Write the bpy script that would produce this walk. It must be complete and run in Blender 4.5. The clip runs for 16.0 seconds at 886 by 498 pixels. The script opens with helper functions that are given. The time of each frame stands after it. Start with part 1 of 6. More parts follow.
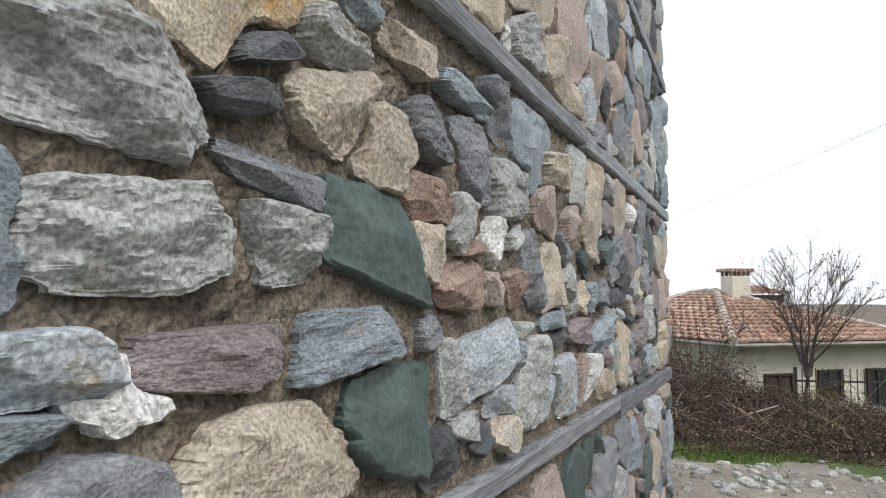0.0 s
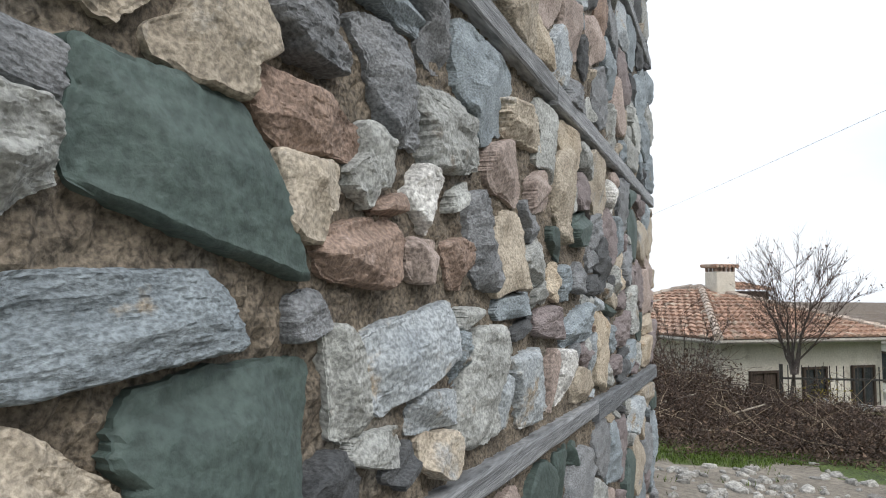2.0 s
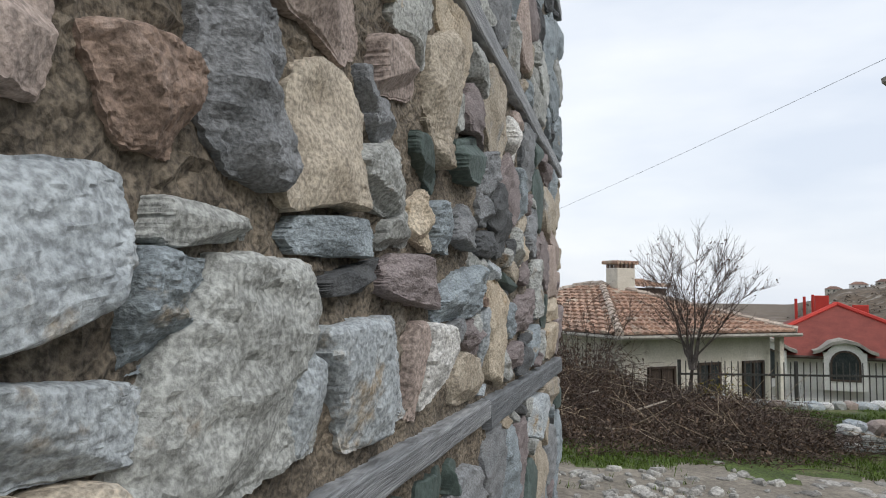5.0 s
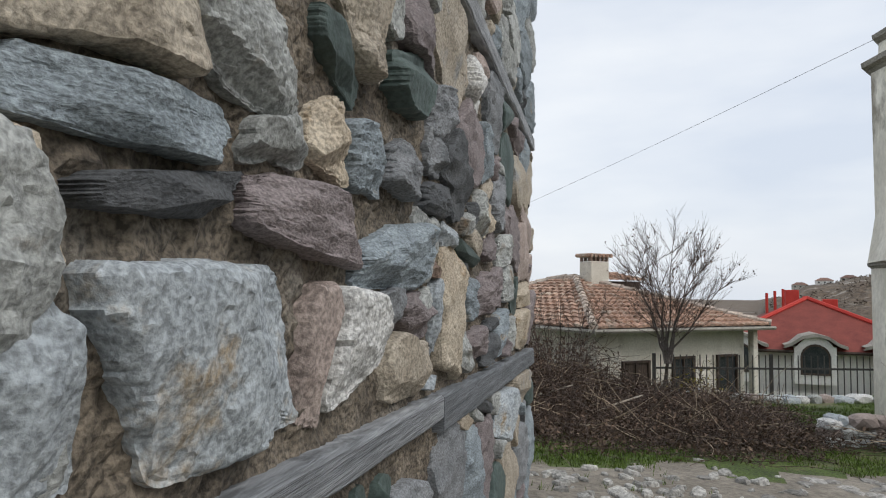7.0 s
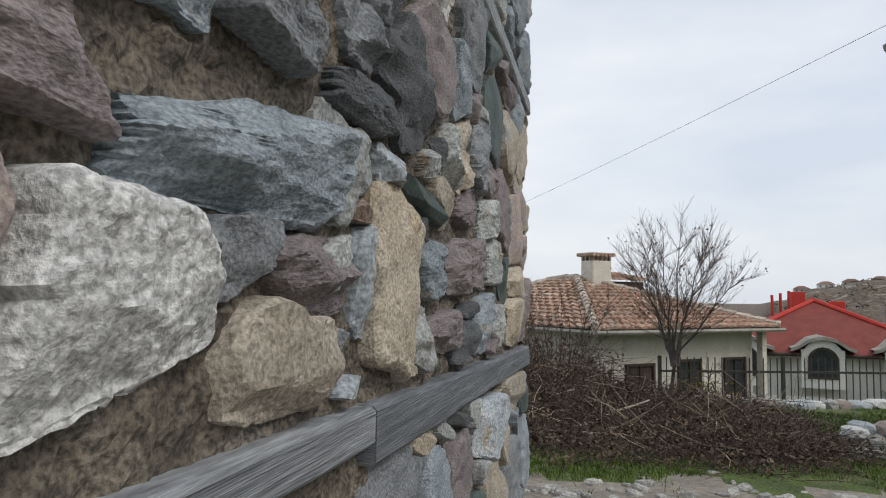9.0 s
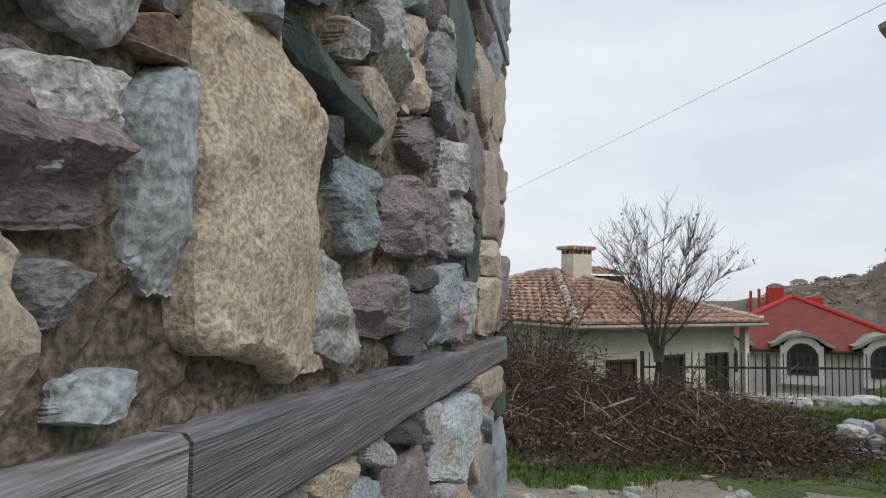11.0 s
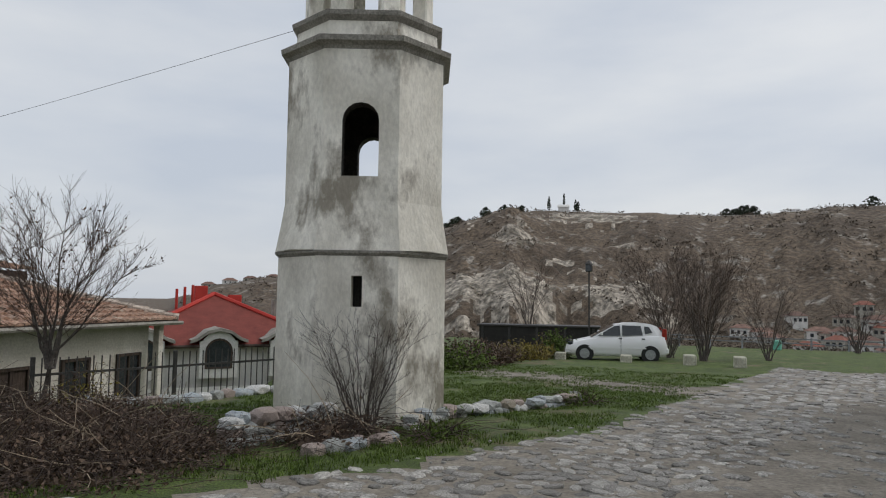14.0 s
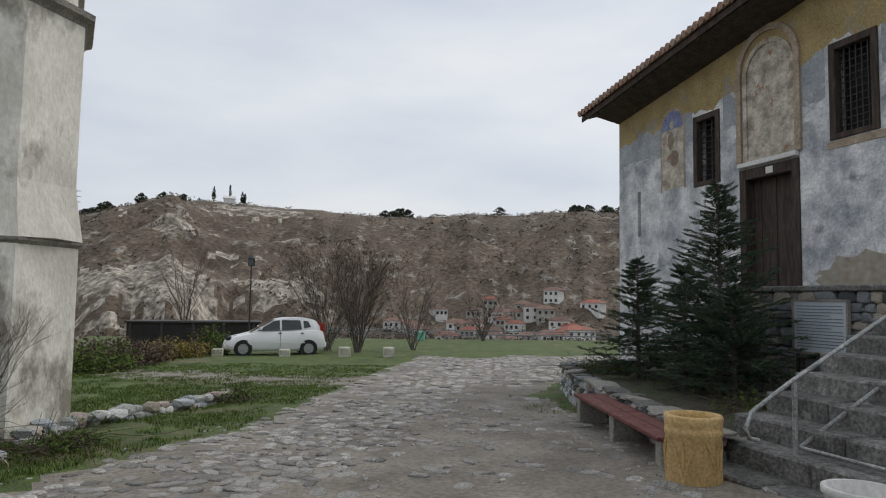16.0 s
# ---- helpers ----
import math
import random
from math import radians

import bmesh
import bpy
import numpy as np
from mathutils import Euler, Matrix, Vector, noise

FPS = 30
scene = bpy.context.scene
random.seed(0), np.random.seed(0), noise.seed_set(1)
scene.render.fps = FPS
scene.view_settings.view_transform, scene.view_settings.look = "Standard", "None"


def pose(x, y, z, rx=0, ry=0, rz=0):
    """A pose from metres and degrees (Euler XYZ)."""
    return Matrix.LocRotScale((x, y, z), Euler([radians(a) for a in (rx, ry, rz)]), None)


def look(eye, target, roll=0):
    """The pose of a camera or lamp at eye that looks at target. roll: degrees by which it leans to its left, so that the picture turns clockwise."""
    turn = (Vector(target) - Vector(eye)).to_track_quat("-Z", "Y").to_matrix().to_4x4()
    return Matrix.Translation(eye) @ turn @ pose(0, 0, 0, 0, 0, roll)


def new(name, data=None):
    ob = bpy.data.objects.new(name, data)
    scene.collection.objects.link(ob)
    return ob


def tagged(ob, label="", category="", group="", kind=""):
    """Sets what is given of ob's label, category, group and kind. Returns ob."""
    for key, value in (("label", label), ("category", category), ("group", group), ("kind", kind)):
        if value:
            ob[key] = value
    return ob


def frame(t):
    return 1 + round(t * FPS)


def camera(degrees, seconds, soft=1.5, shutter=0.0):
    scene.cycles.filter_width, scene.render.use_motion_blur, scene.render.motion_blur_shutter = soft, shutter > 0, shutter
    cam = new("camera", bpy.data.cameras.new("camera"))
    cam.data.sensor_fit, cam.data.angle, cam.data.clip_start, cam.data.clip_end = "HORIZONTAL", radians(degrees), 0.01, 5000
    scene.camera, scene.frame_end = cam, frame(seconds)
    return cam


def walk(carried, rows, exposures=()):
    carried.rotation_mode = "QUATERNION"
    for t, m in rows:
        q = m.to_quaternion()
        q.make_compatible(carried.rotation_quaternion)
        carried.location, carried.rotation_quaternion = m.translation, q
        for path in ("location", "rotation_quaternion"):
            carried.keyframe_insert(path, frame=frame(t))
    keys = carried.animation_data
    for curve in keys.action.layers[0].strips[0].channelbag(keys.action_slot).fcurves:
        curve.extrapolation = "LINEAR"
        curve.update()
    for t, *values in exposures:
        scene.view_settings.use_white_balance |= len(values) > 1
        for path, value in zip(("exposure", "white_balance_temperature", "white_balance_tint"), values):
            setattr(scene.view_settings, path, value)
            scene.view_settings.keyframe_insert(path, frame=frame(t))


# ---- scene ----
cam = camera(66.3, 16.0, soft=1.1)
METRES, EYE = 4.2, 1.6
ROWS = [
    (0.0, 0.0, 0.0, 0.0, -0.01, 4.25, -0.19),
    (0.5, 0.0055, 0.0277, -0.003, -0.09, 4.07, -0.15),
    (1.0, 0.0182, 0.0558, -0.0054, -0.28, 4.11, -0.22),
    (1.5, 0.0249, 0.0787, -0.0104, -0.71, 4.1, -0.23),
    (2.0, 0.0353, 0.1134, -0.0103, -1.26, 4.03, -0.27),
    (2.5, 0.0419, 0.15, -0.0097, -2.91, 4.07, -0.37),
    (3.0, 0.0479, 0.1811, -0.0214, -5.01, 4.01, -0.34),
    (3.5, 0.0546, 0.2215, -0.0266, -5.56, 4.0, -0.33),
    (4.0, 0.0739, 0.2626, -0.028, -6.22, 3.94, -0.32),
    (4.5, 0.0859, 0.2928, -0.0333, -7.76, 4.05, -0.54),
    (7.0, 0.1328, 0.4237, -0.0564, -11.33, 3.74, -0.65),
    (7.5, 0.1478, 0.4635, -0.058, -11.35, 3.91, -0.63),
    (8.0, 0.1602, 0.4912, -0.0618, -11.37, 3.8, -0.67),
    (8.5, 0.1766, 0.5287, -0.0687, -11.24, 4.06, -0.71),
    (11.0, 0.2354, 0.7012, -0.0916, -13.02, 3.78, -0.8),
    (11.5, 0.2568, 0.7132, -0.0919, -15.95, 3.98, -0.78),
    (12.0, 0.2888, 0.7128, -0.0863, -23.86, 3.93, -0.79),
    (12.5, 0.311, 0.7116, -0.0848, -32.7, 4.01, -0.77),
    (13.0, 0.3338, 0.7052, -0.0837, -42.29, 3.94, -0.83),
    (13.5, 0.363, 0.7147, -0.0875, -50.04, 4.11, -0.78),
    (14.0, 0.3676, 0.7164, -0.087, -58.09, 4.24, -0.81),
    (14.5, 0.3798, 0.7145, -0.0851, -65.57, 4.2, -0.83),
    (15.0, 0.38, 0.7106, -0.0855, -72.49, 4.19, -0.87),
    (15.5, 0.3931, 0.7043, -0.0857, -79.73, 4.15, -0.9),
    (16.0, 0.3842, 0.6932, -0.0865, -85.84, 4.22, -0.9),
]
EXPOSURES = [(0.0, 0.98), (2.0, 0.9), (3.5, 0.62), (4.5, 0.6), (7.0, 0.47), (8.5, 0.42), (11.0, 0.42), (12.5, 0.0), (13.2, -0.05), (14.5, 0.15), (16.0, 0.18)]
walk(cam, [(t, pose(METRES * x, METRES * y, EYE + METRES * z, 90 + pitch, roll, yaw)) for t, x, y, z, yaw, pitch, roll in ROWS], EXPOSURES)

# ---- world and sun: a bright overcast day ----
world = bpy.data.worlds.new("overcast_sky")
scene.world = world
world.use_nodes = True
wn, wl = world.node_tree.nodes, world.node_tree.links
wn.clear()
w_out = wn.new("ShaderNodeOutputWorld")
w_bg = wn.new("ShaderNodeBackground")
w_sky = wn.new("ShaderNodeTexSky")
w_sky.sky_type = "NISHITA"
w_sky.sun_disc = False
w_sky.sun_elevation, w_sky.sun_rotation = radians(42), radians(140)
w_sky.dust_density, w_sky.air_density = 4.0, 1.0
w_tc = wn.new("ShaderNodeTexCoord")
w_map = wn.new("ShaderNodeMapping")
w_map.inputs["Scale"].default_value = (1.0, 1.0, 3.5)
w_noise = wn.new("ShaderNodeTexNoise")
w_noise.inputs["Scale"].default_value = 2.3
w_noise.inputs["Detail"].default_value = 5.0
w_ramp = wn.new("ShaderNodeValToRGB")
w_ramp.color_ramp.elements[0].position, w_ramp.color_ramp.elements[0].color = 0.3, (5.5, 6.0, 6.8, 1)
w_ramp.color_ramp.elements[1].position, w_ramp.color_ramp.elements[1].color = 0.7, (7.5, 7.7, 7.9, 1)
w_mix = wn.new("ShaderNodeMixRGB")
w_mix.inputs[0].default_value = 0.85
wl.new(w_tc.outputs["Generated"], w_map.inputs[0])
wl.new(w_map.outputs[0], w_noise.inputs["Vector"])
wl.new(w_noise.outputs["Fac"], w_ramp.inputs[0])
wl.new(w_sky.outputs[0], w_mix.inputs[1])
wl.new(w_ramp.outputs[0], w_mix.inputs[2])
wl.new(w_mix.outputs[0], w_bg.inputs["Color"])
w_bg.inputs["Strength"].default_value = 0.1
wl.new(w_bg.outputs[0], w_out.inputs[0])

sun_data = bpy.data.lights.new("sun", "SUN")
sun_data.energy, sun_data.angle, sun_data.color = 0.9, radians(25), (1.0, 0.97, 0.93)
sun = new("sun", sun_data)
sun.matrix_world = look((20, -20, 30), (0, 0, 0))


# ---- materials ----
def material(name, dark, light, scale=8.0, detail=6.0, rough=0.85, bump=0.3, bump_scale=40.0, spots=None, spot_scale=3.0, spot_at=0.58,
             metal=0.0, vary=0.0, stretch=(1, 1, 1), island=False, grain=0.35, spread=0.2):
    """Two-scale mottled surface: broad tone from dark to light, fine grain, optional stains, relief."""
    m = bpy.data.materials.new(name)
    m.use_nodes = True
    n, l = m.node_tree.nodes, m.node_tree.links
    bsdf = n["Principled BSDF"]
    bsdf.inputs["Roughness"].default_value = rough
    bsdf.inputs["Metallic"].default_value = metal
    tc = n.new("ShaderNodeTexCoord")
    mp = n.new("ShaderNodeMapping")
    mp.inputs["Scale"].default_value = stretch
    l.new(tc.outputs["Object"], mp.inputs[0])
    vec = mp.outputs[0]
    info = n.new("ShaderNodeNewGeometry") if island else n.new("ShaderNodeObjectInfo")
    rnd = info.outputs["Random Per Island"] if island else info.outputs["Random"]
    if vary:
        shift = n.new("ShaderNodeVectorMath")
        shift.operation = "ADD"
        sc = n.new("ShaderNodeMath")
        sc.operation = "MULTIPLY"
        sc.inputs[1].default_value = 37.0
        l.new(rnd, sc.inputs[0])
        l.new(vec, shift.inputs[0])
        l.new(sc.outputs[0], shift.inputs[1])
        vec = shift.outputs[0]
    broad = n.new("ShaderNodeTexNoise")
    broad.inputs["Scale"].default_value, broad.inputs["Detail"].default_value = scale, detail
    broad.inputs["Roughness"].default_value = 0.62
    fine = n.new("ShaderNodeTexNoise")
    fine.inputs["Scale"].default_value, fine.inputs["Detail"].default_value = bump_scale, 4.5
    fine.inputs["Roughness"].default_value = 0.56
    l.new(vec, broad.inputs["Vector"])
    l.new(vec, fine.inputs["Vector"])
    ramp = n.new("ShaderNodeValToRGB")
    ramp.color_ramp.elements[0].position, ramp.color_ramp.elements[0].color = 0.5 - spread, (*dark, 1)
    ramp.color_ramp.elements[1].position, ramp.color_ramp.elements[1].color = 0.5 + spread, (*light, 1)
    l.new(broad.outputs["Fac"], ramp.inputs[0])
    col = ramp.outputs[0]
    if spots:
        sp = n.new("ShaderNodeTexNoise")
        sp.inputs["Scale"].default_value, sp.inputs["Detail"].default_value = spot_scale, 7.0
        sp.inputs["Roughness"].default_value = 0.65
        l.new(vec, sp.inputs["Vector"])
        cut = n.new("ShaderNodeMapRange")
        cut.inputs["From Min"].default_value, cut.inputs["From Max"].default_value = spot_at, spot_at + 0.1
        l.new(sp.outputs["Fac"], cut.inputs["Value"])
        mx = n.new("ShaderNodeMixRGB")
        mx.inputs[2].default_value = (*spots, 1)
        l.new(cut.outputs[0], mx.inputs[0])
        l.new(col, mx.inputs[1])
        col = mx.outputs[0]
    gr = n.new("ShaderNodeMapRange")
    gr.inputs["From Min"].default_value, gr.inputs["From Max"].default_value = 0.36, 0.64
    gr.inputs["To Min"].default_value, gr.inputs["To Max"].default_value = 1.0 - grain, 1.0 + grain
    l.new(fine.outputs["Fac"], gr.inputs["Value"])
    mul = n.new("ShaderNodeVectorMath")
    mul.operation = "SCALE"
    l.new(col, mul.inputs[0])
    l.new(gr.outputs[0], mul.inputs["Scale"])
    col = mul.outputs[0]
    if vary:
        vr = n.new("ShaderNodeMapRange")
        vr.inputs["To Min"].default_value, vr.inputs["To Max"].default_value = 1.0 - vary, 1.0 + vary
        l.new(rnd, vr.inputs["Value"])
        mv = n.new("ShaderNodeVectorMath")
        mv.operation = "SCALE"
        l.new(col, mv.inputs[0])
        l.new(vr.outputs[0], mv.inputs["Scale"])
        col = mv.outputs[0]
    l.new(col, bsdf.inputs["Base Color"])
    if bump:
        add = n.new("ShaderNodeMath")
        add.operation = "ADD"
        l.new(broad.outputs["Fac"], add.inputs[0])
        l.new(fine.outputs["Fac"], add.inputs[1])
        bp = n.new("ShaderNodeBump")
        bp.inputs["Strength"].default_value = bump
        bp.inputs["Distance"].default_value = 0.5 / bump_scale
        l.new(add.outputs[0], bp.inputs["Height"])
        l.new(bp.outputs[0], bsdf.inputs["Normal"])
    return m


STONE = {
    "pale": material("pale_limestone", (0.18, 0.186, 0.176), (0.48, 0.5, 0.485), 9, bump=0.85, bump_scale=123, grain=0.38, spread=0.33, vary=0.15, spots=(0.2, 0.15, 0.1), spot_scale=5, spot_at=0.6),
    "bluewhite": material("blue_white_marble", (0.19, 0.22, 0.245), (0.5, 0.54, 0.56), 6, bump=0.7, bump_scale=114, grain=0.38, spread=0.33, vary=0.12, spots=(0.33, 0.26, 0.17), spot_scale=6, spot_at=0.57),
    "blue": material("blue_grey_schist", (0.125, 0.152, 0.17), (0.33, 0.38, 0.41), 10, bump=0.9, bump_scale=133, grain=0.38, spread=0.33, vary=0.15, spots=(0.34, 0.27, 0.18), spot_scale=6, spot_at=0.64, stretch=(1, 1, 1.7)),
    "slate": material("grey_slate", (0.09, 0.1, 0.11), (0.28, 0.29, 0.3), 10, bump=0.9, bump_scale=133, grain=0.38, spread=0.33, vary=0.2, stretch=(1, 1, 1.5)),
    "dark": material("dark_slate", (0.035, 0.04, 0.045), (0.12, 0.125, 0.13), 10, bump=0.9, bump_scale=123, grain=0.38, spread=0.33, vary=0.2, stretch=(1, 1, 2.0)),
    "green": material("dark_green_serpentine", (0.035, 0.055, 0.05), (0.09, 0.125, 0.115), 7, bump=0.5, bump_scale=66, vary=0.15, rough=0.7, grain=0.25, spread=0.3),
    "purple": material("purple_brown_schist", (0.12, 0.1, 0.1), (0.3, 0.26, 0.26), 9, bump=0.9, bump_scale=133, grain=0.38, spread=0.33, vary=0.15, stretch=(1, 1, 2.0)),
    "pink": material("pinkish_granite", (0.24, 0.19, 0.17), (0.44, 0.37, 0.33), 12, bump=0.8, bump_scale=114, grain=0.38, spread=0.33, vary=0.12),
    "red": material("red_brown_breccia", (0.13, 0.088, 0.066), (0.36, 0.27, 0.22), 10, bump=1.0, bump_scale=123, grain=0.38, spread=0.33, vary=0.1, spots=(0.42, 0.34, 0.3), spot_scale=7, spot_at=0.6),
    "tan": material("tan_sandstone", (0.22, 0.185, 0.14), (0.5, 0.45, 0.37), 9, bump=0.9, bump_scale=133, grain=0.38, spread=0.33, vary=0.15, spots=(0.3, 0.31, 0.31), spot_scale=5, spot_at=0.58),
    "ochre": material("ochre_sandstone", (0.3, 0.235, 0.16), (0.6, 0.54, 0.44), 7, bump=0.9, bump_scale=171, grain=0.38, spread=0.33, vary=0.1, spots=(0.42, 0.26, 0.11), spot_scale=5, spot_at=0.6),
    "white": material("white_quartz", (0.42, 0.42, 0.41), (0.7, 0.7, 0.68), 14, bump=1.0, bump_scale=114, grain=0.38, spread=0.33, vary=0.08, spots=(0.25, 0.26, 0.27), spot_scale=8, spot_at=0.64),
}
MORTAR = material("earth_mortar", (0.055, 0.045, 0.034), (0.2, 0.168, 0.128), 7, bump=1.0, bump_scale=120, grain=0.6, spots=(0.19, 0.175, 0.15), spot_scale=2, spot_at=0.56)
GREY_WOOD = material("weathered_grey_timber", (0.15, 0.16, 0.17), (0.36, 0.375, 0.39), 6, bump=0.7, bump_scale=45, stretch=(0.2, 1, 9), rough=0.8, grain=0.4, vary=0.15)
DARK_WOOD = material("dark_blue_grey_timber", (0.085, 0.095, 0.105), (0.22, 0.235, 0.25), 6, bump=0.7, bump_scale=45, stretch=(0.2, 1, 9), rough=0.8, grain=0.35)
GRASS_SOIL = material("grassy_soil", (0.03, 0.05, 0.006), (0.088, 0.128, 0.018), 1.6, bump=1.0, bump_scale=40, spots=(0.13, 0.105, 0.058), spot_scale=0.7, spot_at=0.55, grain=0.6)
DIRT = material("dirt_with_gravel", (0.13, 0.112, 0.088), (0.29, 0.26, 0.215), 1.2, bump=1.0, bump_scale=18, grain=0.22, spots=(0.07, 0.085, 0.025), spot_scale=0.7, spot_at=0.66)
SCRUB = material("scrub_hillside", (0.06, 0.042, 0.027), (0.155, 0.116, 0.08), 0.035, 9, bump=1.0, bump_scale=0.5, grain=0.4, spots=(0.27, 0.245, 0.21), spot_scale=0.12, spot_at=0.56)
CLIFF = material("limestone_cliff", (0.12, 0.1, 0.075), (0.46, 0.41, 0.34), 0.12, 9, bump=1.0, bump_scale=0.5, grain=0.6, spots=(0.09, 0.075, 0.052), spot_scale=0.1, spot_at=0.54, stretch=(1, 1, 0.45))
COBBLE = material("grey_cobble", (0.165, 0.157, 0.142), (0.37, 0.355, 0.33), 9, bump=0.7, bump_scale=40, vary=0.4, island=False)
COBBLE_FAR = material("grey_cobble_joined", (0.165, 0.157, 0.142), (0.37, 0.355, 0.33), 9, bump=0.7, bump_scale=40, vary=0.4, island=True)
RENDERED = material("stained_lime_render", (0.62, 0.59, 0.51), (0.95, 0.92, 0.83), 1.1, 9, bump=0.5, bump_scale=22, spots=(0.33, 0.3, 0.245), spot_scale=1.15, spot_at=0.53, stretch=(1, 1, 0.55), grain=0.07, spread=0.13)
# masonry of the belfry inside, its dimness put into the base colour
INNER_SHADE = material("inner_shade_masonry", (0.03, 0.026, 0.022), (0.1, 0.088, 0.074), 4, bump=0.7, bump_scale=25)
CONCRETE = material("grey_concrete", (0.19, 0.18, 0.155), (0.36, 0.34, 0.3), 3, bump=0.6, bump_scale=35, grain=0.25)
# near black: shade behind openings put into colour, and the black shed wall
SHADE_AND_SHED = material("shade_and_shed_black", (0.012, 0.011, 0.01), (0.03, 0.028, 0.025), 2, bump=0)
TILE = material("clay_roof_tile", (0.22, 0.125, 0.085), (0.45, 0.3, 0.22), 5, bump=0.5, bump_scale=30, vary=0.3, island=True, spots=(0.4, 0.33, 0.26), spot_scale=1.2, spot_at=0.54)
RED_ROOF = material("red_roofing", (0.14, 0.027, 0.019), (0.21, 0.045, 0.032), 2, bump=0.3, bump_scale=20, grain=0.15)
WHITE_WALL = material("white_house_wall", (0.58, 0.57, 0.54), (0.74, 0.73, 0.7), 0.8, bump=0.3, bump_scale=25, grain=0.1)
CREAM_WALL = material("cream_limewash", (0.46, 0.43, 0.36), (0.72, 0.69, 0.62), 1.0, 8, bump=0.4, bump_scale=25, spots=(0.34, 0.3, 0.25), spot_scale=0.9, spot_at=0.58, grain=0.12)
BRIGHT_RED = material("bright_red_ridge", (0.4, 0.03, 0.022), (0.5, 0.05, 0.035), 2, bump=0.2, grain=0.1)
DIRTY_WALL = material("dirty_house_wall", (0.26, 0.24, 0.2), (0.54, 0.52, 0.46), 0.9, bump=0.4, bump_scale=25, spots=(0.2, 0.18, 0.15), spot_scale=0.8, spot_at=0.56)
BROWN_WOOD = material("dark_brown_timber", (0.028, 0.019, 0.014), (0.075, 0.052, 0.04), 6, bump=0.5, bump_scale=25, stretch=(1, 1, 0.15))
TWIG = material("bare_brown_twig", (0.03, 0.02, 0.016), (0.105, 0.072, 0.056), 4, bump=0.3, bump_scale=40, vary=0.25)
BARK = material("grey_brown_bark", (0.05, 0.042, 0.036), (0.13, 0.11, 0.095), 9, bump=0.7, bump_scale=40)
DEAD_LEAF = material("dead_bramble_leaf", (0.045, 0.031, 0.022), (0.175, 0.118, 0.08), 3, bump=0, vary=0.4, island=True)
GREEN_LEAF = material("green_leaf", (0.05, 0.085, 0.012), (0.115, 0.17, 0.028), 3, bump=0, rough=1.0, vary=0.4, island=True)
YELLOW_LEAF = material("yellow_green_leaf", (0.14, 0.12, 0.02), (0.26, 0.2, 0.04), 3, bump=0, vary=0.4, island=True)
NEEDLE = material("fir_needle", (0.02, 0.042, 0.02), (0.06, 0.105, 0.052), 3, bump=0, vary=0.4, island=True)
IRON = material("dark_iron", (0.02, 0.02, 0.02), (0.05, 0.045, 0.042), 8, bump=0.3, bump_scale=50, rough=0.6)
GALV = material("galvanised_tube", (0.26, 0.27, 0.26), (0.42, 0.43, 0.42), 6, bump=0.2, bump_scale=40, rough=0.5, metal=0.4)
DRY_CANE = material("bleached_dry_cane", (0.24, 0.185, 0.125), (0.44, 0.36, 0.26), 5, bump=0.2, vary=0.2)
STEP_STONE = material("worn_dark_step_stone", (0.07, 0.068, 0.062), (0.22, 0.215, 0.2), 4, 8, bump=0.9, bump_scale=25, grain=0.4, vary=0.25, spots=(0.3, 0.3, 0.28), spot_scale=3, spot_at=0.6)


# ---- helpers for meshes ----
def link(name, bm, mat, parent=None, label="", smooth=False):
    me = bpy.data.meshes.new(name)
    bm.to_mesh(me)
    bm.free()
    for m in (mat if isinstance(mat, (list, tuple)) else [mat]):
        me.materials.append(m)
    if smooth:
        me.polygons.foreach_set("use_smooth", [True] * len(me.polygons))
    ob = new(name, me)
    if parent is not None:
        ob.parent = parent
    if label:
        ob["label"] = label
    return ob


def part(name, bm, mat, parent, label="", smooth=False):
    return link(name, bm, mat, parent, label, smooth)


def pieces(name, verts, faces, mat, parent=None, label="", smooth=False):
    me = bpy.data.meshes.new(name)
    me.from_pydata(verts, [], faces)
    me.materials.append(mat)
    if smooth:
        me.polygons.foreach_set("use_smooth", [True] * len(me.polygons))
    ob = new(name, me)
    if parent is not None:
        ob.parent = parent
    if label:
        ob["label"] = label
    return ob


def empty(name, m=None, label="", category="", group="", kind=""):
    ob = new(name)
    if m is not None:
        ob.matrix_world = m
    return tagged(ob, label, category, group, kind)


def add_box(bm, x0, y0, z0, x1, y1, z1, m=None, bevel=0.0):
    """A box with eased edges, added to bm."""
    mm = Matrix.Translation(((x0 + x1) / 2, (y0 + y1) / 2, (z0 + z1) / 2)) @ Matrix.Diagonal((abs(x1 - x0), abs(y1 - y0), abs(z1 - z0), 1))
    got = bmesh.ops.create_cube(bm, size=1.0, matrix=mm)["verts"]
    if bevel:
        edges = list({e for v in got for e in v.link_edges})
        made = bmesh.ops.bevel(bm, geom=edges, offset=bevel, segments=1, affect="EDGES", profile=0.5)
        got = list({v for f in made["faces"] for v in f.verts} | {v for v in got if v.is_valid})
    if m is not None:
        bmesh.ops.transform(bm, matrix=m, verts=[v for v in got if v.is_valid])
    return got


def box(x0, y0, z0, x1, y1, z1, m=None, bevel=0.0):
    bm = bmesh.new()
    add_box(bm, x0, y0, z0, x1, y1, z1, m, bevel)
    return bm


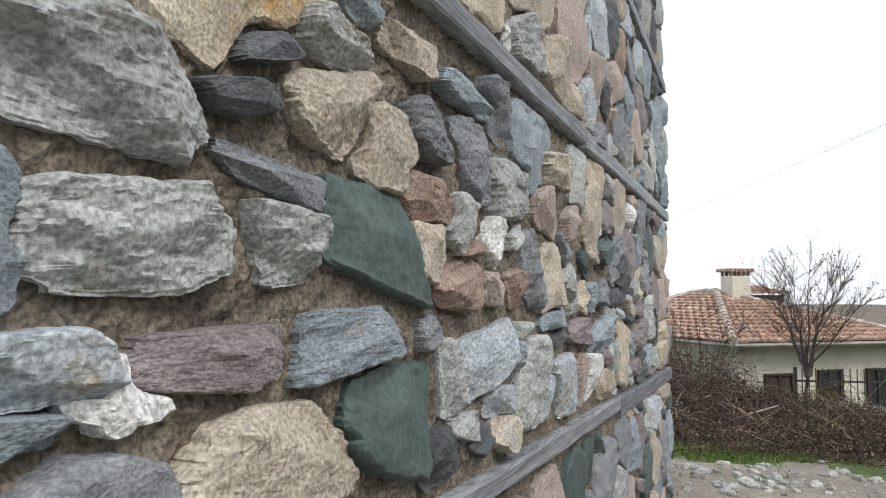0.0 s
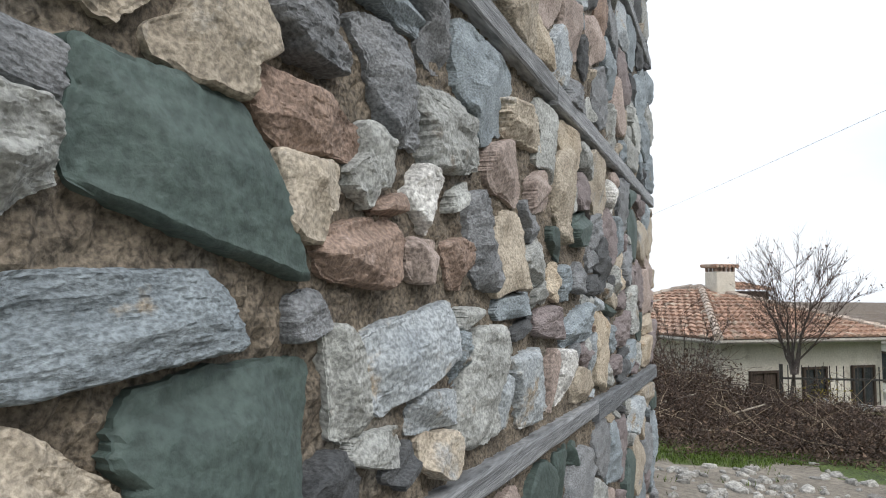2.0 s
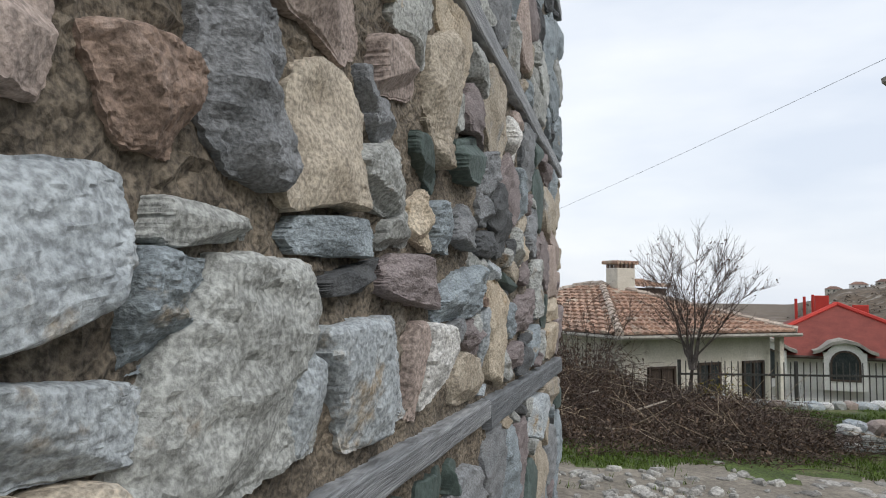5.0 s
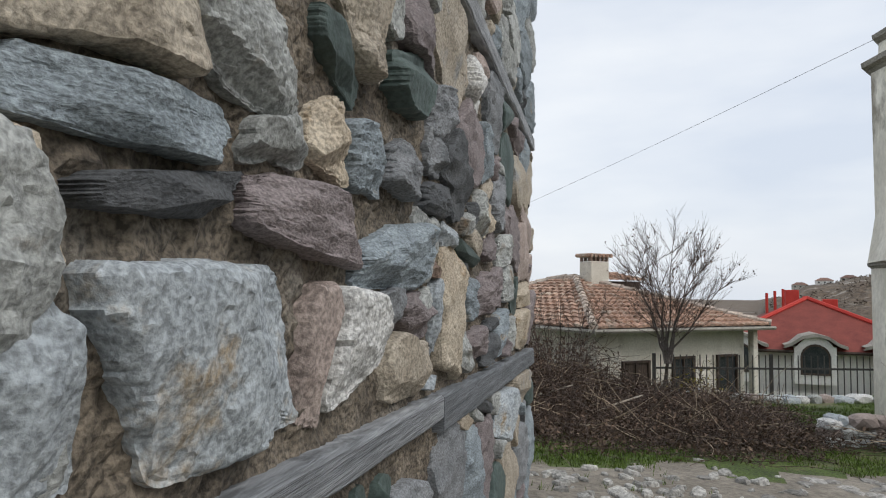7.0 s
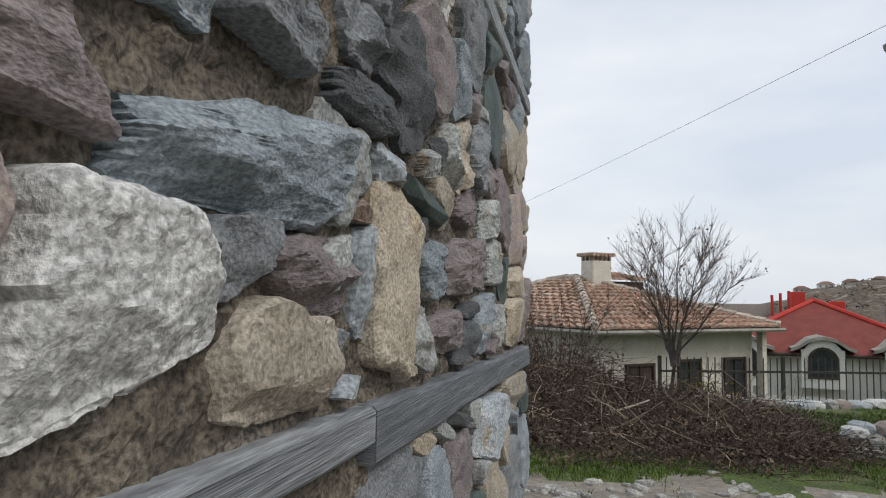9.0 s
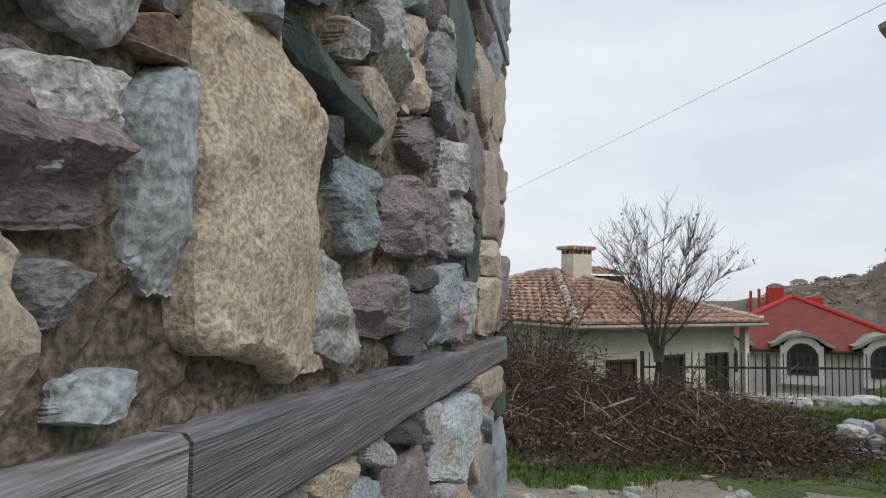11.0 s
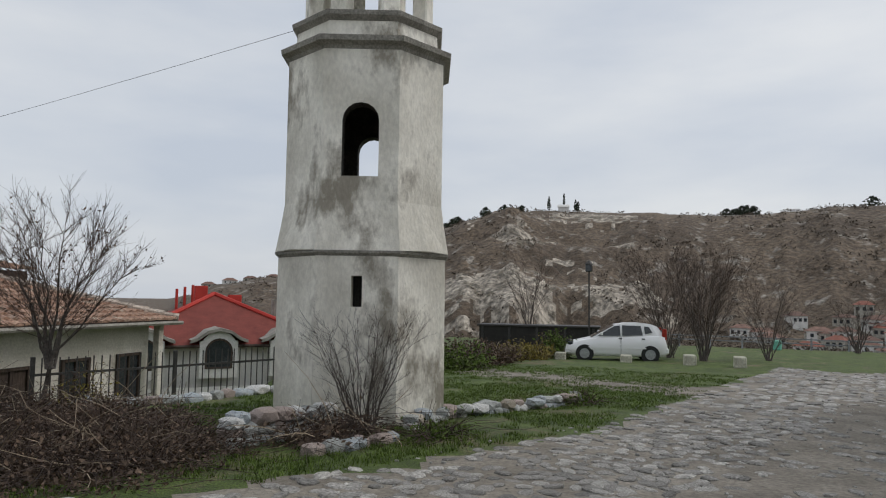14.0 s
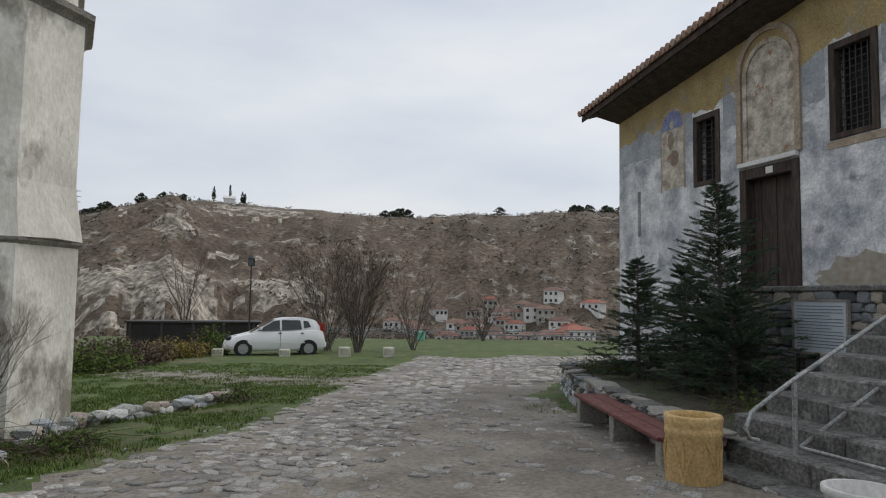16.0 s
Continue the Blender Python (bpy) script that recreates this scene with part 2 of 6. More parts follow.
def add_tube(bm, points, radii, sides=6):
    """A round bar through points, tapering by radii."""
    rings = []
    pts = [Vector(p) for p in points]
    for i, p in enumerate(pts):
        a = pts[max(i - 1, 0)]
        b = pts[min(i + 1, len(pts) - 1)]
        t = (b - a).normalized()
        side = t.cross(Vector((0, 0, 1)) if abs(t.z) < 0.9 else Vector((1, 0, 0))).normalized()
        up = side.cross(t)
        r = radii[i] if isinstance(radii, (list, tuple)) else radii
        rings.append([bm.verts.new(p + (side * math.cos(k * math.tau / sides) + up * math.sin(k * math.tau / sides)) * r) for k in range(sides)])
    for a, b in zip(rings, rings[1:]):
        for k in range(sides):
            bm.faces.new((a[k], a[(k + 1) % sides], b[(k + 1) % sides], b[k]))
    bm.faces.new(rings[0])
    bm.faces.new(rings[-1][::-1])


def tube(points, radii, sides=6):
    bm = bmesh.new()
    add_tube(bm, points, radii, sides)
    return bm


def smooth01(t):
    t = min(max(t, 0.0), 1.0)
    return t * t * (3 - 2 * t)


def fbm(x, y, z=0.0, octaves=4):
    return noise.fractal(Vector((x, y, z)), 0.9, 2.1, octaves)


# ---- the lie of the land ----
SKYLINE = ((-180, -0.02), (36, -0.02), (37.5, 0.0), (40, 0.012), (44, 0.022), (47, 0.05), (57, 0.1), (63, 0.123), (68, 0.134), (74, 0.124), (80, 0.119), (90, 0.125), (100, 0.128), (112, 0.145), (130, 0.12), (180, -0.02))


def skyline(b):
    for (b0, e0), (b1, e1) in zip(SKYLINE, SKYLINE[1:]):
        if b0 <= b <= b1:
            return e0 + (e1 - e0) * smooth01((b - b0) / (b1 - b0))
    return -0.02


def gz(x, y, fine=True):
    """Height of the ground."""
    s = 0.94 * x + 0.342 * y
    z = -0.03 - 0.033 * min(max(s, -10), 58)
    d = -(x - 2) * 0.4067 + (y - 10.8) * 0.9135
    d = max(d, (y - 12.9 + 0.12 * (x - 7)) * smooth01((19 - x) / 5))
    z -= 0.45 * min(max(d, 0), 24) * smooth01(d / 2)
    e = x - 51
    z -= 0.3 * min(max(e, 0), 45) * smooth01(e / 6)
    dx, dy = x - 2, y - 3
    r = math.hypot(dx, dy)
    if r > 90:
        b = math.degrees(math.atan2(dx, dy))
        z += (-15 - z) * smooth01((r - 90) / 60)
        el = skyline(b)
        far = 400 + 200 * smooth01((50 - b) / 12)
        cliff = smooth01((b - 50) / 6) * smooth01((78 - b) / 8)
        width = 165
        k = (r - 235 - 26 * fbm(b * 0.09, 3.1)) / width
        top = el * far + 1.2
        rise = smooth01(k) if k < 1 else 1.0
        ledge = 0.16 * cliff * (smooth01((k - 0.1) / 0.12) - smooth01((k - 0.12) / 0.8))
        z += (top - z) * min(rise + ledge, 1.0)
        if k > 0:
            z += (3.2 * fbm(x * 0.012, y * 0.012, 1.7, 4) + (1.2 + 2.2 * cliff) * fbm(x * 0.06, y * 0.06, 7.7, 5)) * min(k * 2, 1) * (0.2 if r > 360 else 1.0)
    elif fine:
        z += 0.05 * fbm(x * 0.35, y * 0.35) * smooth01((r - 1) / 6) + 0.012 * fbm(x * 2.1, y * 2.1)
    return z


def in_road(x, y):
    """How far inside the cobbled way a place lies (positive inside)."""
    left = 7.2 - 0.26 * (x - 5.5) if x < 10 else 6.03 - 0.02 * (x - 10)
    if x < 5.5:
        left = 7.2 + 0.25 * (5.5 - x)
    right = -2.0 + 0.42 * (x - 4) if x < 14 else 2.2 - 0.36 * (x - 14)
    return min(left - y, y - right, x - 3.9, 28.5 - 0.25 * y + 2.0 * fbm(y * 0.4, 1.0) - x)


def ground_sheet():
    """One sheet from the walk to the horizon, finer towards the valley and the hills."""
    rs, r, step = [0.0], 0.3, 0.3
    while r < 3000:
        rs.append(r)
        step = 0.3 if r < 32 else 3.0 if 215 < r < 430 else min(step * 1.06, 3.0) if r < 215 else step * 1.12
        r += step
    bs = [-180 + 3 * i for i in range(66)] + [18 + 0.3 * i for i in range(345)] + [121.5 + 3 * i for i in range(20)]
    verts, n = [], len(bs)
    for r in rs[1:]:
        for b in bs:
            x, y = 2 + r * math.sin(radians(b)), 3 + r * math.cos(radians(b))
            verts.append((x, y, gz(x, y)))
    faces = [(j * n + i, (j + 1) * n + i, (j + 1) * n + (i + 1) % n, j * n + (i + 1) % n) for j in range(len(rs) - 2) for i in range(n)]
    faces = [f[::-1] for f in faces] + [tuple(range(n))[::-1]]
    ob = pieces("ground", verts, faces, GRASS_SOIL, smooth=True)
    for m in (DIRT, SCRUB, CLIFF):
        ob.data.materials.append(m)
    for f in ob.data.polygons:
        x, y, z = f.center
        r = math.hypot(x - 2, y - 3)
        if r > 80:
            b = math.degrees(math.atan2(x - 2, y - 3))
            high = (z + 14) / (skyline(b) * 400 + 15)
            mask = fbm(x * 0.035, y * 0.035, 2.0, 5) + 0.4 * fbm(x * 0.2, y * 0.2, 5.0, 3)
            low_crag = 48 < b < 77 and 0.03 < high < 0.5 and mask > -0.12 + max(0, (b - 70) * 0.05) + max(0, (high - 0.32) * 2.5)
            top_crag = 60 < b < 74 and 0.62 < high < 0.95 and mask > 0.05 + abs(b - 67) * 0.03
            f.material_index = 3 if r > 200 and r < 420 and (low_crag or top_crag) else 2
        elif in_road(x, y) > 0.1 + 0.3 * fbm(x, y) or (x < 4.3 and y < 7.9 + 0.6 * fbm(x, y) and r < 9):
            f.material_index = 1
        elif 5.5 < y < 12.5 and abs(x - 16.6 - 0.25 * (y - 6)) < 1.1 + 0.6 * fbm(x, y):
            f.material_index = 1
    return tagged(ob, "grassy ground with bare dirt, falling to a valley and hills", "ground", kind="structure")


ground_sheet()

# ---- the rubble wall beside the walk ----
WALL_AT = Matrix(((0.40756, -0.91318, 0, -0.18375), (0.91318, 0.40756, 0, 1.11825), (0, 0, 1, 0), (0, 0, 0, 1)))
CORNER = 5.24


def mortar_wall():
    us = [-4, -3, -2, -1.4] + [-0.9 + 0.014 * i for i in range(int((3.5 + 0.9) / 0.014))] + [3.5 + 0.03 * i for i in range(int((CORNER - 3.5) / 0.03) + 1)]
    vs = [-0.6 + 0.04 * i for i in range(35)] + [0.8 + 0.014 * i for i in range(107)] + [2.3 + 0.04 * i for i in range(63)]
    verts = []
    for v in vs:
        for u in us:
            verts.append((u, 0.024 + 0.011 * fbm(u * 4, v * 4, 0.3) + 0.011 * fbm(u * 14, v * 14, 2.0, 4) + 0.009 * fbm(u * 45, v * 45, 6.0, 3), v))
    w = len(us)
    faces = [(j * w + i, j * w + i + 1, (j + 1) * w + i + 1, (j + 1) * w + i) for j in range(len(vs) - 1) for i in range(w - 1)]
    n0 = len(verts)
    top, low = vs[-1], vs[0]
    ends = [us[-1] - 0.01 + 0.02 * fbm(9.1, v * 6) for v in vs]
    for v, e in zip(vs, ends):
        verts += [(e, 0.06, v), (e, 4.0, v)]
    for j in range(len(vs) - 1):
        a, b = n0 + 2 * j, n0 + 2 * j + 2
        faces += [(a, a + 1, b + 1, b), (j * w + w - 1, a, b, (j + 1) * w + w - 1)]
    n1 = len(verts)
    verts += [(-4, 4.0, low), (-4, 4.0, top), (-4, 0.06, low), (-4, 0.06, top), (CORNER, 0.06, top), (CORNER, 4, top), (CORNER, 4, low)]
    faces += [(n1 + 1, n1, n1 + 6, n1 + 5), (n1, n1 + 1, n1 + 3, n1 + 2), (n1 + 3, n1 + 4, n1 + 5, n1 + 1)]
    ob = pieces("wall_rubble", verts, faces, MORTAR)
    ob.matrix_world = WALL_AT
    return tagged(ob, "rubble stone wall in brown earth mortar with grey timber lacing", "wall", kind="structure")


WALL = mortar_wall()
RES = 0.01
U0, V0 = -1.0, -0.4
TAKEN = np.zeros((int(5.4 / RES), int((CORNER + 1.1) / RES)), bool)
COUNT = [0]


def low_beam(u):
    return 1.172 - 0.028 * u


def high_beam(u):
    return 2.31 + 0.012 * u


def quad_mask(u, v, w, h, tilt, grow):
    r = 0.5 * math.hypot(w, h) + grow
    i0, i1 = int((u - r - U0) / RES), int((u + r - U0) / RES) + 1
    j0, j1 = int((v - r - V0) / RES), int((v + r - V0) / RES) + 1
    i0, j0 = max(i0, 0), max(j0, 0)
    i1, j1 = min(i1, TAKEN.shape[1]), min(j1, TAKEN.shape[0])
    if i1 <= i0 or j1 <= j0:
        return None
    a = (np.arange(i0, i1) * RES + U0 - u)[None, :]
    b = (np.arange(j0, j1) * RES + V0 - v)[:, None]
    c, s = math.cos(tilt), math.sin(tilt)
    x, y = (a * c + b * s) / (w / 2 + grow), (-a * s + b * c) / (h / 2 + grow)
    return (slice(j0, j1), slice(i0, i1)), np.abs(x) ** 4 + np.abs(y) ** 4 < 1


def stone_shape(w, h, skew, taper, swell, kind, n, depth, blocky=False, back=0.05, outline=None):
    """The vertices and faces of one rough stone: an n by n skin, centre at the origin, face towards -y; outline gives its reach by direction."""
    p = random.choice((6.0, 9.0, 14.0)) if blocky else random.choice((3.0, 4.0, 5.0, 7.0))
    seed = random.uniform(0, 500)
    tx, tz = random.uniform(-0.4, 0.4), random.uniform(-0.15, 0.5)
    layered = kind in ("blue", "slate", "dark", "purple", "pale")
    plain = 0.4 if kind in ("green", "pink") else 1.0
    cut = [(random.uniform(0, math.tau), random.uniform(0.86, 1.04) if blocky else random.uniform(0.8, 0.98)) for _ in range(random.randint(2, 4) if blocky else random.randint(3, 6))]
    facets = [(random.uniform(0, math.tau), random.uniform(0.08, 0.45), random.uniform(0.5, 1.5)) for _ in range(random.randint(2, 4))]
    big = min(1.0, min(w, h) / 0.12)
    verts = []
    for j in range(n + 1):
        for i in range(n + 1):
            a, b = 2 * i / n - 1, 2 * j / n - 1
            s = max(abs(a), abs(b))
            ang = math.atan2(b, a) if s else 0.0
            ca, sa = math.cos(ang), math.sin(ang)
            r = 1 - (1 - s) ** 1.35
            rough = 1 + 0.05 * noise.noise(Vector((ca * 4, sa * 4, seed))) + 0.04 * noise.noise(Vector((ca * 11, sa * 11, seed)))
            if outline is not None:
                k = (ang / math.tau % 1.0) * len(outline)
                k0 = int(k) % len(outline)
                edge = (outline[k0] + (outline[(k0 + 1) % len(outline)] - outline[k0]) * (k - int(k))) * rough
                x, z = 1.2 * ca * edge * r, sa * edge * r
                cx, cz = 2 * x / w, 2 * z / h
            else:
                edge = (abs(ca) ** p + abs(sa) ** p) ** (-1 / p)
                for c, lim in cut:
                    f = ca * math.cos(c) + sa * math.sin(c)
                    if f > 0.05:
                        edge = min(edge, lim * 1.1 / f)
                edge *= rough + 0.07 * noise.noise(Vector((ca * 1.6, sa * 1.6, seed)))
                cx, cz = ca * edge * r, sa * edge * r
                x = 0.5 * w * cx * (1 + taper * cz) + 0.5 * skew * w * cz
                z = 0.5 * h * cz * (1 + swell * cx)
            if i in (0, n) or j in (0, n):
                y = back
            else:
                d = 1.0
                for c, off, slope in facets:
                    d = min(d, 1 + slope * (off - cx * math.cos(c) - cz * math.sin(c)))
                d = max(d, 0.35) - (0.4 * ((r - 0.9) / 0.1) ** 1.8 if r > 0.9 else 0.0)
                y = -depth * (max(d, 0.3) + 0.45 * (tx * cx + tz * cz) * min(1, (1 - r) * 4 + 0.3))
                q = noise.fractal(Vector((x * 9, z * (26 if layered else 9), seed)), 0.9, 2.1, 4)
                step = math.floor(q * 4 + 0.5) / 4
                chip = noise.voronoi(Vector((x * 13, z * (20 if layered else 13), seed)))[0]
                fine = noise.fractal(Vector((x * 50, z * 50, seed)), 0.6, 2.0, 4)
                y += big * plain * (0.009 * (0.2 * q + 0.8 * step) + (0.003 if blocky else 0.006) * (chip[1] - chip[0] - 0.3) + 0.0035 * fine)
            verts.append((x, y, z))
    faces = [(j * (n + 1) + i, j * (n + 1) + i + 1, (j + 1) * (n + 1) + i + 1, (j + 1) * (n + 1) + i) for j in range(n) for i in range(n)]
    return verts, faces


def stone(u, v, w, h, tilt, skew, taper, swell, kind, n=46):
    """One stone set in the rubble wall."""
    depth = random.uniform(0.036, 0.054) if min(w, h) > 0.08 else random.uniform(0.028, 0.042)
    verts, faces = stone_shape(w * 1.12, h * 1.12, skew, taper, swell, kind, n, depth, n > 30)
    ob = pieces("stone", verts, faces, STONE[kind], WALL, smooth=True)
    ob.data.set_sharp_from_angle(angle=radians(28))
    ob.matrix_local = pose(u, 0.022, v, 0, -tilt, 0)
    got = quad_mask(u, v, w, h, radians(tilt), 0.004)
    if got:
        TAKEN[got[0]] |= got[1]
    COUNT[0] += 1
    return ob


stone(-0.44, 1.84, 0.265, 0.141, 3, -0.23, -0.12, 0.16, "pale")
stone(-0.38, 1.67, 0.277, 0.123, 2, 0.03, -0.07, 0.17, "pale")
stone(-0.50, 1.53, 0.146, 0.071, 1, -0.17, -0.16, 0.03, "bluewhite")
stone(-0.52, 1.47, 0.090, 0.035, -3, 0.02, 0.06, -0.16, "blue")
stone(-0.25, 1.52, 0.255, 0.076, -3, -0.02, -0.06, 0.26, "purple")
stone(-0.11, 1.37, 0.344, 0.135, -8, -0.07, -0.26, 0.16, "tan")
stone(0.08, 1.53, 0.272, 0.101, 4, -0.00, -0.10, -0.05, "blue")
stone(-0.10, 1.68, 0.145, 0.108, 4, -0.09, 0.05, -0.20, "pale")
stone(-0.13, 1.78, 0.240, 0.046, -6, -0.03, 0.04, 0.21, "slate")
stone(0.15, 1.71, 0.307, 0.168, -7, -0.27, -0.24, 0.17, "green")
stone(-0.21, 1.88, 0.158, 0.047, 17, -0.13, 0.12, -0.18, "dark")
stone(0.03, 2.04, 0.195, 0.082, 7, 0.02, 0.02, -0.21, "pale")
stone(0.01, 1.92, 0.218, 0.131, 7, 0.14, 0.23, 0.35, "tan")
stone(-0.16, 1.97, 0.130, 0.040, 19, 0.14, -0.05, -0.00, "dark")
stone(0.29, 2.12, 0.235, 0.078, 0, 0.12, 0.13, 0.27, "tan")
stone(0.62, 2.11, 0.327, 0.062, 1, 0.06, 0.01, -0.01, "blue")
stone(0.39, 1.82, 0.281, 0.093, 1, -0.26, 0.08, -0.18, "red")
stone(0.38, 1.97, 0.175, 0.122, 1, -0.07, 0.08, -0.04, "slate")
stone(0.67, 1.95, 0.169, 0.206, 7, -0.48, 0.30, 0.01, "slate")
stone(0.96, 1.92, 0.307, 0.166, 1, -0.03, 0.04, -0.08, "pale")
stone(0.22, 1.37, 0.306, 0.194, -15, 0.01, -0.06, 0.35, "green")
stone(1.13, 2.43, 0.308, 0.172, 15, 0.01, 0.10, 0.35, "pale")
stone(1.48, 2.46, 0.311, 0.225, 6, 0.03, -0.04, 0.22, "tan")
stone(2.22, 2.64, 0.308, 0.212, 12, 0.09, 0.11, 0.01, "pink")
stone(2.33, 2.39, 0.379, 0.131, 7, 0.01, -0.05, 0.09, "slate")
stone(0.54, 1.63, 0.240, 0.102, 2, 0.02, 0.07, 0.26, "red")
stone(0.79, 1.63, 0.138, 0.088, -2, -0.11, 0.13, -0.05, "pink")
stone(0.81, 1.76, 0.106, 0.119, -42, 0.00, 0.00, 0.00, "white")
stone(0.65, 1.72, 0.115, 0.038, 11, 0.07, 0.04, 0.21, "red")
stone(0.76, 1.45, 0.360, 0.137, 11, 0.09, 0.07, -0.14, "bluewhite")
stone(0.50, 1.42, 0.085, 0.172, 0, -0.60, -0.23, 0.07, "pale")
stone(0.40, 1.53, 0.090, 0.069, 7, -0.12, -0.08, -0.09, "slate")
stone(0.87, 1.32, 0.234, 0.075, -4, -0.04, 0.00, -0.06, "bluewhite")
stone(0.62, 1.29, 0.191, 0.061, -8, -0.04, -0.19, 0.28, "pale")
stone(1.18, 1.34, 0.330, 0.266, -4, 0.09, -0.28, 0.07, "pale")
stone(1.02, 1.42, 0.107, 0.104, 5, 0.21, -0.04, -0.15, "blue")
stone(1.35, 1.91, 0.287, 0.154, 5, -0.04, -0.06, 0.35, "pink")
stone(1.53, 2.08, 0.396, 0.116, 6, -0.07, -0.05, 0.13, "tan")
stone(1.15, 1.70, 0.178, 0.230, 6, 0.05, -0.03, 0.11, "slate")
stone(0.98, 1.63, 0.118, 0.109, 8, -0.15, 0.26, 0.08, "red")
stone(1.08, 1.51, 0.168, 0.043, 3, 0.04, -0.03, -0.29, "pale")
stone(1.00, 1.79, 0.123, 0.044, 19, 0.15, -0.04, -0.09, "pale")
stone(1.71, 1.90, 0.241, 0.117, 16, 0.14, 0.02, 0.13, "pink")
stone(2.05, 1.96, 0.211, 0.261, 13, 0.60, 0.27, 0.20, "tan")
stone(1.45, 1.53, 0.310, 0.060, 4, -0.04, -0.04, 0.15, "blue")
stone(1.64, 1.65, 0.237, 0.121, 6, -0.28, 0.01, 0.35, "pale")
stone(1.32, 1.43, 0.061, 0.092, 5, -0.39, -0.22, 0.02, "ochre")
stone(1.33, 1.29, 0.087, 0.164, -2, -0.33, -0.15, 0.06, "bluewhite")
stone(1.60, 1.28, 0.305, 0.207, 1, -0.30, 0.05, 0.05, "bluewhite")
stone(1.50, 1.46, 0.233, 0.042, 7, 0.11, 0.13, 0.35, "dark")
stone(1.81, 1.47, 0.309, 0.092, -2, -0.20, -0.17, 0.31, "purple")
stone(2.28, 1.44, 0.433, 0.124, 4, 0.17, 0.09, 0.24, "blue")
stone(1.87, 1.27, 0.087, 0.192, -5, 0.04, 0.13, 0.05, "pink")
stone(2.06, 1.28, 0.217, 0.154, 4, 0.02, -0.17, -0.19, "white")
stone(1.90, 1.61, 0.134, 0.110, 5, 0.06, -0.11, 0.34, "ochre")
stone(2.08, 1.61, 0.176, 0.121, 6, 0.03, 0.00, 0.11, "blue")
stone(1.94, 1.75, 0.194, 0.070, -24, 0.00, 0.00, 0.00, "green")
stone(2.06, 1.82, 0.157, 0.112, 10, -0.30, 0.16, 0.02, "tan")
stone(2.37, 1.84, 0.269, 0.126, 11, 0.17, 0.12, 0.23, "green")
stone(2.68, 1.85, 0.211, 0.141, 11, 0.26, 0.02, 0.06, "slate")
stone(2.34, 1.64, 0.231, 0.116, -0, 0.17, 0.03, 0.14, "slate")
stone(2.66, 1.61, 0.316, 0.085, 4, 0.05, -0.04, 0.13, "dark")
stone(3.20, 2.09, 0.185, 0.140, -8, 0.00, 0.00, 0.00, "white")
stone(2.45, 1.31, 0.246, 0.100, 0, -0.05, 0.15, 0.08, "purple")
stone(2.82, 1.31, 0.264, 0.333, -5, -0.44, -0.30, 0.15, "ochre")
stone(2.64, 1.30, 0.070, 0.157, 18, 0.60, 0.02, 0.13, "bluewhite")
stone(2.53, 1.33, 0.126, 0.068, 13, 0.22, 0.12, 0.02, "pale")
stone(2.51, 1.21, 0.071, 0.041, 4, 0.08, 0.14, -0.07, "slate")
stone(2.58, 1.14, 0.083, 0.033, 2, -0.10, -0.16, 0.01, "bluewhite")
stone(3.03, 1.49, 0.339, 0.037, -8, 0.00, 0.00, 0.00, "green")
stone(3.14, 1.35, 0.147, 0.132, 2, -0.16, 0.03, -0.10, "blue")
stone(3.24, 1.19, 0.314, 0.092, -1, -0.12, -0.11, 0.35, "purple")
stone(3.41, 1.36, 0.261, 0.139, 7, -0.17, -0.20, 0.22, "purple")
stone(3.75, 1.39, 0.291, 0.151, 6, -0.03, 0.05, 0.17, "purple")
stone(4.14, 1.42, 0.416, 0.165, 5, 0.01, 0.00, 0.13, "pale")
stone(3.58, 1.55, 0.309, 0.096, 11, 0.04, 0.01, 0.19, "purple")
stone(3.95, 1.56, 0.325, 0.125, 8, -0.03, 0.06, 0.05, "pale")
stone(3.78, 1.75, 0.261, 0.211, 15, 0.15, 0.03, 0.21, "slate")
stone(3.31, 1.64, 0.173, 0.144, -17, 0.00, 0.00, 0.00, "pale")
stone(3.08, 1.59, 0.097, 0.060, 15, 0.19, 0.08, 0.13, "pale")
stone(3.51, 1.76, 0.200, 0.077, 17, 0.16, 0.09, 0.22, "tan")
stone(3.82, 1.19, 0.294, 0.176, 1, 0.20, -0.09, 0.07, "blue")
stone(3.59, 1.24, 0.251, 0.047, 0, -0.01, -0.00, 0.28, "dark")
stone(4.23, 1.17, 0.338, 0.149, -3, 0.12, 0.03, 0.04, "pale")
stone(4.84, 1.36, 0.558, 0.130, 2, -0.01, -0.00, 0.15, "ochre")
stone(4.69, 1.17, 0.374, 0.196, -2, 0.07, 0.12, 0.08, "ochre")
stone(2.63, 1.42, 0.066, 0.033, 11, 0.02, 0.07, 0.28, "red")
stone(2.98, 1.42, 0.114, 0.049, 11, -0.03, 0.09, 0.13, "dark")
stone(3.07, 0.96, 0.210, 0.053, -7, -0.14, 0.09, -0.19, "ochre")
stone(3.28, 0.95, 0.143, 0.051, -14, 0.01, 0.00, 0.15, "pale")
stone(3.44, 0.95, 0.202, 0.048, -10, -0.06, -0.01, 0.19, "dark")
stone(3.98, 0.82, 0.478, 0.195, -8, 0.03, 0.09, 0.27, "bluewhite")
stone(4.61, 0.86, 0.691, 0.141, -6, 0.11, 0.14, 0.35, "tan")

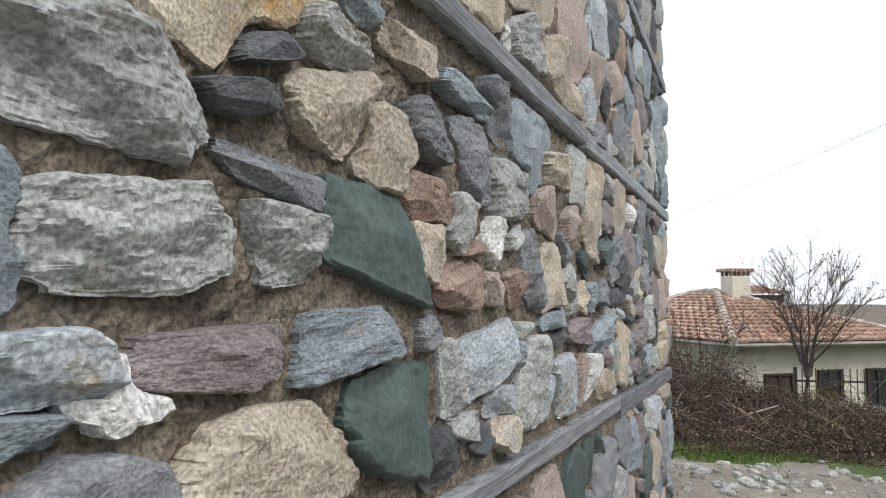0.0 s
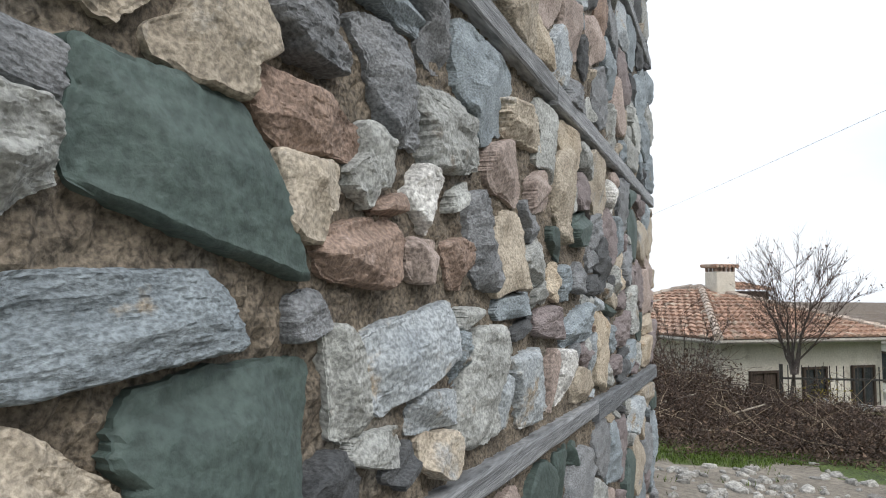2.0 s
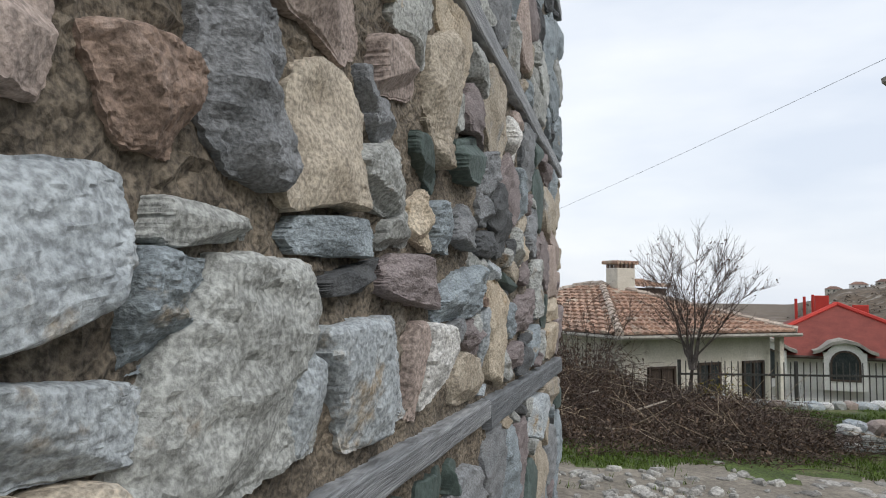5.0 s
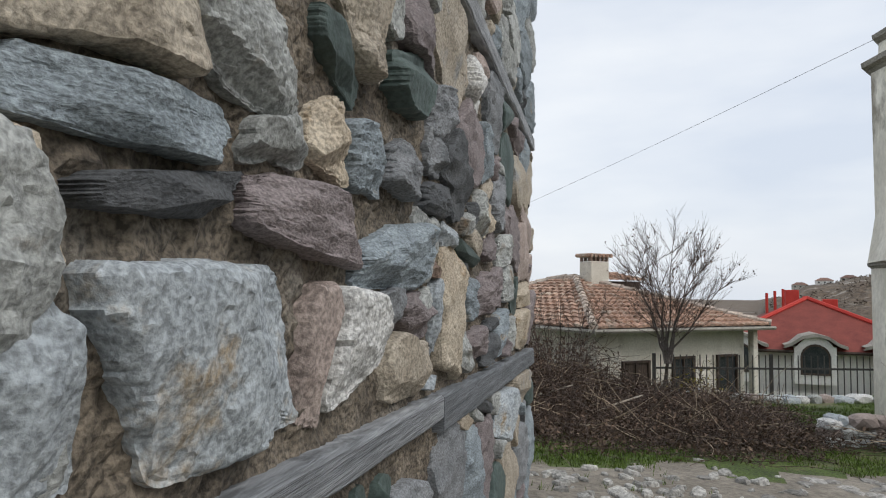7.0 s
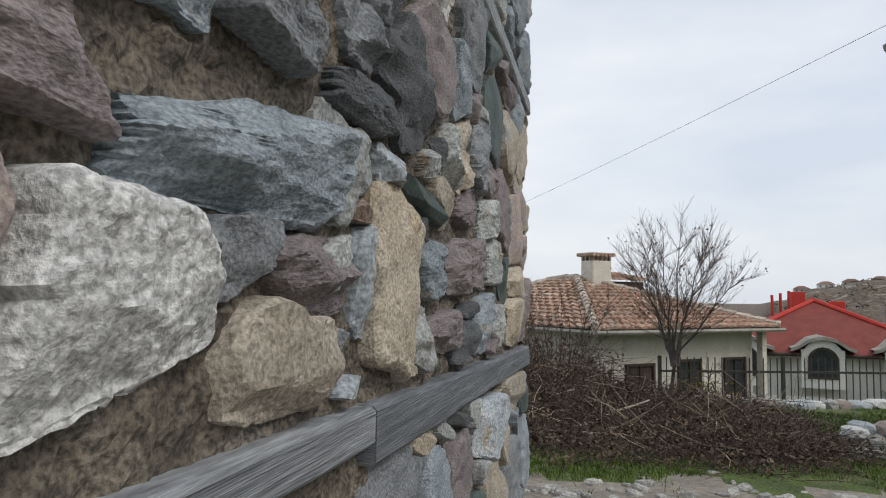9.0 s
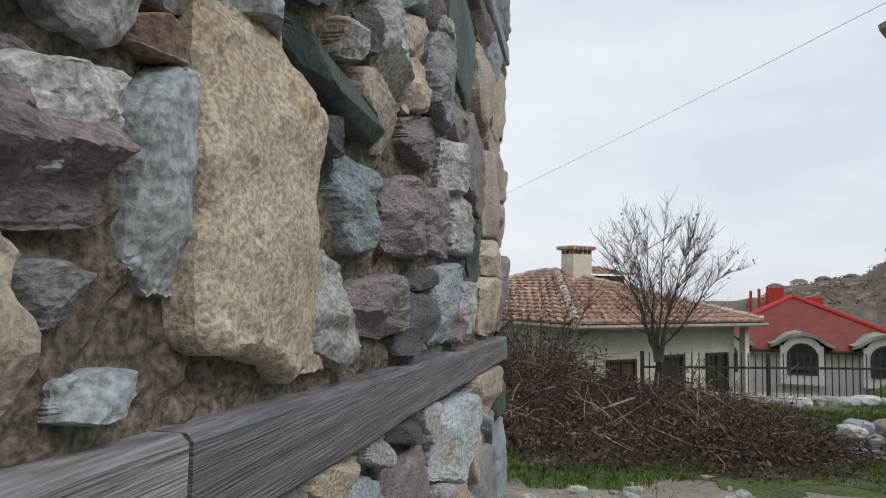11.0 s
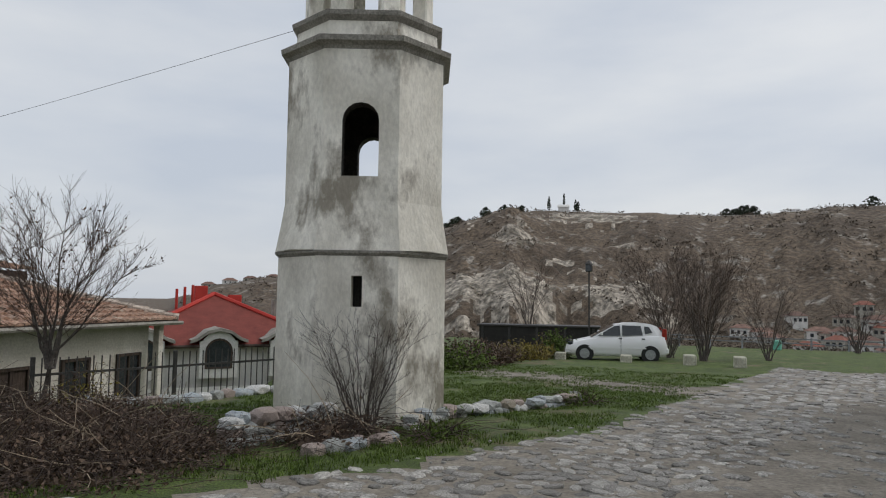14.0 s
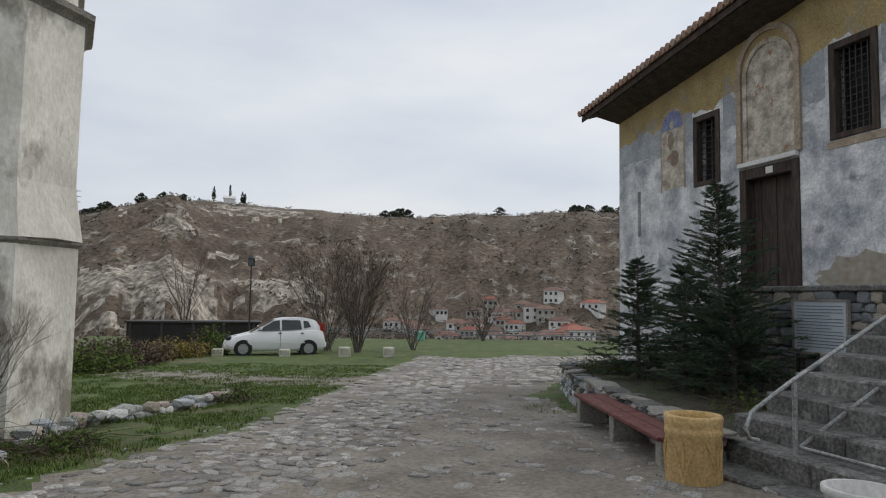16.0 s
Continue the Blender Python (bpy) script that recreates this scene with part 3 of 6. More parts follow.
for j in range(TAKEN.shape[0]):
    zz = V0 + j * RES
    for i in range(TAKEN.shape[1]):
        uu = U0 + i * RES
        if -0.1 < zz - low_beam(uu) < 0.012 or -0.1 < zz - high_beam(uu) < 0.012 or -0.1 < zz - high_beam(uu) - 1.15 < 0.012:
            TAKEN[j, i] = True

KINDS = ["pale"] * 7 + ["bluewhite"] * 4 + ["blue"] * 4 + ["slate"] * 4 + ["tan"] * 5 + ["pink"] * 2 + ["purple"] * 2 + ["dark"] * 2 + ["green", "red", "ochre", "white"]
FAR_KINDS = ["slate"] * 4 + ["purple"] * 4 + ["tan"] * 3 + ["blue"] * 3 + ["pale"] * 2 + ["pink"] * 2 + ["dark"] * 2 + ["ochre", "green"]
REST = {k: ([], []) for k in STONE}


def clear_of_stones(u, v, r):
    i, j, k = int((u - U0) / RES), int((v - V0) / RES), int(r / RES)
    return not TAKEN[max(j - k, 0):j + k + 1, max(i - k, 0):i + k + 1].any()


def fill_wall():
    """Stones between the larger ones, each filling its own cell of the wall; those along the walk are parts, the others one mesh a kind."""
    seeds = []
    for size, tries in ((0.27, 1500), (0.2, 4000), (0.15, 6000), (0.11, 6000)):
        for _ in range(tries):
            u, v, s = random.uniform(-0.85, CORNER - 0.05), random.uniform(-0.2, 4.6), size * random.uniform(0.85, 1.15)
            chosen = u < 3.2 and (1.14 < v < 1.72 if u > 1.2 else 1.2 < v < 2.08)
            if not clear_of_stones(u, v, s * (0.4 if chosen else 0.34)) or (chosen and random.random() < 0.1):
                continue
            if any(((u - a) / 1.2) ** 2 + (v - b) ** 2 < (0.5 * (s + c)) ** 2 for a, b, c in seeds):
                continue
            seeds.append((u, v, s))
    seeds.sort(key=lambda p: abs(p[1] - 1.5) + 0.1 * p[0])
    arr = np.array(seeds)
    for i, (u, v, s) in enumerate(seeds):
        du, dv = (arr[:, 0] - u) / 1.2, arr[:, 1] - v
        dist = du * du + dv * dv
        near = (dist > 0) & (dist < 0.45 ** 2)
        reach = []
        for k in range(40):
            c, d = math.cos(k * math.tau / 40), math.sin(k * math.tau / 40)
            dot = du[near] * c + dv[near] * d
            lim = (dist[near] + s * s - arr[near, 2] ** 2)[dot > 0.01] / (2 * dot[dot > 0.01])
            r = min([0.68 * s + 0.02] + list(lim))
            q = 0.02
            while q < r:
                a, b = int((u + 1.2 * c * q - U0) / RES), int((v + d * q - V0) / RES)
                if not (0 <= b < TAKEN.shape[0] and 0 <= a < TAKEN.shape[1]) or TAKEN[b, a]:
                    break
                q += 0.006
            reach.append(max(min(q, r) - random.uniform(0.007, 0.012), 0.02))
        reach = [(reach[k - 1] + 2 * reach[k] + reach[(k + 1) % 40]) / 4 for k in range(40)]
        w = 1.2 * (reach[0] + reach[20])
        h = reach[10] + reach[30]
        if min(w, h) < 0.05:
            continue
        kind = random.choice(KINDS if u < 2.9 or v > 2.3 else FAR_KINDS)
        part_of_its_own = COUNT[0] < 300
        verts, faces = stone_shape(w, h, 0, 0, 0, kind, 24 if part_of_its_own else 16, random.uniform(0.028, 0.05), outline=reach)
        if part_of_its_own:
            ob = pieces("stone", verts, faces, STONE[kind], WALL, smooth=True)
            ob.data.set_sharp_from_angle(angle=radians(28))
            ob.matrix_local = pose(u, 0.022, v)
            COUNT[0] += 1
        else:
            vs, fs = REST[kind]
            n = len(vs)
            vs += [(x + u, y + 0.022, z + v) for x, y, z in verts]
            fs += [tuple(n + k for k in f) for f in faces]


fill_wall()


def corner_stones():
    """Quoins that turn the corner, with their ends showing."""
    v = -0.2
    while v < 4.6:
        h = random.uniform(0.1, 0.2)
        if not (low_beam(CORNER) - 0.1 < v + h / 2 < low_beam(CORNER) + 0.06):
            kind = random.choice(KINDS)
            w = random.uniform(0.2, 0.4)
            verts, faces = stone_shape(w, h * 0.95, 0, random.uniform(-0.15, 0.15), 0, kind, 14, random.uniform(0.03, 0.05))
            m = pose(CORNER - 0.01, 0.03 + w * 0.45, v + h / 2, 0, random.gauss(0, 4), 90)
            vs, fs = REST[kind]
            n = len(vs)
            vs += [tuple(m @ Vector(p)) for p in verts]
            fs += [tuple(n + k for k in f) for f in faces]
        v += h + 0.012


corner_stones()
for k, (vs, fs) in REST.items():
    if vs:
        ob = pieces("small_stones", vs, fs, STONE[k], WALL, smooth=True)
        ob.data.set_sharp_from_angle(angle=radians(28))
        ob["kind"] = "stuff"

def beam(u0, u1, top, height=0.085, wood=GREY_WOOD):
    bm = bmesh.new()
    n = max(4, int((u1 - u0) / 0.12))
    rows = []
    for i in range(n + 1):
        u = u0 + (u1 - u0) * i / n
        t = top(u)
        w = [0.006 * fbm(u * 3, k * 5.3, top(0)) for k in range(4)]
        rows.append([bm.verts.new((u, 0.1, t + w[0])), bm.verts.new((u, -0.012 + w[1], t + w[0])), bm.verts.new((u, -0.02 + w[1], t - 0.008 + w[0])),
                     bm.verts.new((u, -0.02 + w[2], t - height + 0.007 + w[3])), bm.verts.new((u, -0.013 + w[2], t - height + w[3])), bm.verts.new((u, 0.1, t - height + w[3]))])
    for a, b in zip(rows, rows[1:]):
        for k in range(6):
            bm.faces.new((a[k], b[k], b[(k + 1) % 6], a[(k + 1) % 6]))
    bm.faces.new(rows[0])
    bm.faces.new(rows[-1][::-1])
    part("timber_beam", bm, wood, WALL, "weathered grey squared timber")


beam(-1.0, 2.655, low_beam, 0.064)
beam(2.662, CORNER + 0.03, low_beam, 0.1, DARK_WOOD)
beam(-1.0, 1.9, high_beam, 0.07)
beam(1.91, CORNER + 0.03, high_beam)
beam(-1.0, 2.4, lambda u: high_beam(u) + 1.15)
beam(2.41, CORNER + 0.03, lambda u: high_beam(u) + 1.15)


# ---- bell tower ----
def octagon(w, z):
    """Corners of an eight-sided plan of width w across the flats; face 0 looks along -y."""
    h, a = w / 2, w * 0.232
    return [Vector((x, y, z)) for x, y in ((a, -h), (h, -a), (h, a), (a, h), (-a, h), (-h, a), (-h, -a), (-a, -h))]


def octa_stack(levels, cap=True):
    bm = bmesh.new()
    rings = [[bm.verts.new(c) for c in octagon(w, z)] for w, z in levels]
    for a, b in zip(rings, rings[1:]):
        for k in range(8):
            bm.faces.new((a[k - 1], a[k], b[k], b[k - 1]))
    if cap:
        bm.faces.new(rings[0][::-1])
        bm.faces.new(rings[-1])
    return bm


def arch_outline(w, z0, z1, n=8):
    """Left foot, up, round the arch, down to the right foot: (x, z)."""
    r = w / 2
    return [(-r, z0)] + [(-r * math.cos(k * math.pi / n), z1 - r + r * math.sin(k * math.pi / n)) for k in range(n + 1)] + [(r, z0)]


def pierced_face(bm, x0, x1, z0, z1, hole, y, inner=None):
    """A wall face at depth y with a hole; its corners may lean. Returns the hole's vertices."""
    hv = [bm.verts.new((x, y, z)) for x, z in hole]
    a, b, c, d = [bm.verts.new(p) for p in ((x0, y, z0), (x1, y, z0), (x1, y, z1), (x0, y, z1))]
    n = len(hv)
    top = n // 2
    bm.faces.new((a, hv[0], hv[1], d))
    for k in range(1, top):
        bm.faces.new((d, hv[k], hv[k + 1]))
    bm.faces.new((d, hv[top], c))
    for k in range(top, n - 2):
        bm.faces.new((c, hv[k], hv[k + 1]))
    bm.faces.new((c, hv[n - 2], hv[n - 1], b))
    bm.faces.new((a, b, hv[n - 1], hv[0]))
    return hv


def bell_tower():
    at = pose(9.276, 9.156, -0.5, 0, 0, -56.9)
    top = empty("bell_tower", at, "octagonal bell tower in stained pale lime render with concrete ledges", "tower")
    lo = 2.28
    # lower stage, with a slit in its front face
    bm = bmesh.new()
    low = octagon(lo + 0.02, -0.2)
    high = octagon(lo, 2.3)
    for k in range(1, 8):
        bm.faces.new([bm.verts.new(p) for p in (low[k - 1], low[k], high[k], high[k - 1])])
    half, y = high[0].x, high[0].y
    hv = pierced_face(bm, -half, half, -0.2, 2.3, [(-0.07, 1.62), (-0.07, 1.8), (-0.07, 2.02), (0.07, 2.02), (0.07, 1.8), (0.07, 1.62)], y - 0.003)
    back = [bm.verts.new(v.co + Vector((0, 0.3, 0))) for v in hv]
    for k in range(len(hv)):
        bm.faces.new((hv[k - 1], back[k - 1], back[k], hv[k]))
    part("lower_stage", bm, RENDERED, top)
    # solid panel, coloured near black for the shade inside the slit
    part("slit_window", box(-0.07, y + 0.25, 1.6, 0.07, y + 0.27, 2.04), SHADE_AND_SHED, top, "dark narrow slit")
    part("ledge", octa_stack([(lo, 2.27), (lo + 0.08, 2.31), (lo + 0.09, 2.34), (lo + 0.02, 2.36)]), CONCRETE, top, "thin grey concrete ledge")
    # flared skirt
    part("skirt", octa_stack([(lo + 0.08, 2.345), (lo + 0.03, 2.5), (lo - 0.05, 2.75), (lo - 0.12, 3.0)], cap=False), RENDERED, top)
    for k in (1, 3, 5, 7):
        c = octagon(lo + 0.08, 2.345)
        d = octagon(lo - 0.1, 2.86)
        a, b = c[k - 1], c[k]
        tip = (d[k - 1] + d[k]) / 2
        mid = (a + b) * 0.5 * 1.05
        bm = bmesh.new()
        va, vb, vt, vm = [bm.verts.new(p) for p in (a, b, tip * 1.005, Vector((mid.x, mid.y, 2.36)))]
        bm.faces.new((va, vm, vt))
        bm.faces.new((vm, vb, vt))
        part("broach", bm, RENDERED, top)
    # belfry stage: eight thick faces, four of them pierced by arches
    w = lo - 0.12
    half, y = octagon(w, 0)[0].x, octagon(w, 0)[0].y
    z0, z1, t = 3.0, 5.08, 0.24
    hole = arch_outline(0.48, 3.32, 4.3)
    for k in range(8):
        bm = bmesh.new()
        c0, c1, i0, i1 = octagon(w, 0)[0], octagon(w, 0)[1], octagon(w - 2 * t, 0)[0], octagon(w - 2 * t, 0)[1]
        if k % 2 == 0:
            half, y, inner, yi = c0.x, c0.y, i0.x, i0.y
        else:
            half, y, inner, yi = (c1 - c0).length / 2, -(c0 + c1).length / 2, (i1 - i0).length / 2, -(i0 + i1).length / 2
        if k % 2 == 0:
            a = pierced_face(bm, -half, half, z0, z1, hole, y)
            b = pierced_face(bm, -inner, inner, z0, z1, hole, yi)
            for i in range(len(a)):
                bm.faces.new((a[i - 1], a[i], b[i], b[i - 1]))
        else:
            for h, yy in ((half, y), (inner, yi)):
                bm.faces.new([bm.verts.new(p) for p in ((-h, yy, z0), (h, yy, z0), (h, yy, z1), (-h, yy, z1))])
        bmesh.ops.recalc_face_normals(bm, faces=bm.faces)
        # inner faces and arch reveals coloured near black to stand in for shade
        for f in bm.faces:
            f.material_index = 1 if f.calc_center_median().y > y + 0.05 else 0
        bmesh.ops.rotate(bm, matrix=Matrix.Rotation(k * math.pi / 4, 3, "Z"), verts=bm.verts)
        part("belfry_face", bm, [RENDERED, INNER_SHADE], top)
    part("belfry_floor", octa_stack([(w - 0.2, 2.98), (w - 0.2, 3.04)]), CONCRETE, top)
    part("cornice", octa_stack([(w - 0.02, 5.0), (w + 0.06, 5.06), (w + 0.2, 5.1), (w + 0.22, 5.17), (w + 0.1, 5.19)]), CONCRETE, top, "moulded concrete cornice")
    part("drum", octa_stack([(w - 0.16, 5.18), (w - 0.2, 5.48)]), RENDERED, top)
    part("upper_cornice", octa_stack([(w - 0.18, 5.44), (w - 0.06, 5.5), (w - 0.04, 5.56), (w - 0.2, 5.58)]), CONCRETE, top, "thin concrete cornice")
    for k in range(8):
        a = k * math.pi / 4 + math.pi / 8
        r = 0.84
        m = Matrix.Translation((r * math.sin(a), -r * math.cos(a), 0)) @ Matrix.Rotation(a, 4, "Z")
        part("pillar", box(-0.13, -0.11, 5.57, 0.13, 0.11, 7.0, m, 0.02), RENDERED, top)
    part("roof", octa_stack([(1.9, 7.0), (2.2, 7.05), (2.2, 7.12), (0.1, 8.3)]), CONCRETE, top, "low pointed roof")
    return top


bell_tower()

# ---- church facade ----
CH = Matrix(((-0.9274, 0.3741, 0, 18.423), (-0.3741, -0.9274, 0, -0.177), (0, 0, 1, 0), (0, 0, 0, 1)))  # x along the front from its far corner, y into it
FRESCO_WALL = material("flaking_painted_plaster", (0.3, 0.32, 0.35), (0.8, 0.8, 0.79), 1.7, 10, bump=0.8, bump_scale=18, spots=(0.24, 0.26, 0.29), spot_scale=1.3, spot_at=0.55, grain=0.14, spread=0.14)
YELLOW_BAND = material("faded_yellow_plaster", (0.27, 0.195, 0.085), (0.46, 0.35, 0.165), 1.8, 8, bump=0.5, bump_scale=25, spots=(0.26, 0.27, 0.27), spot_scale=1.1, spot_at=0.54, grain=0.2)
BLUE_BAND = material("faded_blue_grey_paint", (0.22, 0.24, 0.27), (0.42, 0.44, 0.46), 1.8, 9, bump=0.6, bump_scale=20, spots=(0.62, 0.61, 0.58), spot_scale=1.6, spot_at=0.56, grain=0.15)
PINK_PLASTER = material("faded_pink_plaster", (0.28, 0.21, 0.15), (0.48, 0.39, 0.3), 3, bump=0.4, bump_scale=25, grain=0.2)
FRESCO = material("faded_fresco", (0.26, 0.23, 0.18), (0.64, 0.58, 0.48), 4.5, 8, bump=0.3, bump_scale=25, spots=(0.3, 0.13, 0.07), spot_scale=4.2, spot_at=0.57, grain=0.14, spread=0.13)
FRESCO_BLUE = material("fresco_blue", (0.13, 0.15, 0.3), (0.28, 0.3, 0.44), 4, bump=0.2)


def church():
    top = empty("church", CH, "old church front in flaking blue-grey and yellow plaster under wide eaves", "church")
    x1, z0, zt = 11.0, -1.0, 5.8
    slope = 0.13

    def roofline(x):
        return zt + 0.24 + slope * x

    bm = bmesh.new()
    # wall front as a grid of panels with real openings
    holes = [(0.77, 0.9, 2.75, 3.81), (2.82, 3.56, 3.61, 5.07), (4.11, 5.5, 1.55, 3.72), (6.15, 6.98, 3.86, 5.43)]
    xs = sorted({0.0, x1} | {h[0] for h in holes} | {h[1] for h in holes})
    zs = sorted({z0, 5.8} | {h[2] for h in holes} | {h[3] for h in holes})
    for xa, xb in zip(xs, xs[1:]):
        for za, zb in zip(zs, zs[1:]):
            if any(h[0] <= xa and xb <= h[1] and h[2] <= za and zb <= h[3] for h in holes):
                continue
            bm.faces.new([bm.verts.new(p) for p in ((xa, 0, za), (xb, 0, za), (xb, 0, zb), (xa, 0, zb))])
    bm.faces.new([bm.verts.new(p) for p in ((0, 0, 5.8), (x1, 0, 5.8), (x1, 0, roofline(x1)), (0, 0, roofline(0)))])
    for h in holes:
        for (xa, za), (xb, zb) in zip(((h[0], h[2]), (h[1], h[2]), (h[1], h[3]), (h[0], h[3])), ((h[1], h[2]), (h[1], h[3]), (h[0], h[3]), (h[0], h[2]))):
            bm.faces.new([bm.verts.new(p) for p in ((xa, 0, za), (xb, 0, zb), (xb, 0.5, zb), (xa, 0.5, za))])
    for p in (((0, 0, z0), (0, 0, 5.8), (0, 8, 5.8), (0, 8, z0)), ((x1, 0, z0), (x1, 8, z0), (x1, 8, 7), (x1, 0, 7)), ((0, 8, z0), (0, 8, 5.8), (x1, 8, 7), (x1, 8, z0))):
        bm.faces.new([bm.verts.new(q) for q in p])
    bmesh.ops.remove_doubles(bm, verts=bm.verts, dist=0.001)
    part("wall", bm, FRESCO_WALL, top)
    # yellow frieze under the eaves, with a ragged lower edge
    bm = bmesh.new()
    cols = []
    for i in range(121):
        x = 0.02 + i * (x1 - 0.04) / 120
        low = 5.0 + 0.06 * x + 0.2 * fbm(x * 1.7, 2.2) + 0.08 * fbm(x * 8, 5.5)
        cols.append((bm.verts.new((x, -0.004, low)), bm.verts.new((x, -0.004, max(roofline(x), low + 0.1)))))
    for a, b in zip(cols, cols[1:]):
        bm.faces.new((a[0], b[0], b[1], a[1]))
    part("yellow_frieze", bm, YELLOW_BAND, top, "faded yellow painted plaster")

    cols = []
    for i in range(121):
        x = 0.02 + i * (x1 - 0.04) / 120
        high = 5.04 + 0.06 * x + 0.2 * fbm(x * 1.7, 2.2) + 0.08 * fbm(x * 8, 5.5)
        low = 4.35 + 0.07 * x + 0.35 * fbm(x * 0.9, 7.2) + 0.1 * fbm(x * 7, 1.5)
        cols.append([x, low, high])
    for g0, g1 in ((0.0, 2.78), (3.6, 6.1), (7.02, 11.0)):
        run = [c for c in cols if g0 <= c[0] <= g1]
        band = bmesh.new()
        pairs = [(band.verts.new((x, -0.0025, low)), band.verts.new((x, -0.0025, high))) for x, low, high in run]
        for a, b in zip(pairs, pairs[1:]):
            band.faces.new((a[0], b[0], b[1], a[1]))
        part("blue_band", band, BLUE_BAND, top, "faded blue-grey painted band")
    # plaster back of the slit; window panels carry the interior's shade in their colour
    part("slit_back", box(0.77, 0.25, 2.7, 0.9, 0.3, 3.85), PINK_PLASTER, top, "shallow bricked slit")

    def window(xa, xb, za, zb, bars):
        # solid panel whose near-black colour stands in for the unlit room
        win = part("window", box(xa - 0.02, 0.3, za - 0.02, xb + 0.02, 0.34, zb + 0.02), SHADE_AND_SHED, top, "dark barred window in a brown timber surround")
        for a in ((xa - 0.02, -0.03, za, xa + 0.1, 0.12, zb), (xb - 0.1, -0.03, za, xb + 0.02, 0.12, zb), (xa + 0.1, -0.03, zb - 0.12, xb - 0.1, 0.12, zb), (xa + 0.1, -0.03, za, xb - 0.1, 0.12, za + 0.09)):
            part("frame", box(*a, None, 0.008), BROWN_WOOD, win)
        n = bars
        for i in range(1, n):
            x = xa + 0.1 + (xb - xa - 0.2) * i / n
            part("bar", tube([(x, 0.06, za + 0.08), (x, 0.06, zb - 0.1)], 0.011, 5), IRON, win)
        m = max(3, int((zb - za) / 0.13))
        for i in range(1, m):
            z = za + 0.09 + (zb - za - 0.2) * i / m
            part("crossbar", tube([(xa + 0.09, 0.07, z), (xb - 0.09, 0.07, z)], 0.01, 5), IRON, win)
        return win

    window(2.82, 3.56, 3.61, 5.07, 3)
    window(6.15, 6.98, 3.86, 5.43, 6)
    part("sill_plaster", box(6.05, -0.012, 3.72, 7.1, 0.02, 3.84, None, 0.004), PINK_PLASTER, top, "crumbling pink plaster sill")
    # door
    door = part("door", box(4.26, 0.2, 1.55, 5.35, 0.26, 3.55), BROWN_WOOD, top, "dark double plank door in a heavy frame")
    for a in ((4.11, -0.03, 1.55, 4.27, 0.24, 3.72), (5.34, -0.03, 1.55, 5.5, 0.24, 3.72), (4.27, -0.03, 3.52, 5.34, 0.24, 3.72)):
        part("frame", box(*a, None, 0.01), BROWN_WOOD, door)
    for i in range(6):
        x = 4.27 + i * 0.1785
        part("plank", box(x + 0.004, 0.17 + 0.008 * (i % 2), 1.56, x + 0.174, 0.2, 3.52, None, 0.004), BROWN_WOOD, door)
    part("plate", box(4.78, -0.04, 3.56, 4.94, -0.031, 3.68), WHITE_WALL, door, "small white plate")
    # arched niche over the door
    def arch_band(xm, w, za, zb, thick, y0, y1, mat, name, label=""):
        bm = bmesh.new()
        o, i = arch_outline(w, za, zb, 14), arch_outline(w - 2 * thick, za, zb - thick, 14)
        ov = [[bm.verts.new((xm + x, y, z)) for x, z in o] for y in (y0, y1)]
        iv = [[bm.verts.new((xm + x, y, z)) for x, z in i] for y in (y0, y1)]
        for k in range(len(o) - 1):
            bm.faces.new((ov[0][k], ov[0][k + 1], iv[0][k + 1], iv[0][k]))
            bm.faces.new((iv[0][k], iv[0][k + 1], iv[1][k + 1], iv[1][k]))
            bm.faces.new((ov[1][k], ov[1][k + 1], ov[0][k + 1], ov[0][k]))
        part(name, bm, mat, top, label)

    def arch_sheet(xm, w, za, zb, y, mat, name, label=""):
        bm = bmesh.new()
        bm.faces.new([bm.verts.new((xm + x, y, z)) for x, z in arch_outline(w, za, zb, 14)])
        part(name, bm, mat, top, label)

    arch_band(4.82, 1.5, 3.84, 6.28, 0.12, -0.05, 0.0, PINK_PLASTER, "outer_arch", "faded pink moulded arch")
    arch_band(4.84, 1.2, 3.84, 6.02, 0.09, -0.035, 0.0, FRESCO, "inner_arch", "painted arch band")
    arch_sheet(4.84, 1.03, 3.86, 5.93, -0.006, FRESCO, "fresco", "weathered fresco in tan, red and grey")
    part("lintel_sill", box(4.12, -0.09, 3.75, 5.5, 0.0, 3.84, None, 0.012), WHITE_WALL, top, "white stone lintel")
    arch_band(2.1, 0.84, 3.66, 5.46, 0.05, -0.012, 0.0, PINK_PLASTER, "fresco_border", "thin ochre painted border")
    arch_sheet(2.1, 0.75, 3.7, 5.41, -0.006, FRESCO, "fresco", "faded arched fresco")
    bm = bmesh.new()
    o = arch_outline(0.74, 5.0, 5.405, 14)
    bm.faces.new([bm.verts.new((2.1 + x, -0.009, z)) for x, z in o])
    part("fresco_sky", bm, FRESCO_BLUE, top, "blue painted arch")
    for dx, dz, w, h in ((-0.05, 4.75, 0.2, 0.42), (0.06, 4.35, 0.3, 0.36), (-0.02, 5.1, 0.14, 0.17)):
        bm = bmesh.new()
        bmesh.ops.create_circle(bm, cap_ends=True, segments=14, radius=0.5, matrix=Matrix.Translation((2.1 + dx, -0.0115, dz)) @ Matrix.Diagonal((w, 1, h, 1)) @ Matrix.Rotation(math.pi / 2, 4, "X"))
        part("painted_patch", bm, STONE["red"] if w > 0.15 else STONE["ochre"], top)
    bm = bmesh.new()
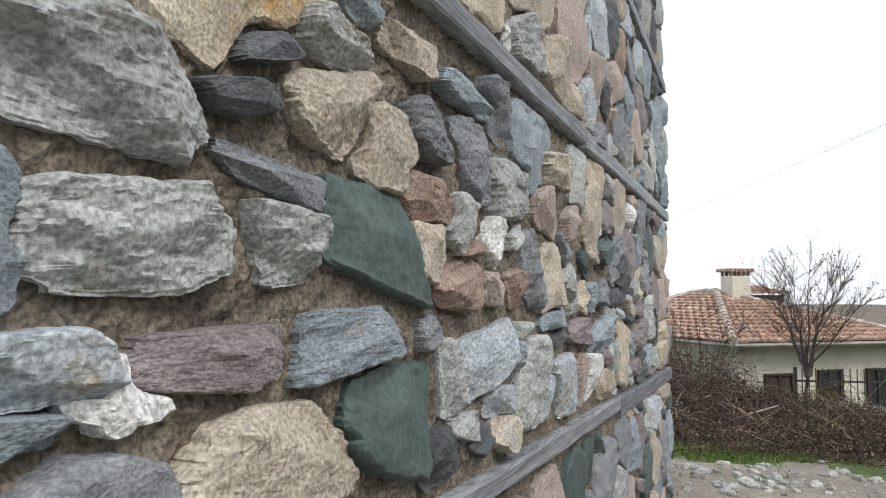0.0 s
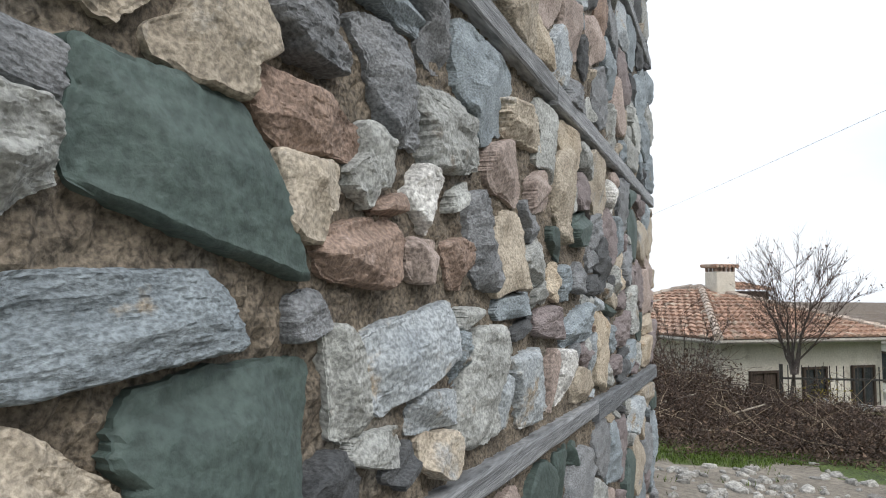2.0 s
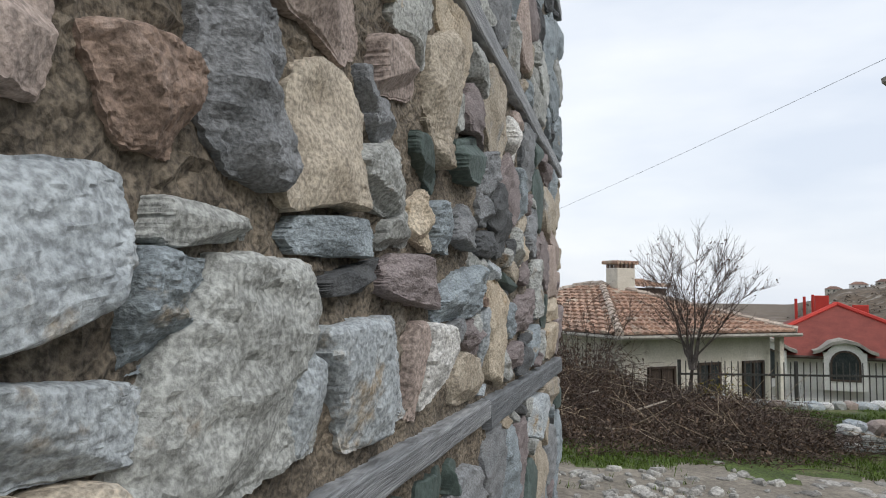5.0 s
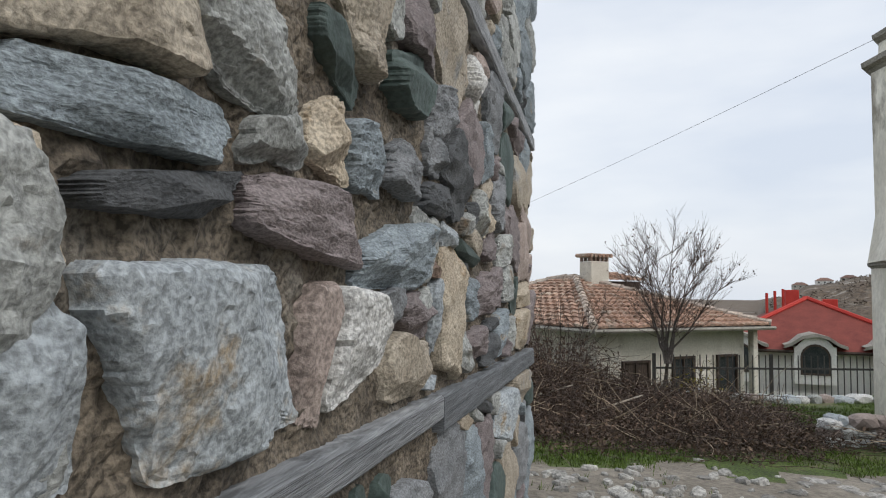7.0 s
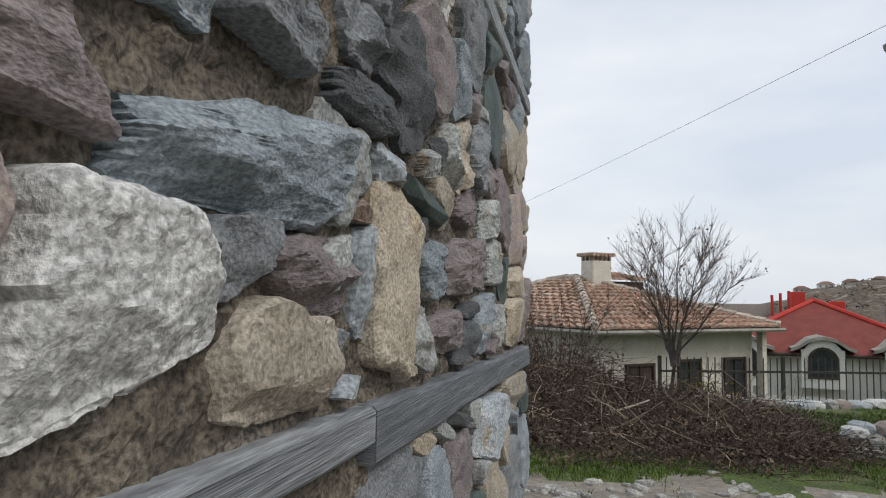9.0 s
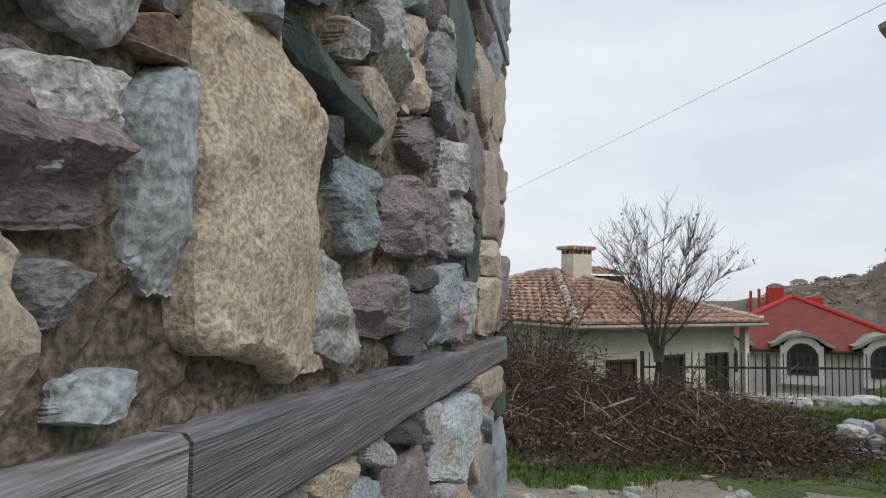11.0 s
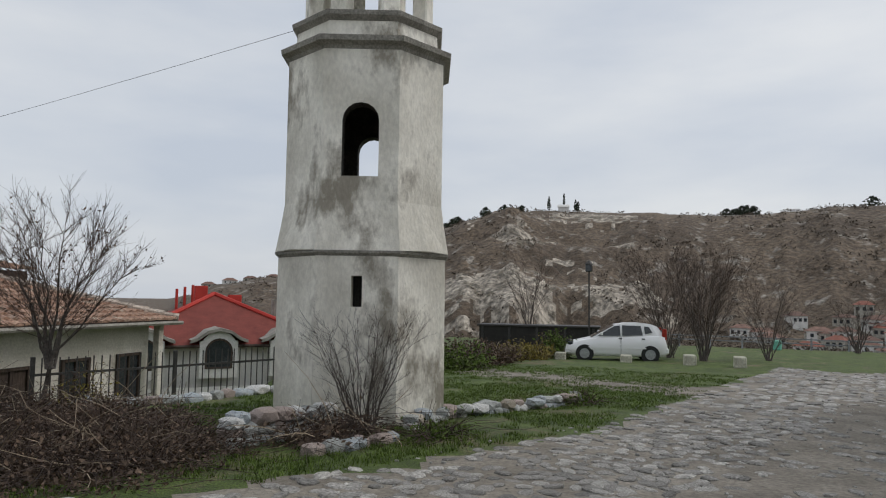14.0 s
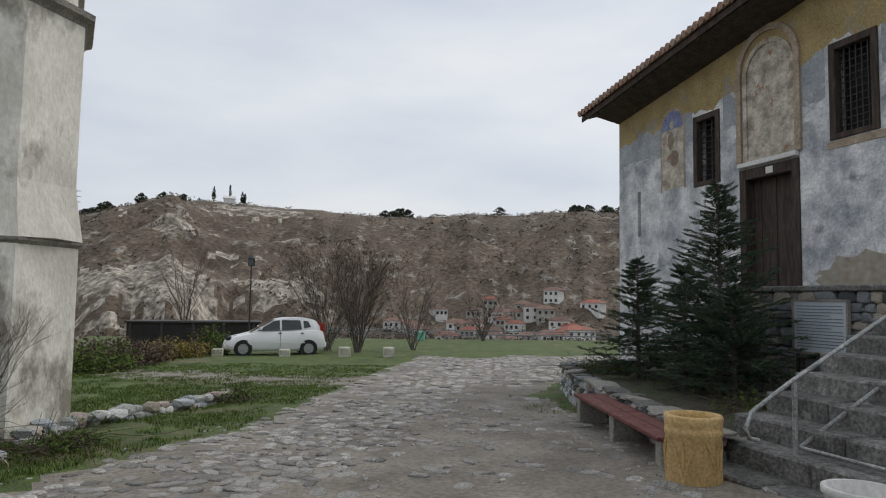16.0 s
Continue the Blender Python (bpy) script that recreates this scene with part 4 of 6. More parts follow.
    ring = [(7.0 + 1.25 * math.cos(a) * (1 + 0.25 * fbm(3 * math.cos(a), 3 * math.sin(a), 2.0)), 1.62 + 0.42 * math.sin(a) * (1 + 0.5 * fbm(4 * math.cos(a), 4 * math.sin(a), 5.0))) for a in (k * math.tau / 48 for k in range(48))]
    bm.faces.new([bm.verts.new((x, -0.004, z)) for x, z in ring])
    part("stone_base", bm, STONE["tan"], top, "bare masonry where the plaster has fallen")
    # roof: sloping slab, dark boarded soffit, fascia, tile courses
    def slab(name, pts, thick, mat, label=""):
        bm = bmesh.new()
        lo = [bm.verts.new(p) for p in pts]
        hi = [bm.verts.new((p[0], p[1], p[2] + thick)) for p in pts]
        bm.faces.new(lo[::-1])
        bm.faces.new(hi)
        for k in range(4):
            bm.faces.new((lo[k - 1], lo[k], hi[k], hi[k - 1]))
        return part(name, bm, mat, top, label)

    e0, e1, ov = -0.45, x1 + 0.5, 0.75
    lift = 0.12

    def eave(x, y):
        return zt + 0.02 + slope * x + lift * (y + ov) / ov * 0.6

    slab("soffit", [(e0, -ov, eave(e0, -ov)), (e1, -ov, eave(e1, -ov)), (e1, 4.5, eave(e1, -ov) + 1.6), (e0, 4.5, eave(e0, -ov) + 1.6)], 0.05, BROWN_WOOD, "dark boarded soffit")
    slab("eave_soffit", [(0.0, -ov + 0.02, eave(0, -ov) - 0.06), (e1, -ov + 0.02, eave(e1, -ov) - 0.06), (e1, -0.01, eave(e1, -ov) - 0.2), (0.0, -0.01, eave(0, -ov) - 0.2)], 0.03, BROWN_WOOD, "dark sloping eave boards")
    slab("fascia", [(e0 - 0.02, -ov - 0.03, eave(e0, -ov) - 0.05), (e1, -ov - 0.03, eave(e1, -ov) - 0.05), (e1, -ov, eave(e1, -ov) - 0.05), (e0 - 0.02, -ov, eave(e0, -ov) - 0.05)], 0.13, BROWN_WOOD, "dark timber fascia")
    slab("roof", [(e0 - 0.04, -ov - 0.08, eave(e0, -ov) + 0.09), (e1, -ov - 0.08, eave(e1, -ov) + 0.09), (e1, 4.5, eave(e1, -ov) + 1.7), (e0 - 0.04, 4.5, eave(e0, -ov) + 1.7)], 0.05, TILE, "old clay tile roof")
    x = e0
    while x < e1:
        z = eave(x, -ov) + 0.15
        part("roof_tile", tube([(x, -ov - 0.12, z), (x, -ov + 0.35, z + 0.1), (x, -ov + 0.8, z + 0.24)], [0.075, 0.07, 0.065], 7), TILE, top)
        x += 0.17
    for i in range(14):
        x = 0.1 + i * 0.75
        part("rafter", box(x, -ov, eave(x, -ov) - 0.07, x + 0.1, 0.0, eave(x, -ov) + 0.01, None, 0.006), BROWN_WOOD, top)
    return top


church()


# ---- dwelling houses down the slope ----
def tiled_plane(a, b, c, d, rows, cols, verts, faces):
    """Overlapping tiles on the roof plane a-b (eave) to d-c (ridge)."""
    a, b, c, d = (Vector(p) for p in (a, b, c, d))
    up = (b - a).cross(d - a).normalized()
    for j in range(rows):
        v0, v1 = j / rows, (j + 1.15) / rows
        l0, r0 = a.lerp(d, v0), b.lerp(c, v0)
        l1, r1 = a.lerp(d, min(v1, 1)), b.lerp(c, min(v1, 1))
        k = max(1, round(cols * (r0 - l0).length / (b - a).length))
        for i in range(k):
            lift = random.uniform(-0.006, 0.012)
            p = []
            for t, h in ((0.02, 0.012), (0.3, 0.05), (0.6, 0.045), (0.98, 0.012)):
                u = (i + t) / k
                p.append(l0.lerp(r0, u) + up * (h + 0.035 + lift))
                p.append(l1.lerp(r1, u) + up * (h - 0.008))
            n = len(verts)
            verts += [tuple(q) for q in p]
            verts += [tuple(p[0] - up * 0.03), tuple(p[6] - up * 0.03)]
            faces += [(n, n + 2, n + 3, n + 1), (n + 2, n + 4, n + 5, n + 3), (n + 4, n + 6, n + 7, n + 5), (n + 8, n + 9, n + 6, n + 4), (n + 8, n + 4, n + 2, n)]


def hip_roof(parent, w, d, z, rise, over, rows, cols, ridge=0.5):
    """Hip roof over a plan 0..w by 0..d; returns the eave and ridge corners."""
    e = [Vector((-over, -over, z)), Vector((w + over, -over, z)), Vector((w + over, d + over, z)), Vector((-over, d + over, z))]
    q = [Vector((w / 2, d * ridge * 0.9, z + rise)), Vector((w / 2, d * (1 - ridge * 0.9), z + rise))]
    planes = [(e[0], e[1], q[0], q[0]), (e[1], e[2], q[1], q[0]), (e[2], e[3], q[1], q[1]), (e[3], e[0], q[0], q[1])]
    bm = bmesh.new()
    for p in planes:
        pts = [p[0], p[1], p[2]] + ([p[3]] if p[2] != p[3] else [])
        bm.faces.new([bm.verts.new(v) for v in pts])
        bm.faces.new([bm.verts.new(v + Vector((0, 0, -0.1))) for v in (p[0], p[1])] + [bm.verts.new(v) for v in (p[1], p[0])])
    bm.faces.new([bm.verts.new(v + Vector((0, 0, -0.1))) for v in e[::-1]])
    roof = part("roof", bm, BROWN_WOOD if cols else RED_ROOF, parent, "" if cols else "bright red sheet roof")
    if cols:
        verts, faces = [], []
        for a, b, c, dd in planes:
            tiled_plane(a, b, c, dd, rows, cols, verts, faces)
        tiles = pieces("roof_tiles", verts, faces, TILE, parent, "weathered terracotta tiles")
        tiles["kind"] = "stuff"
        for a, b in ((e[0], q[0]), (e[1], q[0]), (e[2], q[1]), (e[3], q[1]), (q[0], q[1])):
            n = int((b - a).length / 0.32)
            for i in range(n):
                p, s = a.lerp(b, i / n), a.lerp(b, (i + 1.1) / n)
                part("ridge_tile", tube([p + Vector((0, 0, 0.06)), s + Vector((0, 0, 0.045))], [0.105, 0.085], 7), TILE_PALE, parent)
    return e, q


TILE_PALE = material("mortared_ridge_tile", (0.32, 0.25, 0.2), (0.55, 0.48, 0.41), 5, bump=0.5, bump_scale=30, vary=0.25)
GLASS = material("window_glass", (0.02, 0.024, 0.028), (0.05, 0.056, 0.062), 2, bump=0, rough=0.08)


def house_window(parent, m, w, h, arched=False, shutter=False):
    """A window in a wall that looks along local -y; m places its lower left corner."""
    win = part("window", box(0.03, 0.0, 0.03, w - 0.03, 0.03, h - 0.03, m), BROWN_WOOD if shutter else GLASS, parent, "closed brown shutter" if shutter else "dark glazed window")
    for a in ((-0.02, -0.05, 0, 0.05, 0.02, h), (w - 0.05, -0.05, 0, w + 0.02, 0.02, h), (0.05, -0.05, h - 0.06, w - 0.05, 0.02, h), (0.05, -0.05, 0, w - 0.05, 0.02, 0.06), (w / 2 - 0.025, -0.04, 0.06, w / 2 + 0.025, 0.02, h - 0.06)):
        part("frame", box(*a, m, 0.006), BROWN_WOOD, win)
    part("sill", box(-0.08, -0.1, -0.05, w + 0.08, 0.02, -0.002, m, 0.008), CONCRETE, win)


def tiled_house():
    at = pose(6.75, 15.7, -2.2, 0, 0, 17)
    top = empty("tiled_house", at, "old single-storey house with a weathered terracotta hip roof and chimney", "house")
    w, d, z = 4.8, 8.0, 2.85
    part("wall", box(0, 0, -1, w, d, z), CREAM_WALL, top, "stained whitewashed wall")
    hip_roof(top, w, d, z, 1.15, 0.45, 14, 28)
    part("gutter", tube([(-0.5, -0.52, z - 0.05), (w + 0.5, -0.52, z - 0.05)], 0.05, 6), CONCRETE, top, "grey gutter")
    part("gutter", tube([(-0.52, -0.5, z - 0.05), (-0.52, d + 0.5, z - 0.05)], 0.05, 6), CONCRETE, top, "grey gutter")
    for x, ww, zz, h, sh in ((0.75, 0.8, 0.75, 1.35, True), (2.3, 0.7, 0.95, 1.2, False), (3.8, 0.7, 0.9, 1.25, False)):
        house_window(top, Matrix.Translation((x, -0.01, zz)), ww, h, False, sh)
    part("porch_post", box(w - 0.1, -0.36, -1.0, w + 0.06, -0.2, z - 0.1, None, 0.01), CREAM_WALL, top)
    ac = part("air_conditioner", box(3.1, -0.34, 0.75, 3.62, -0.03, 1.2, None, 0.02), WHITE_WALL, top, "white outdoor air-conditioning unit")
    part("fan_grille", box(3.2, -0.345, 0.82, 3.5, -0.341, 1.13), GLASS, ac)
    ch = part("chimney", box(2.45, 3.0, 3.2, 3.1, 3.5, 4.5, None, 0.02), CREAM_WALL, top, "cream rendered chimney")
    for i in range(5):
        for y in (3.01, 3.41):
            part("brick", box(2.46 + i * 0.14, y, 4.502, 2.53 + i * 0.14, y + 0.08, 4.61, None, 0.004), STONE["red"], ch)
    part("cap", box(2.4, 2.95, 4.612, 3.15, 3.55, 4.65, None, 0.01), CONCRETE, ch)
    for i in range(6):
        part("cap_tile", tube([(2.42 + i * 0.14, 2.92, 4.66), (2.42 + i * 0.14, 3.58, 4.67)], 0.055, 7), TILE, ch)
    # small raised roof over the attic vent
    verts, faces = [], []
    tiled_plane((3.1, 3.0, 3.98), (4.5, 3.0, 3.98), (4.3, 4.2, 4.22), (3.2, 4.2, 4.22), 5, 8, verts, faces)
    pieces("vent_tiles", verts, faces, TILE, top)
    part("vent", box(3.2, 3.1, 3.2, 4.35, 4.1, 3.96), BROWN_WOOD, top, "dark attic vent")
    return top


tiled_house()


def red_house():
    at = pose(17.3, 27.3, -4.9, 0, 0, -32)
    top = empty("red_roofed_house", at, "white house with a bright red roof and arched dormers", "house")
    w, d, z = 7.6, 8.0, 4.2
    part("wall", box(0, 0, -3, w, d, z), WHITE_WALL, top)
    hip_roof(top, w, d, z, 2.0, 0.5, 1, 0, 0.5)
    balcony = part("balcony", box(-0.3, -0.6, 1.3, w + 1.2, -0.01, 1.5, None, 0.02), WHITE_WALL, top, "white balcony with a boarded parapet")
    for i in range(30):
        part("board", box(-0.28 + 0.3 * i, -0.6, 1.505, -0.28 + 0.3 * i + 0.285, -0.57, 2.55, None, 0.006), WHITE_WALL, balcony)
    part("gutter", tube([(-0.5, -0.55, z - 0.06), (w + 0.5, -0.55, z - 0.06)], 0.07, 6), BROWN_WOOD, top)
    for x in (-0.1, 2.65, 5.4):
        dm = part("dormer", box(x + 0.12, -0.62, 2.9, x + 1.58, 1.6, 4.35), WHITE_WALL, top, "white dormer with an arched grey hood")
        bm = bmesh.new()
        pts = [(-0.25, 0.0), (0.0, 0.08), (0.4, 0.36), (0.85, 0.47), (1.3, 0.36), (1.7, 0.08), (1.95, 0.0)]
        rings = [[bm.verts.new((x + a, y, 4.28 + b + up)) for a, b in pts] for y, up in ((-0.8, 0.0), (-0.8, 0.13), (2.2, 0.13), (2.2, 0.0))]
        for a, b in zip(rings, rings[1:] + rings[:1]):
            for k in range(len(pts) - 1):
                bm.faces.new((a[k], a[k + 1], b[k + 1], b[k]))
        part("hood", bm, CONCRETE, dm)
        bm = bmesh.new()
        bm.faces.new([bm.verts.new((x + 0.85 + a, -0.625, b)) for a, b in arch_outline(1.44, 4.05, 4.74, 10)])
        part("gable", bm, WHITE_WALL, dm)
        bm = bmesh.new()
        bm.faces.new([bm.verts.new((x + 0.85 + a, -0.635, b)) for a, b in arch_outline(0.98, 3.3, 4.42, 10)])
        win = part("window", bm, GLASS, dm, "dark arched window in a brown frame")
        o, i = arch_outline(1.06, 3.26, 4.46, 10), arch_outline(0.9, 3.34, 4.38, 10)
        bm = bmesh.new()
        ov, iv = [bm.verts.new((x + 0.85 + a, -0.67, b)) for a, b in o], [bm.verts.new((x + 0.85 + a, -0.66, b)) for a, b in i]
        for k in range(len(o)):
            bm.faces.new((ov[k - 1], ov[k], iv[k], iv[k - 1]))
        part("frame", bm, BROWN_WOOD, win)
    for a, b in (((-0.5, -0.5, z), (w / 2, d * 0.45, z + 2.0)), ((w + 0.5, -0.5, z), (w / 2, d * 0.45, z + 2.0)), ((w / 2, d * 0.45, z + 2.0), (w / 2, d * 0.55, z + 2.0))):
        part("ridge_cap", tube([Vector(a) + Vector((0, 0, 0.04)), Vector(b) + Vector((0, 0, 0.04))], 0.1, 6), BRIGHT_RED, top, "bright red ridge capping")
    for x, y, h in ((3.0, 4.0, 6.6), (4.4, 3.2, 6.2), (6.9, 5.5, 6.0)):
        part("chimney", box(x, y, 5.2, x + 0.55, y + 0.55, h, None, 0.02), BRIGHT_RED if x < 6 else CONCRETE, top)
    for i in range(3):
        part("flue", tube([(2.3 + i * 0.35, 5, 5.0), (2.3 + i * 0.35, 5, 6.45 + 0.1 * i)], 0.07, 6), BRIGHT_RED, top)
    for i in range(3):
        house_window(top, Matrix.Translation((0.9 + 2.4 * i, -0.01, -0.6)), 1.1, 1.3)
    return top


red_house()


# ---- iron fence on its low dry-stone wall ----
def rough_block(w, d, h, seed):
    """One rounded field stone, as vertices and faces, resting on z = 0."""
    bm = bmesh.new()
    bmesh.ops.create_icosphere(bm, subdivisions=2, radius=0.5)
    out = []
    for v in bm.verts:
        c = v.co
        q = (abs(c.x * 2) ** 4 + abs(c.y * 2) ** 4 + abs(c.z * 2) ** 4) ** (-0.25)
        c = c * 2 * q * 0.5
        k = 1 + 0.22 * noise.noise(c * 2.3 + Vector((seed, 0, 0))) + 0.08 * noise.noise(c * 6 + Vector((0, seed, 0)))
        out.append((c.x * w * k, c.y * d * k, (c.z * k + 0.5) * h))
    faces = [tuple(v.index for v in f.verts) for f in bm.faces]
    bm.free()
    return out, faces


BLOCKS = []
for i in range(9):
    vs, fs = rough_block(1, 1, 1, 11.3 * i)
    me = bpy.data.meshes.new("field_stone")
    me.from_pydata(vs, [], fs)
    BLOCKS.append((me, vs, fs))
PALE_STONES = [STONE[k] for k in ("pale", "pale", "bluewhite", "white", "tan", "pink")]


def block_at(x, y, z, w, d, h, turn, parent, mat):
    me = BLOCKS[random.randrange(9)][0].copy()
    me.materials.append(mat)
    ob = new("field_stone", me)
    ob.parent = parent
    ob.matrix_local = pose(x, y, z, random.gauss(0, 4), random.gauss(0, 4), turn) @ Matrix.Diagonal((w, d, h, 1))
    return ob


def dry_wall(name, label, points, courses, size, depth=0.3):
    """A dry-stone wall along points (x, y), following the ground."""
    top = empty(name, pose(points[0][0], points[0][1], gz(*points[0])), label, "stone wall", kind="structure")
    ox, oy, oz = top.matrix_world.translation
    for c in range(courses):
        for (ax, ay), (bx, by) in zip(points, points[1:]):
            length, turn = math.hypot(bx - ax, by - ay), math.degrees(math.atan2(by - ay, bx - ax))
            s = 0.0
            while s < length:
                w = size * random.uniform(0.7, 1.7)
                k = (s + w / 2) / length
                x, y = ax + (bx - ax) * k, ay + (by - ay) * k
                if c == 0 or random.random() < 0.9:
                    block_at(x - ox + random.gauss(0, 0.03), y - oy + random.gauss(0, 0.03), gz(x, y) - oz - 0.04 + c * size * 0.55, w * 1.0, depth * random.uniform(0.8, 1.15), size * random.uniform(0.6, 0.85), turn + random.gauss(0, 7), top, random.choice(PALE_STONES))
                s += w * 0.95
    return top


dry_wall("dry_stone_wall", "low tumbled dry-stone wall of pale field stones", [(6.4, 8.8), (7.0, 8.65), (8.0, 8.6)], 3, 0.2)
dry_wall("dry_stone_wall", "tumbled pale boulders below an iron fence", [(6.2, 12.9), (8.4, 12.4), (10.6, 12.0)], 1, 0.24)
dry_wall("stone_edging", "low edging of pale field stones in grass", [(8.5, 7.85), (9.4, 7.95), (10.5, 7.9), (11.5, 7.65), (12.6, 7.25)], 2, 0.17, 0.22)
dry_wall("stone_edging", "short row of rough stones in leaf litter", [(6.6, 7.75), (7.3, 7.6), (7.9, 7.6)], 1, 0.2, 0.2)


def iron_fence():
    top = empty("iron_fence", pose(7.2, 14.0, -0.85, 0, 0, -10), "dark rusted iron railing with thin uprights", "fence")
    length = 4.9
    for x in (0.0, 2.3, length):
        part("post", box(x - 0.03, -0.03, -0.8, x + 0.03, 0.03, 1.22 if x == length else 1.1, None, 0.005), IRON, top)
    for z in (0.06, 0.82):
        part("rail", box(0, -0.012, z - 0.02, length, 0.012, z + 0.02), IRON, top)
    n = 38
    for i in range(1, n):
        x = length * i / n
        part("upright", box(x - 0.008, -0.008, 0.05, x + 0.008, 0.008, 1.08), IRON, top)
    return top


iron_fence()


# ---- bare trees, thickets and firs ----
def twig_mesh(verts, faces, a, b, r0, r1, bend=0.0, segs=3):
    """A thin three-sided twig from a to b."""
    a, b = Vector(a), Vector(b)
    t = (b - a).normalized()
    side = t.cross(Vector((0.3, 0.2, 1))).normalized()
    up = side.cross(t)
    n = len(verts)
    off = Vector((random.gauss(0, 1), random.gauss(0, 1), random.gauss(0, 0.6))) * bend
    for i in range(segs + 1):
        k = i / segs
        p = a.lerp(b, k) + off * (4 * k * (1 - k))
        r = r0 + (r1 - r0) * k
        for j in range(3):
            verts.append(tuple(p + (side * math.cos(j * 2.094) + up * math.sin(j * 2.094)) * r))
    for i in range(segs):
        for j in range(3):
            faces.append((n + i * 3 + j, n + i * 3 + (j + 1) % 3, n + i * 3 + 3 + (j + 1) % 3, n + i * 3 + 3 + j))


def leaf_quad(verts, faces, p, size):
    d = Vector((random.gauss(0, 1), random.gauss(0, 1), random.gauss(0, 1))).normalized()
    e = d.cross(Vector((random.gauss(0, 1), random.gauss(0, 1), random.gauss(0, 1)))).normalized()
    p = Vector(p)
    n = len(verts)
    verts += [tuple(p - d * size), tuple(p + e * size * 0.5), tuple(p + d * size), tuple(p - e * size * 0.5 + d * size * 0.2)]
    faces.append((n, n + 1, n + 2, n + 3))


def grow(verts, faces, leaves, p, way, length, r, depth, spread=0.6, lift=0.25):
    q = p + way * length
    twig_mesh(verts, faces, p, q, r, r * 0.68, length * 0.06, 3)
    if depth == 0:
        leaves.append(q)
        return
    n = random.choice((2, 3, 3)) if depth > 1 else random.choice((2, 3, 4))
    for i in range(n):
        w = (way + Vector((random.gauss(0, spread), random.gauss(0, spread), random.gauss(lift, spread * 0.6)))).normalized()
        s = p.lerp(q, 1.0 if i == 0 else random.uniform(0.45, 1.0))
        grow(verts, faces, leaves, s, w, length * random.uniform(0.6, 0.92), r * 0.62, depth - 1, spread, lift)


def bare_tree(x, y, height, width, limbs, label, seed, trunk=0.22, branches=9, twigs=6, leaf=0.0, r=0.035, name="bare_tree"):
    """A leafless tree or shrub: limbs that curve up and outward, branches along them, fine twigs on those."""
    rng = random.getstate()
    random.seed(seed)
    top = empty(name, pose(x, y, gz(x, y) - 0.03), label, "tree")
    cv, cf, lv, lf = [], [], [], []
    fork = Vector((0.04 * height, 0, trunk * height))
    if trunk > 0.1:
        part("trunk", tube([(0, 0, 0), fork * 0.5 + Vector((0.02, 0, 0)), fork], [r * 1.6, r * 1.3, r * 1.1], 8), BARK, top, smooth=True)
    for i in range(limbs):
        a = i * math.tau / limbs + random.uniform(-0.3, 0.3)
        reach = width * 0.5 * random.uniform(0.35, 1.0)
        hi = height * random.uniform(0.8, 1.0) * (1 - 0.25 * (reach / width))
        foot = fork if trunk > 0.1 else Vector((0.08 * math.cos(a), 0.08 * math.sin(a), 0))
        way = Vector((math.cos(a), math.sin(a), 0))
        pts = [foot + way * reach * (t ** 1.2) + Vector((random.gauss(0, 0.012) * height, random.gauss(0, 0.012) * height, (hi - foot.z) * t)) for t in (0, 0.18, 0.36, 0.54, 0.72, 0.88, 1.0)]
        part("limb", tube(pts, [r * k for k in (0.9, 0.75, 0.6, 0.45, 0.3, 0.18, 0.08)], 6), BARK, top, smooth=True)
        for j in range(branches):
            t = 0.2 + 0.78 * (j + random.random()) / branches
            k = min(int(t * 6), 5)
            p = pts[k].lerp(pts[k + 1], t * 6 - k)
            w = (way * random.gauss(0.5, 0.5) + Vector((random.gauss(0, 0.5), random.gauss(0, 0.5), random.uniform(0.5, 1.3)))).normalized()
            L = height * random.uniform(0.14, 0.3) * (1.15 - 0.5 * t)
            q = p + w * L
            twig_mesh(cv, cf, p, q, r * 0.24, r * 0.08, L * 0.05)
            for _ in range(twigs):
                s = p.lerp(q, random.uniform(0.25, 1.0))
                v = (w + Vector((random.gauss(0, 0.45), random.gauss(0, 0.45), random.uniform(0.0, 0.7)))).normalized()
                e = s + v * height * random.uniform(0.05, 0.13)
                twig_mesh(cv, cf, s, e, r * 0.1, r * 0.045, L * 0.03, 2)
                if random.random() < leaf:
                    leaf_quad(lv, lf, s.lerp(e, random.random()), 0.03)
    pieces("crown", cv, cf, TWIG, top)
    if lv:
        pieces("foliage", lv, lf, DEAD_LEAF, top)
    random.setstate(rng)
    return top


bare_tree(6.8, 13.0, 2.95, 2.15, 10, "leafless tree with fine upright twigs and a few dead leaves", 5, 0.2, 16, 11, 0.22, 0.026)
bare_tree(7.85, 8.0, 1.5, 1.4, 26, "leafless multi-stemmed shrub against the tower foot", 6, 0.0, 8, 6, 0.0, 0.011, "bare_shrub")
bare_tree(3.4, 14.5, 2.9, 2.2, 6, "small leafless tree behind brambles", 7, 0.2, 8, 6, 0.1, 0.03)
bare_tree(4.9, 13.2, 2.3, 2.4, 9, "leafless scrubby tree before the tiled house", 17, 0.0, 9, 6, 0.25, 0.022, "bare_shrub")
bare_tree(30.4, 8.6, 4.6, 4.0, 30, "clump of leafless brown shrubs behind a parked car", 8, 0.0, 14, 9, 0.0, 0.024, "bare_shrub")
bare_tree(31.8, 10.3, 4.9, 6.0, 24, "clump of leafless brown shrubs behind a parked car", 9, 0.0, 14, 9, 0.0, 0.024, "bare_shrub")
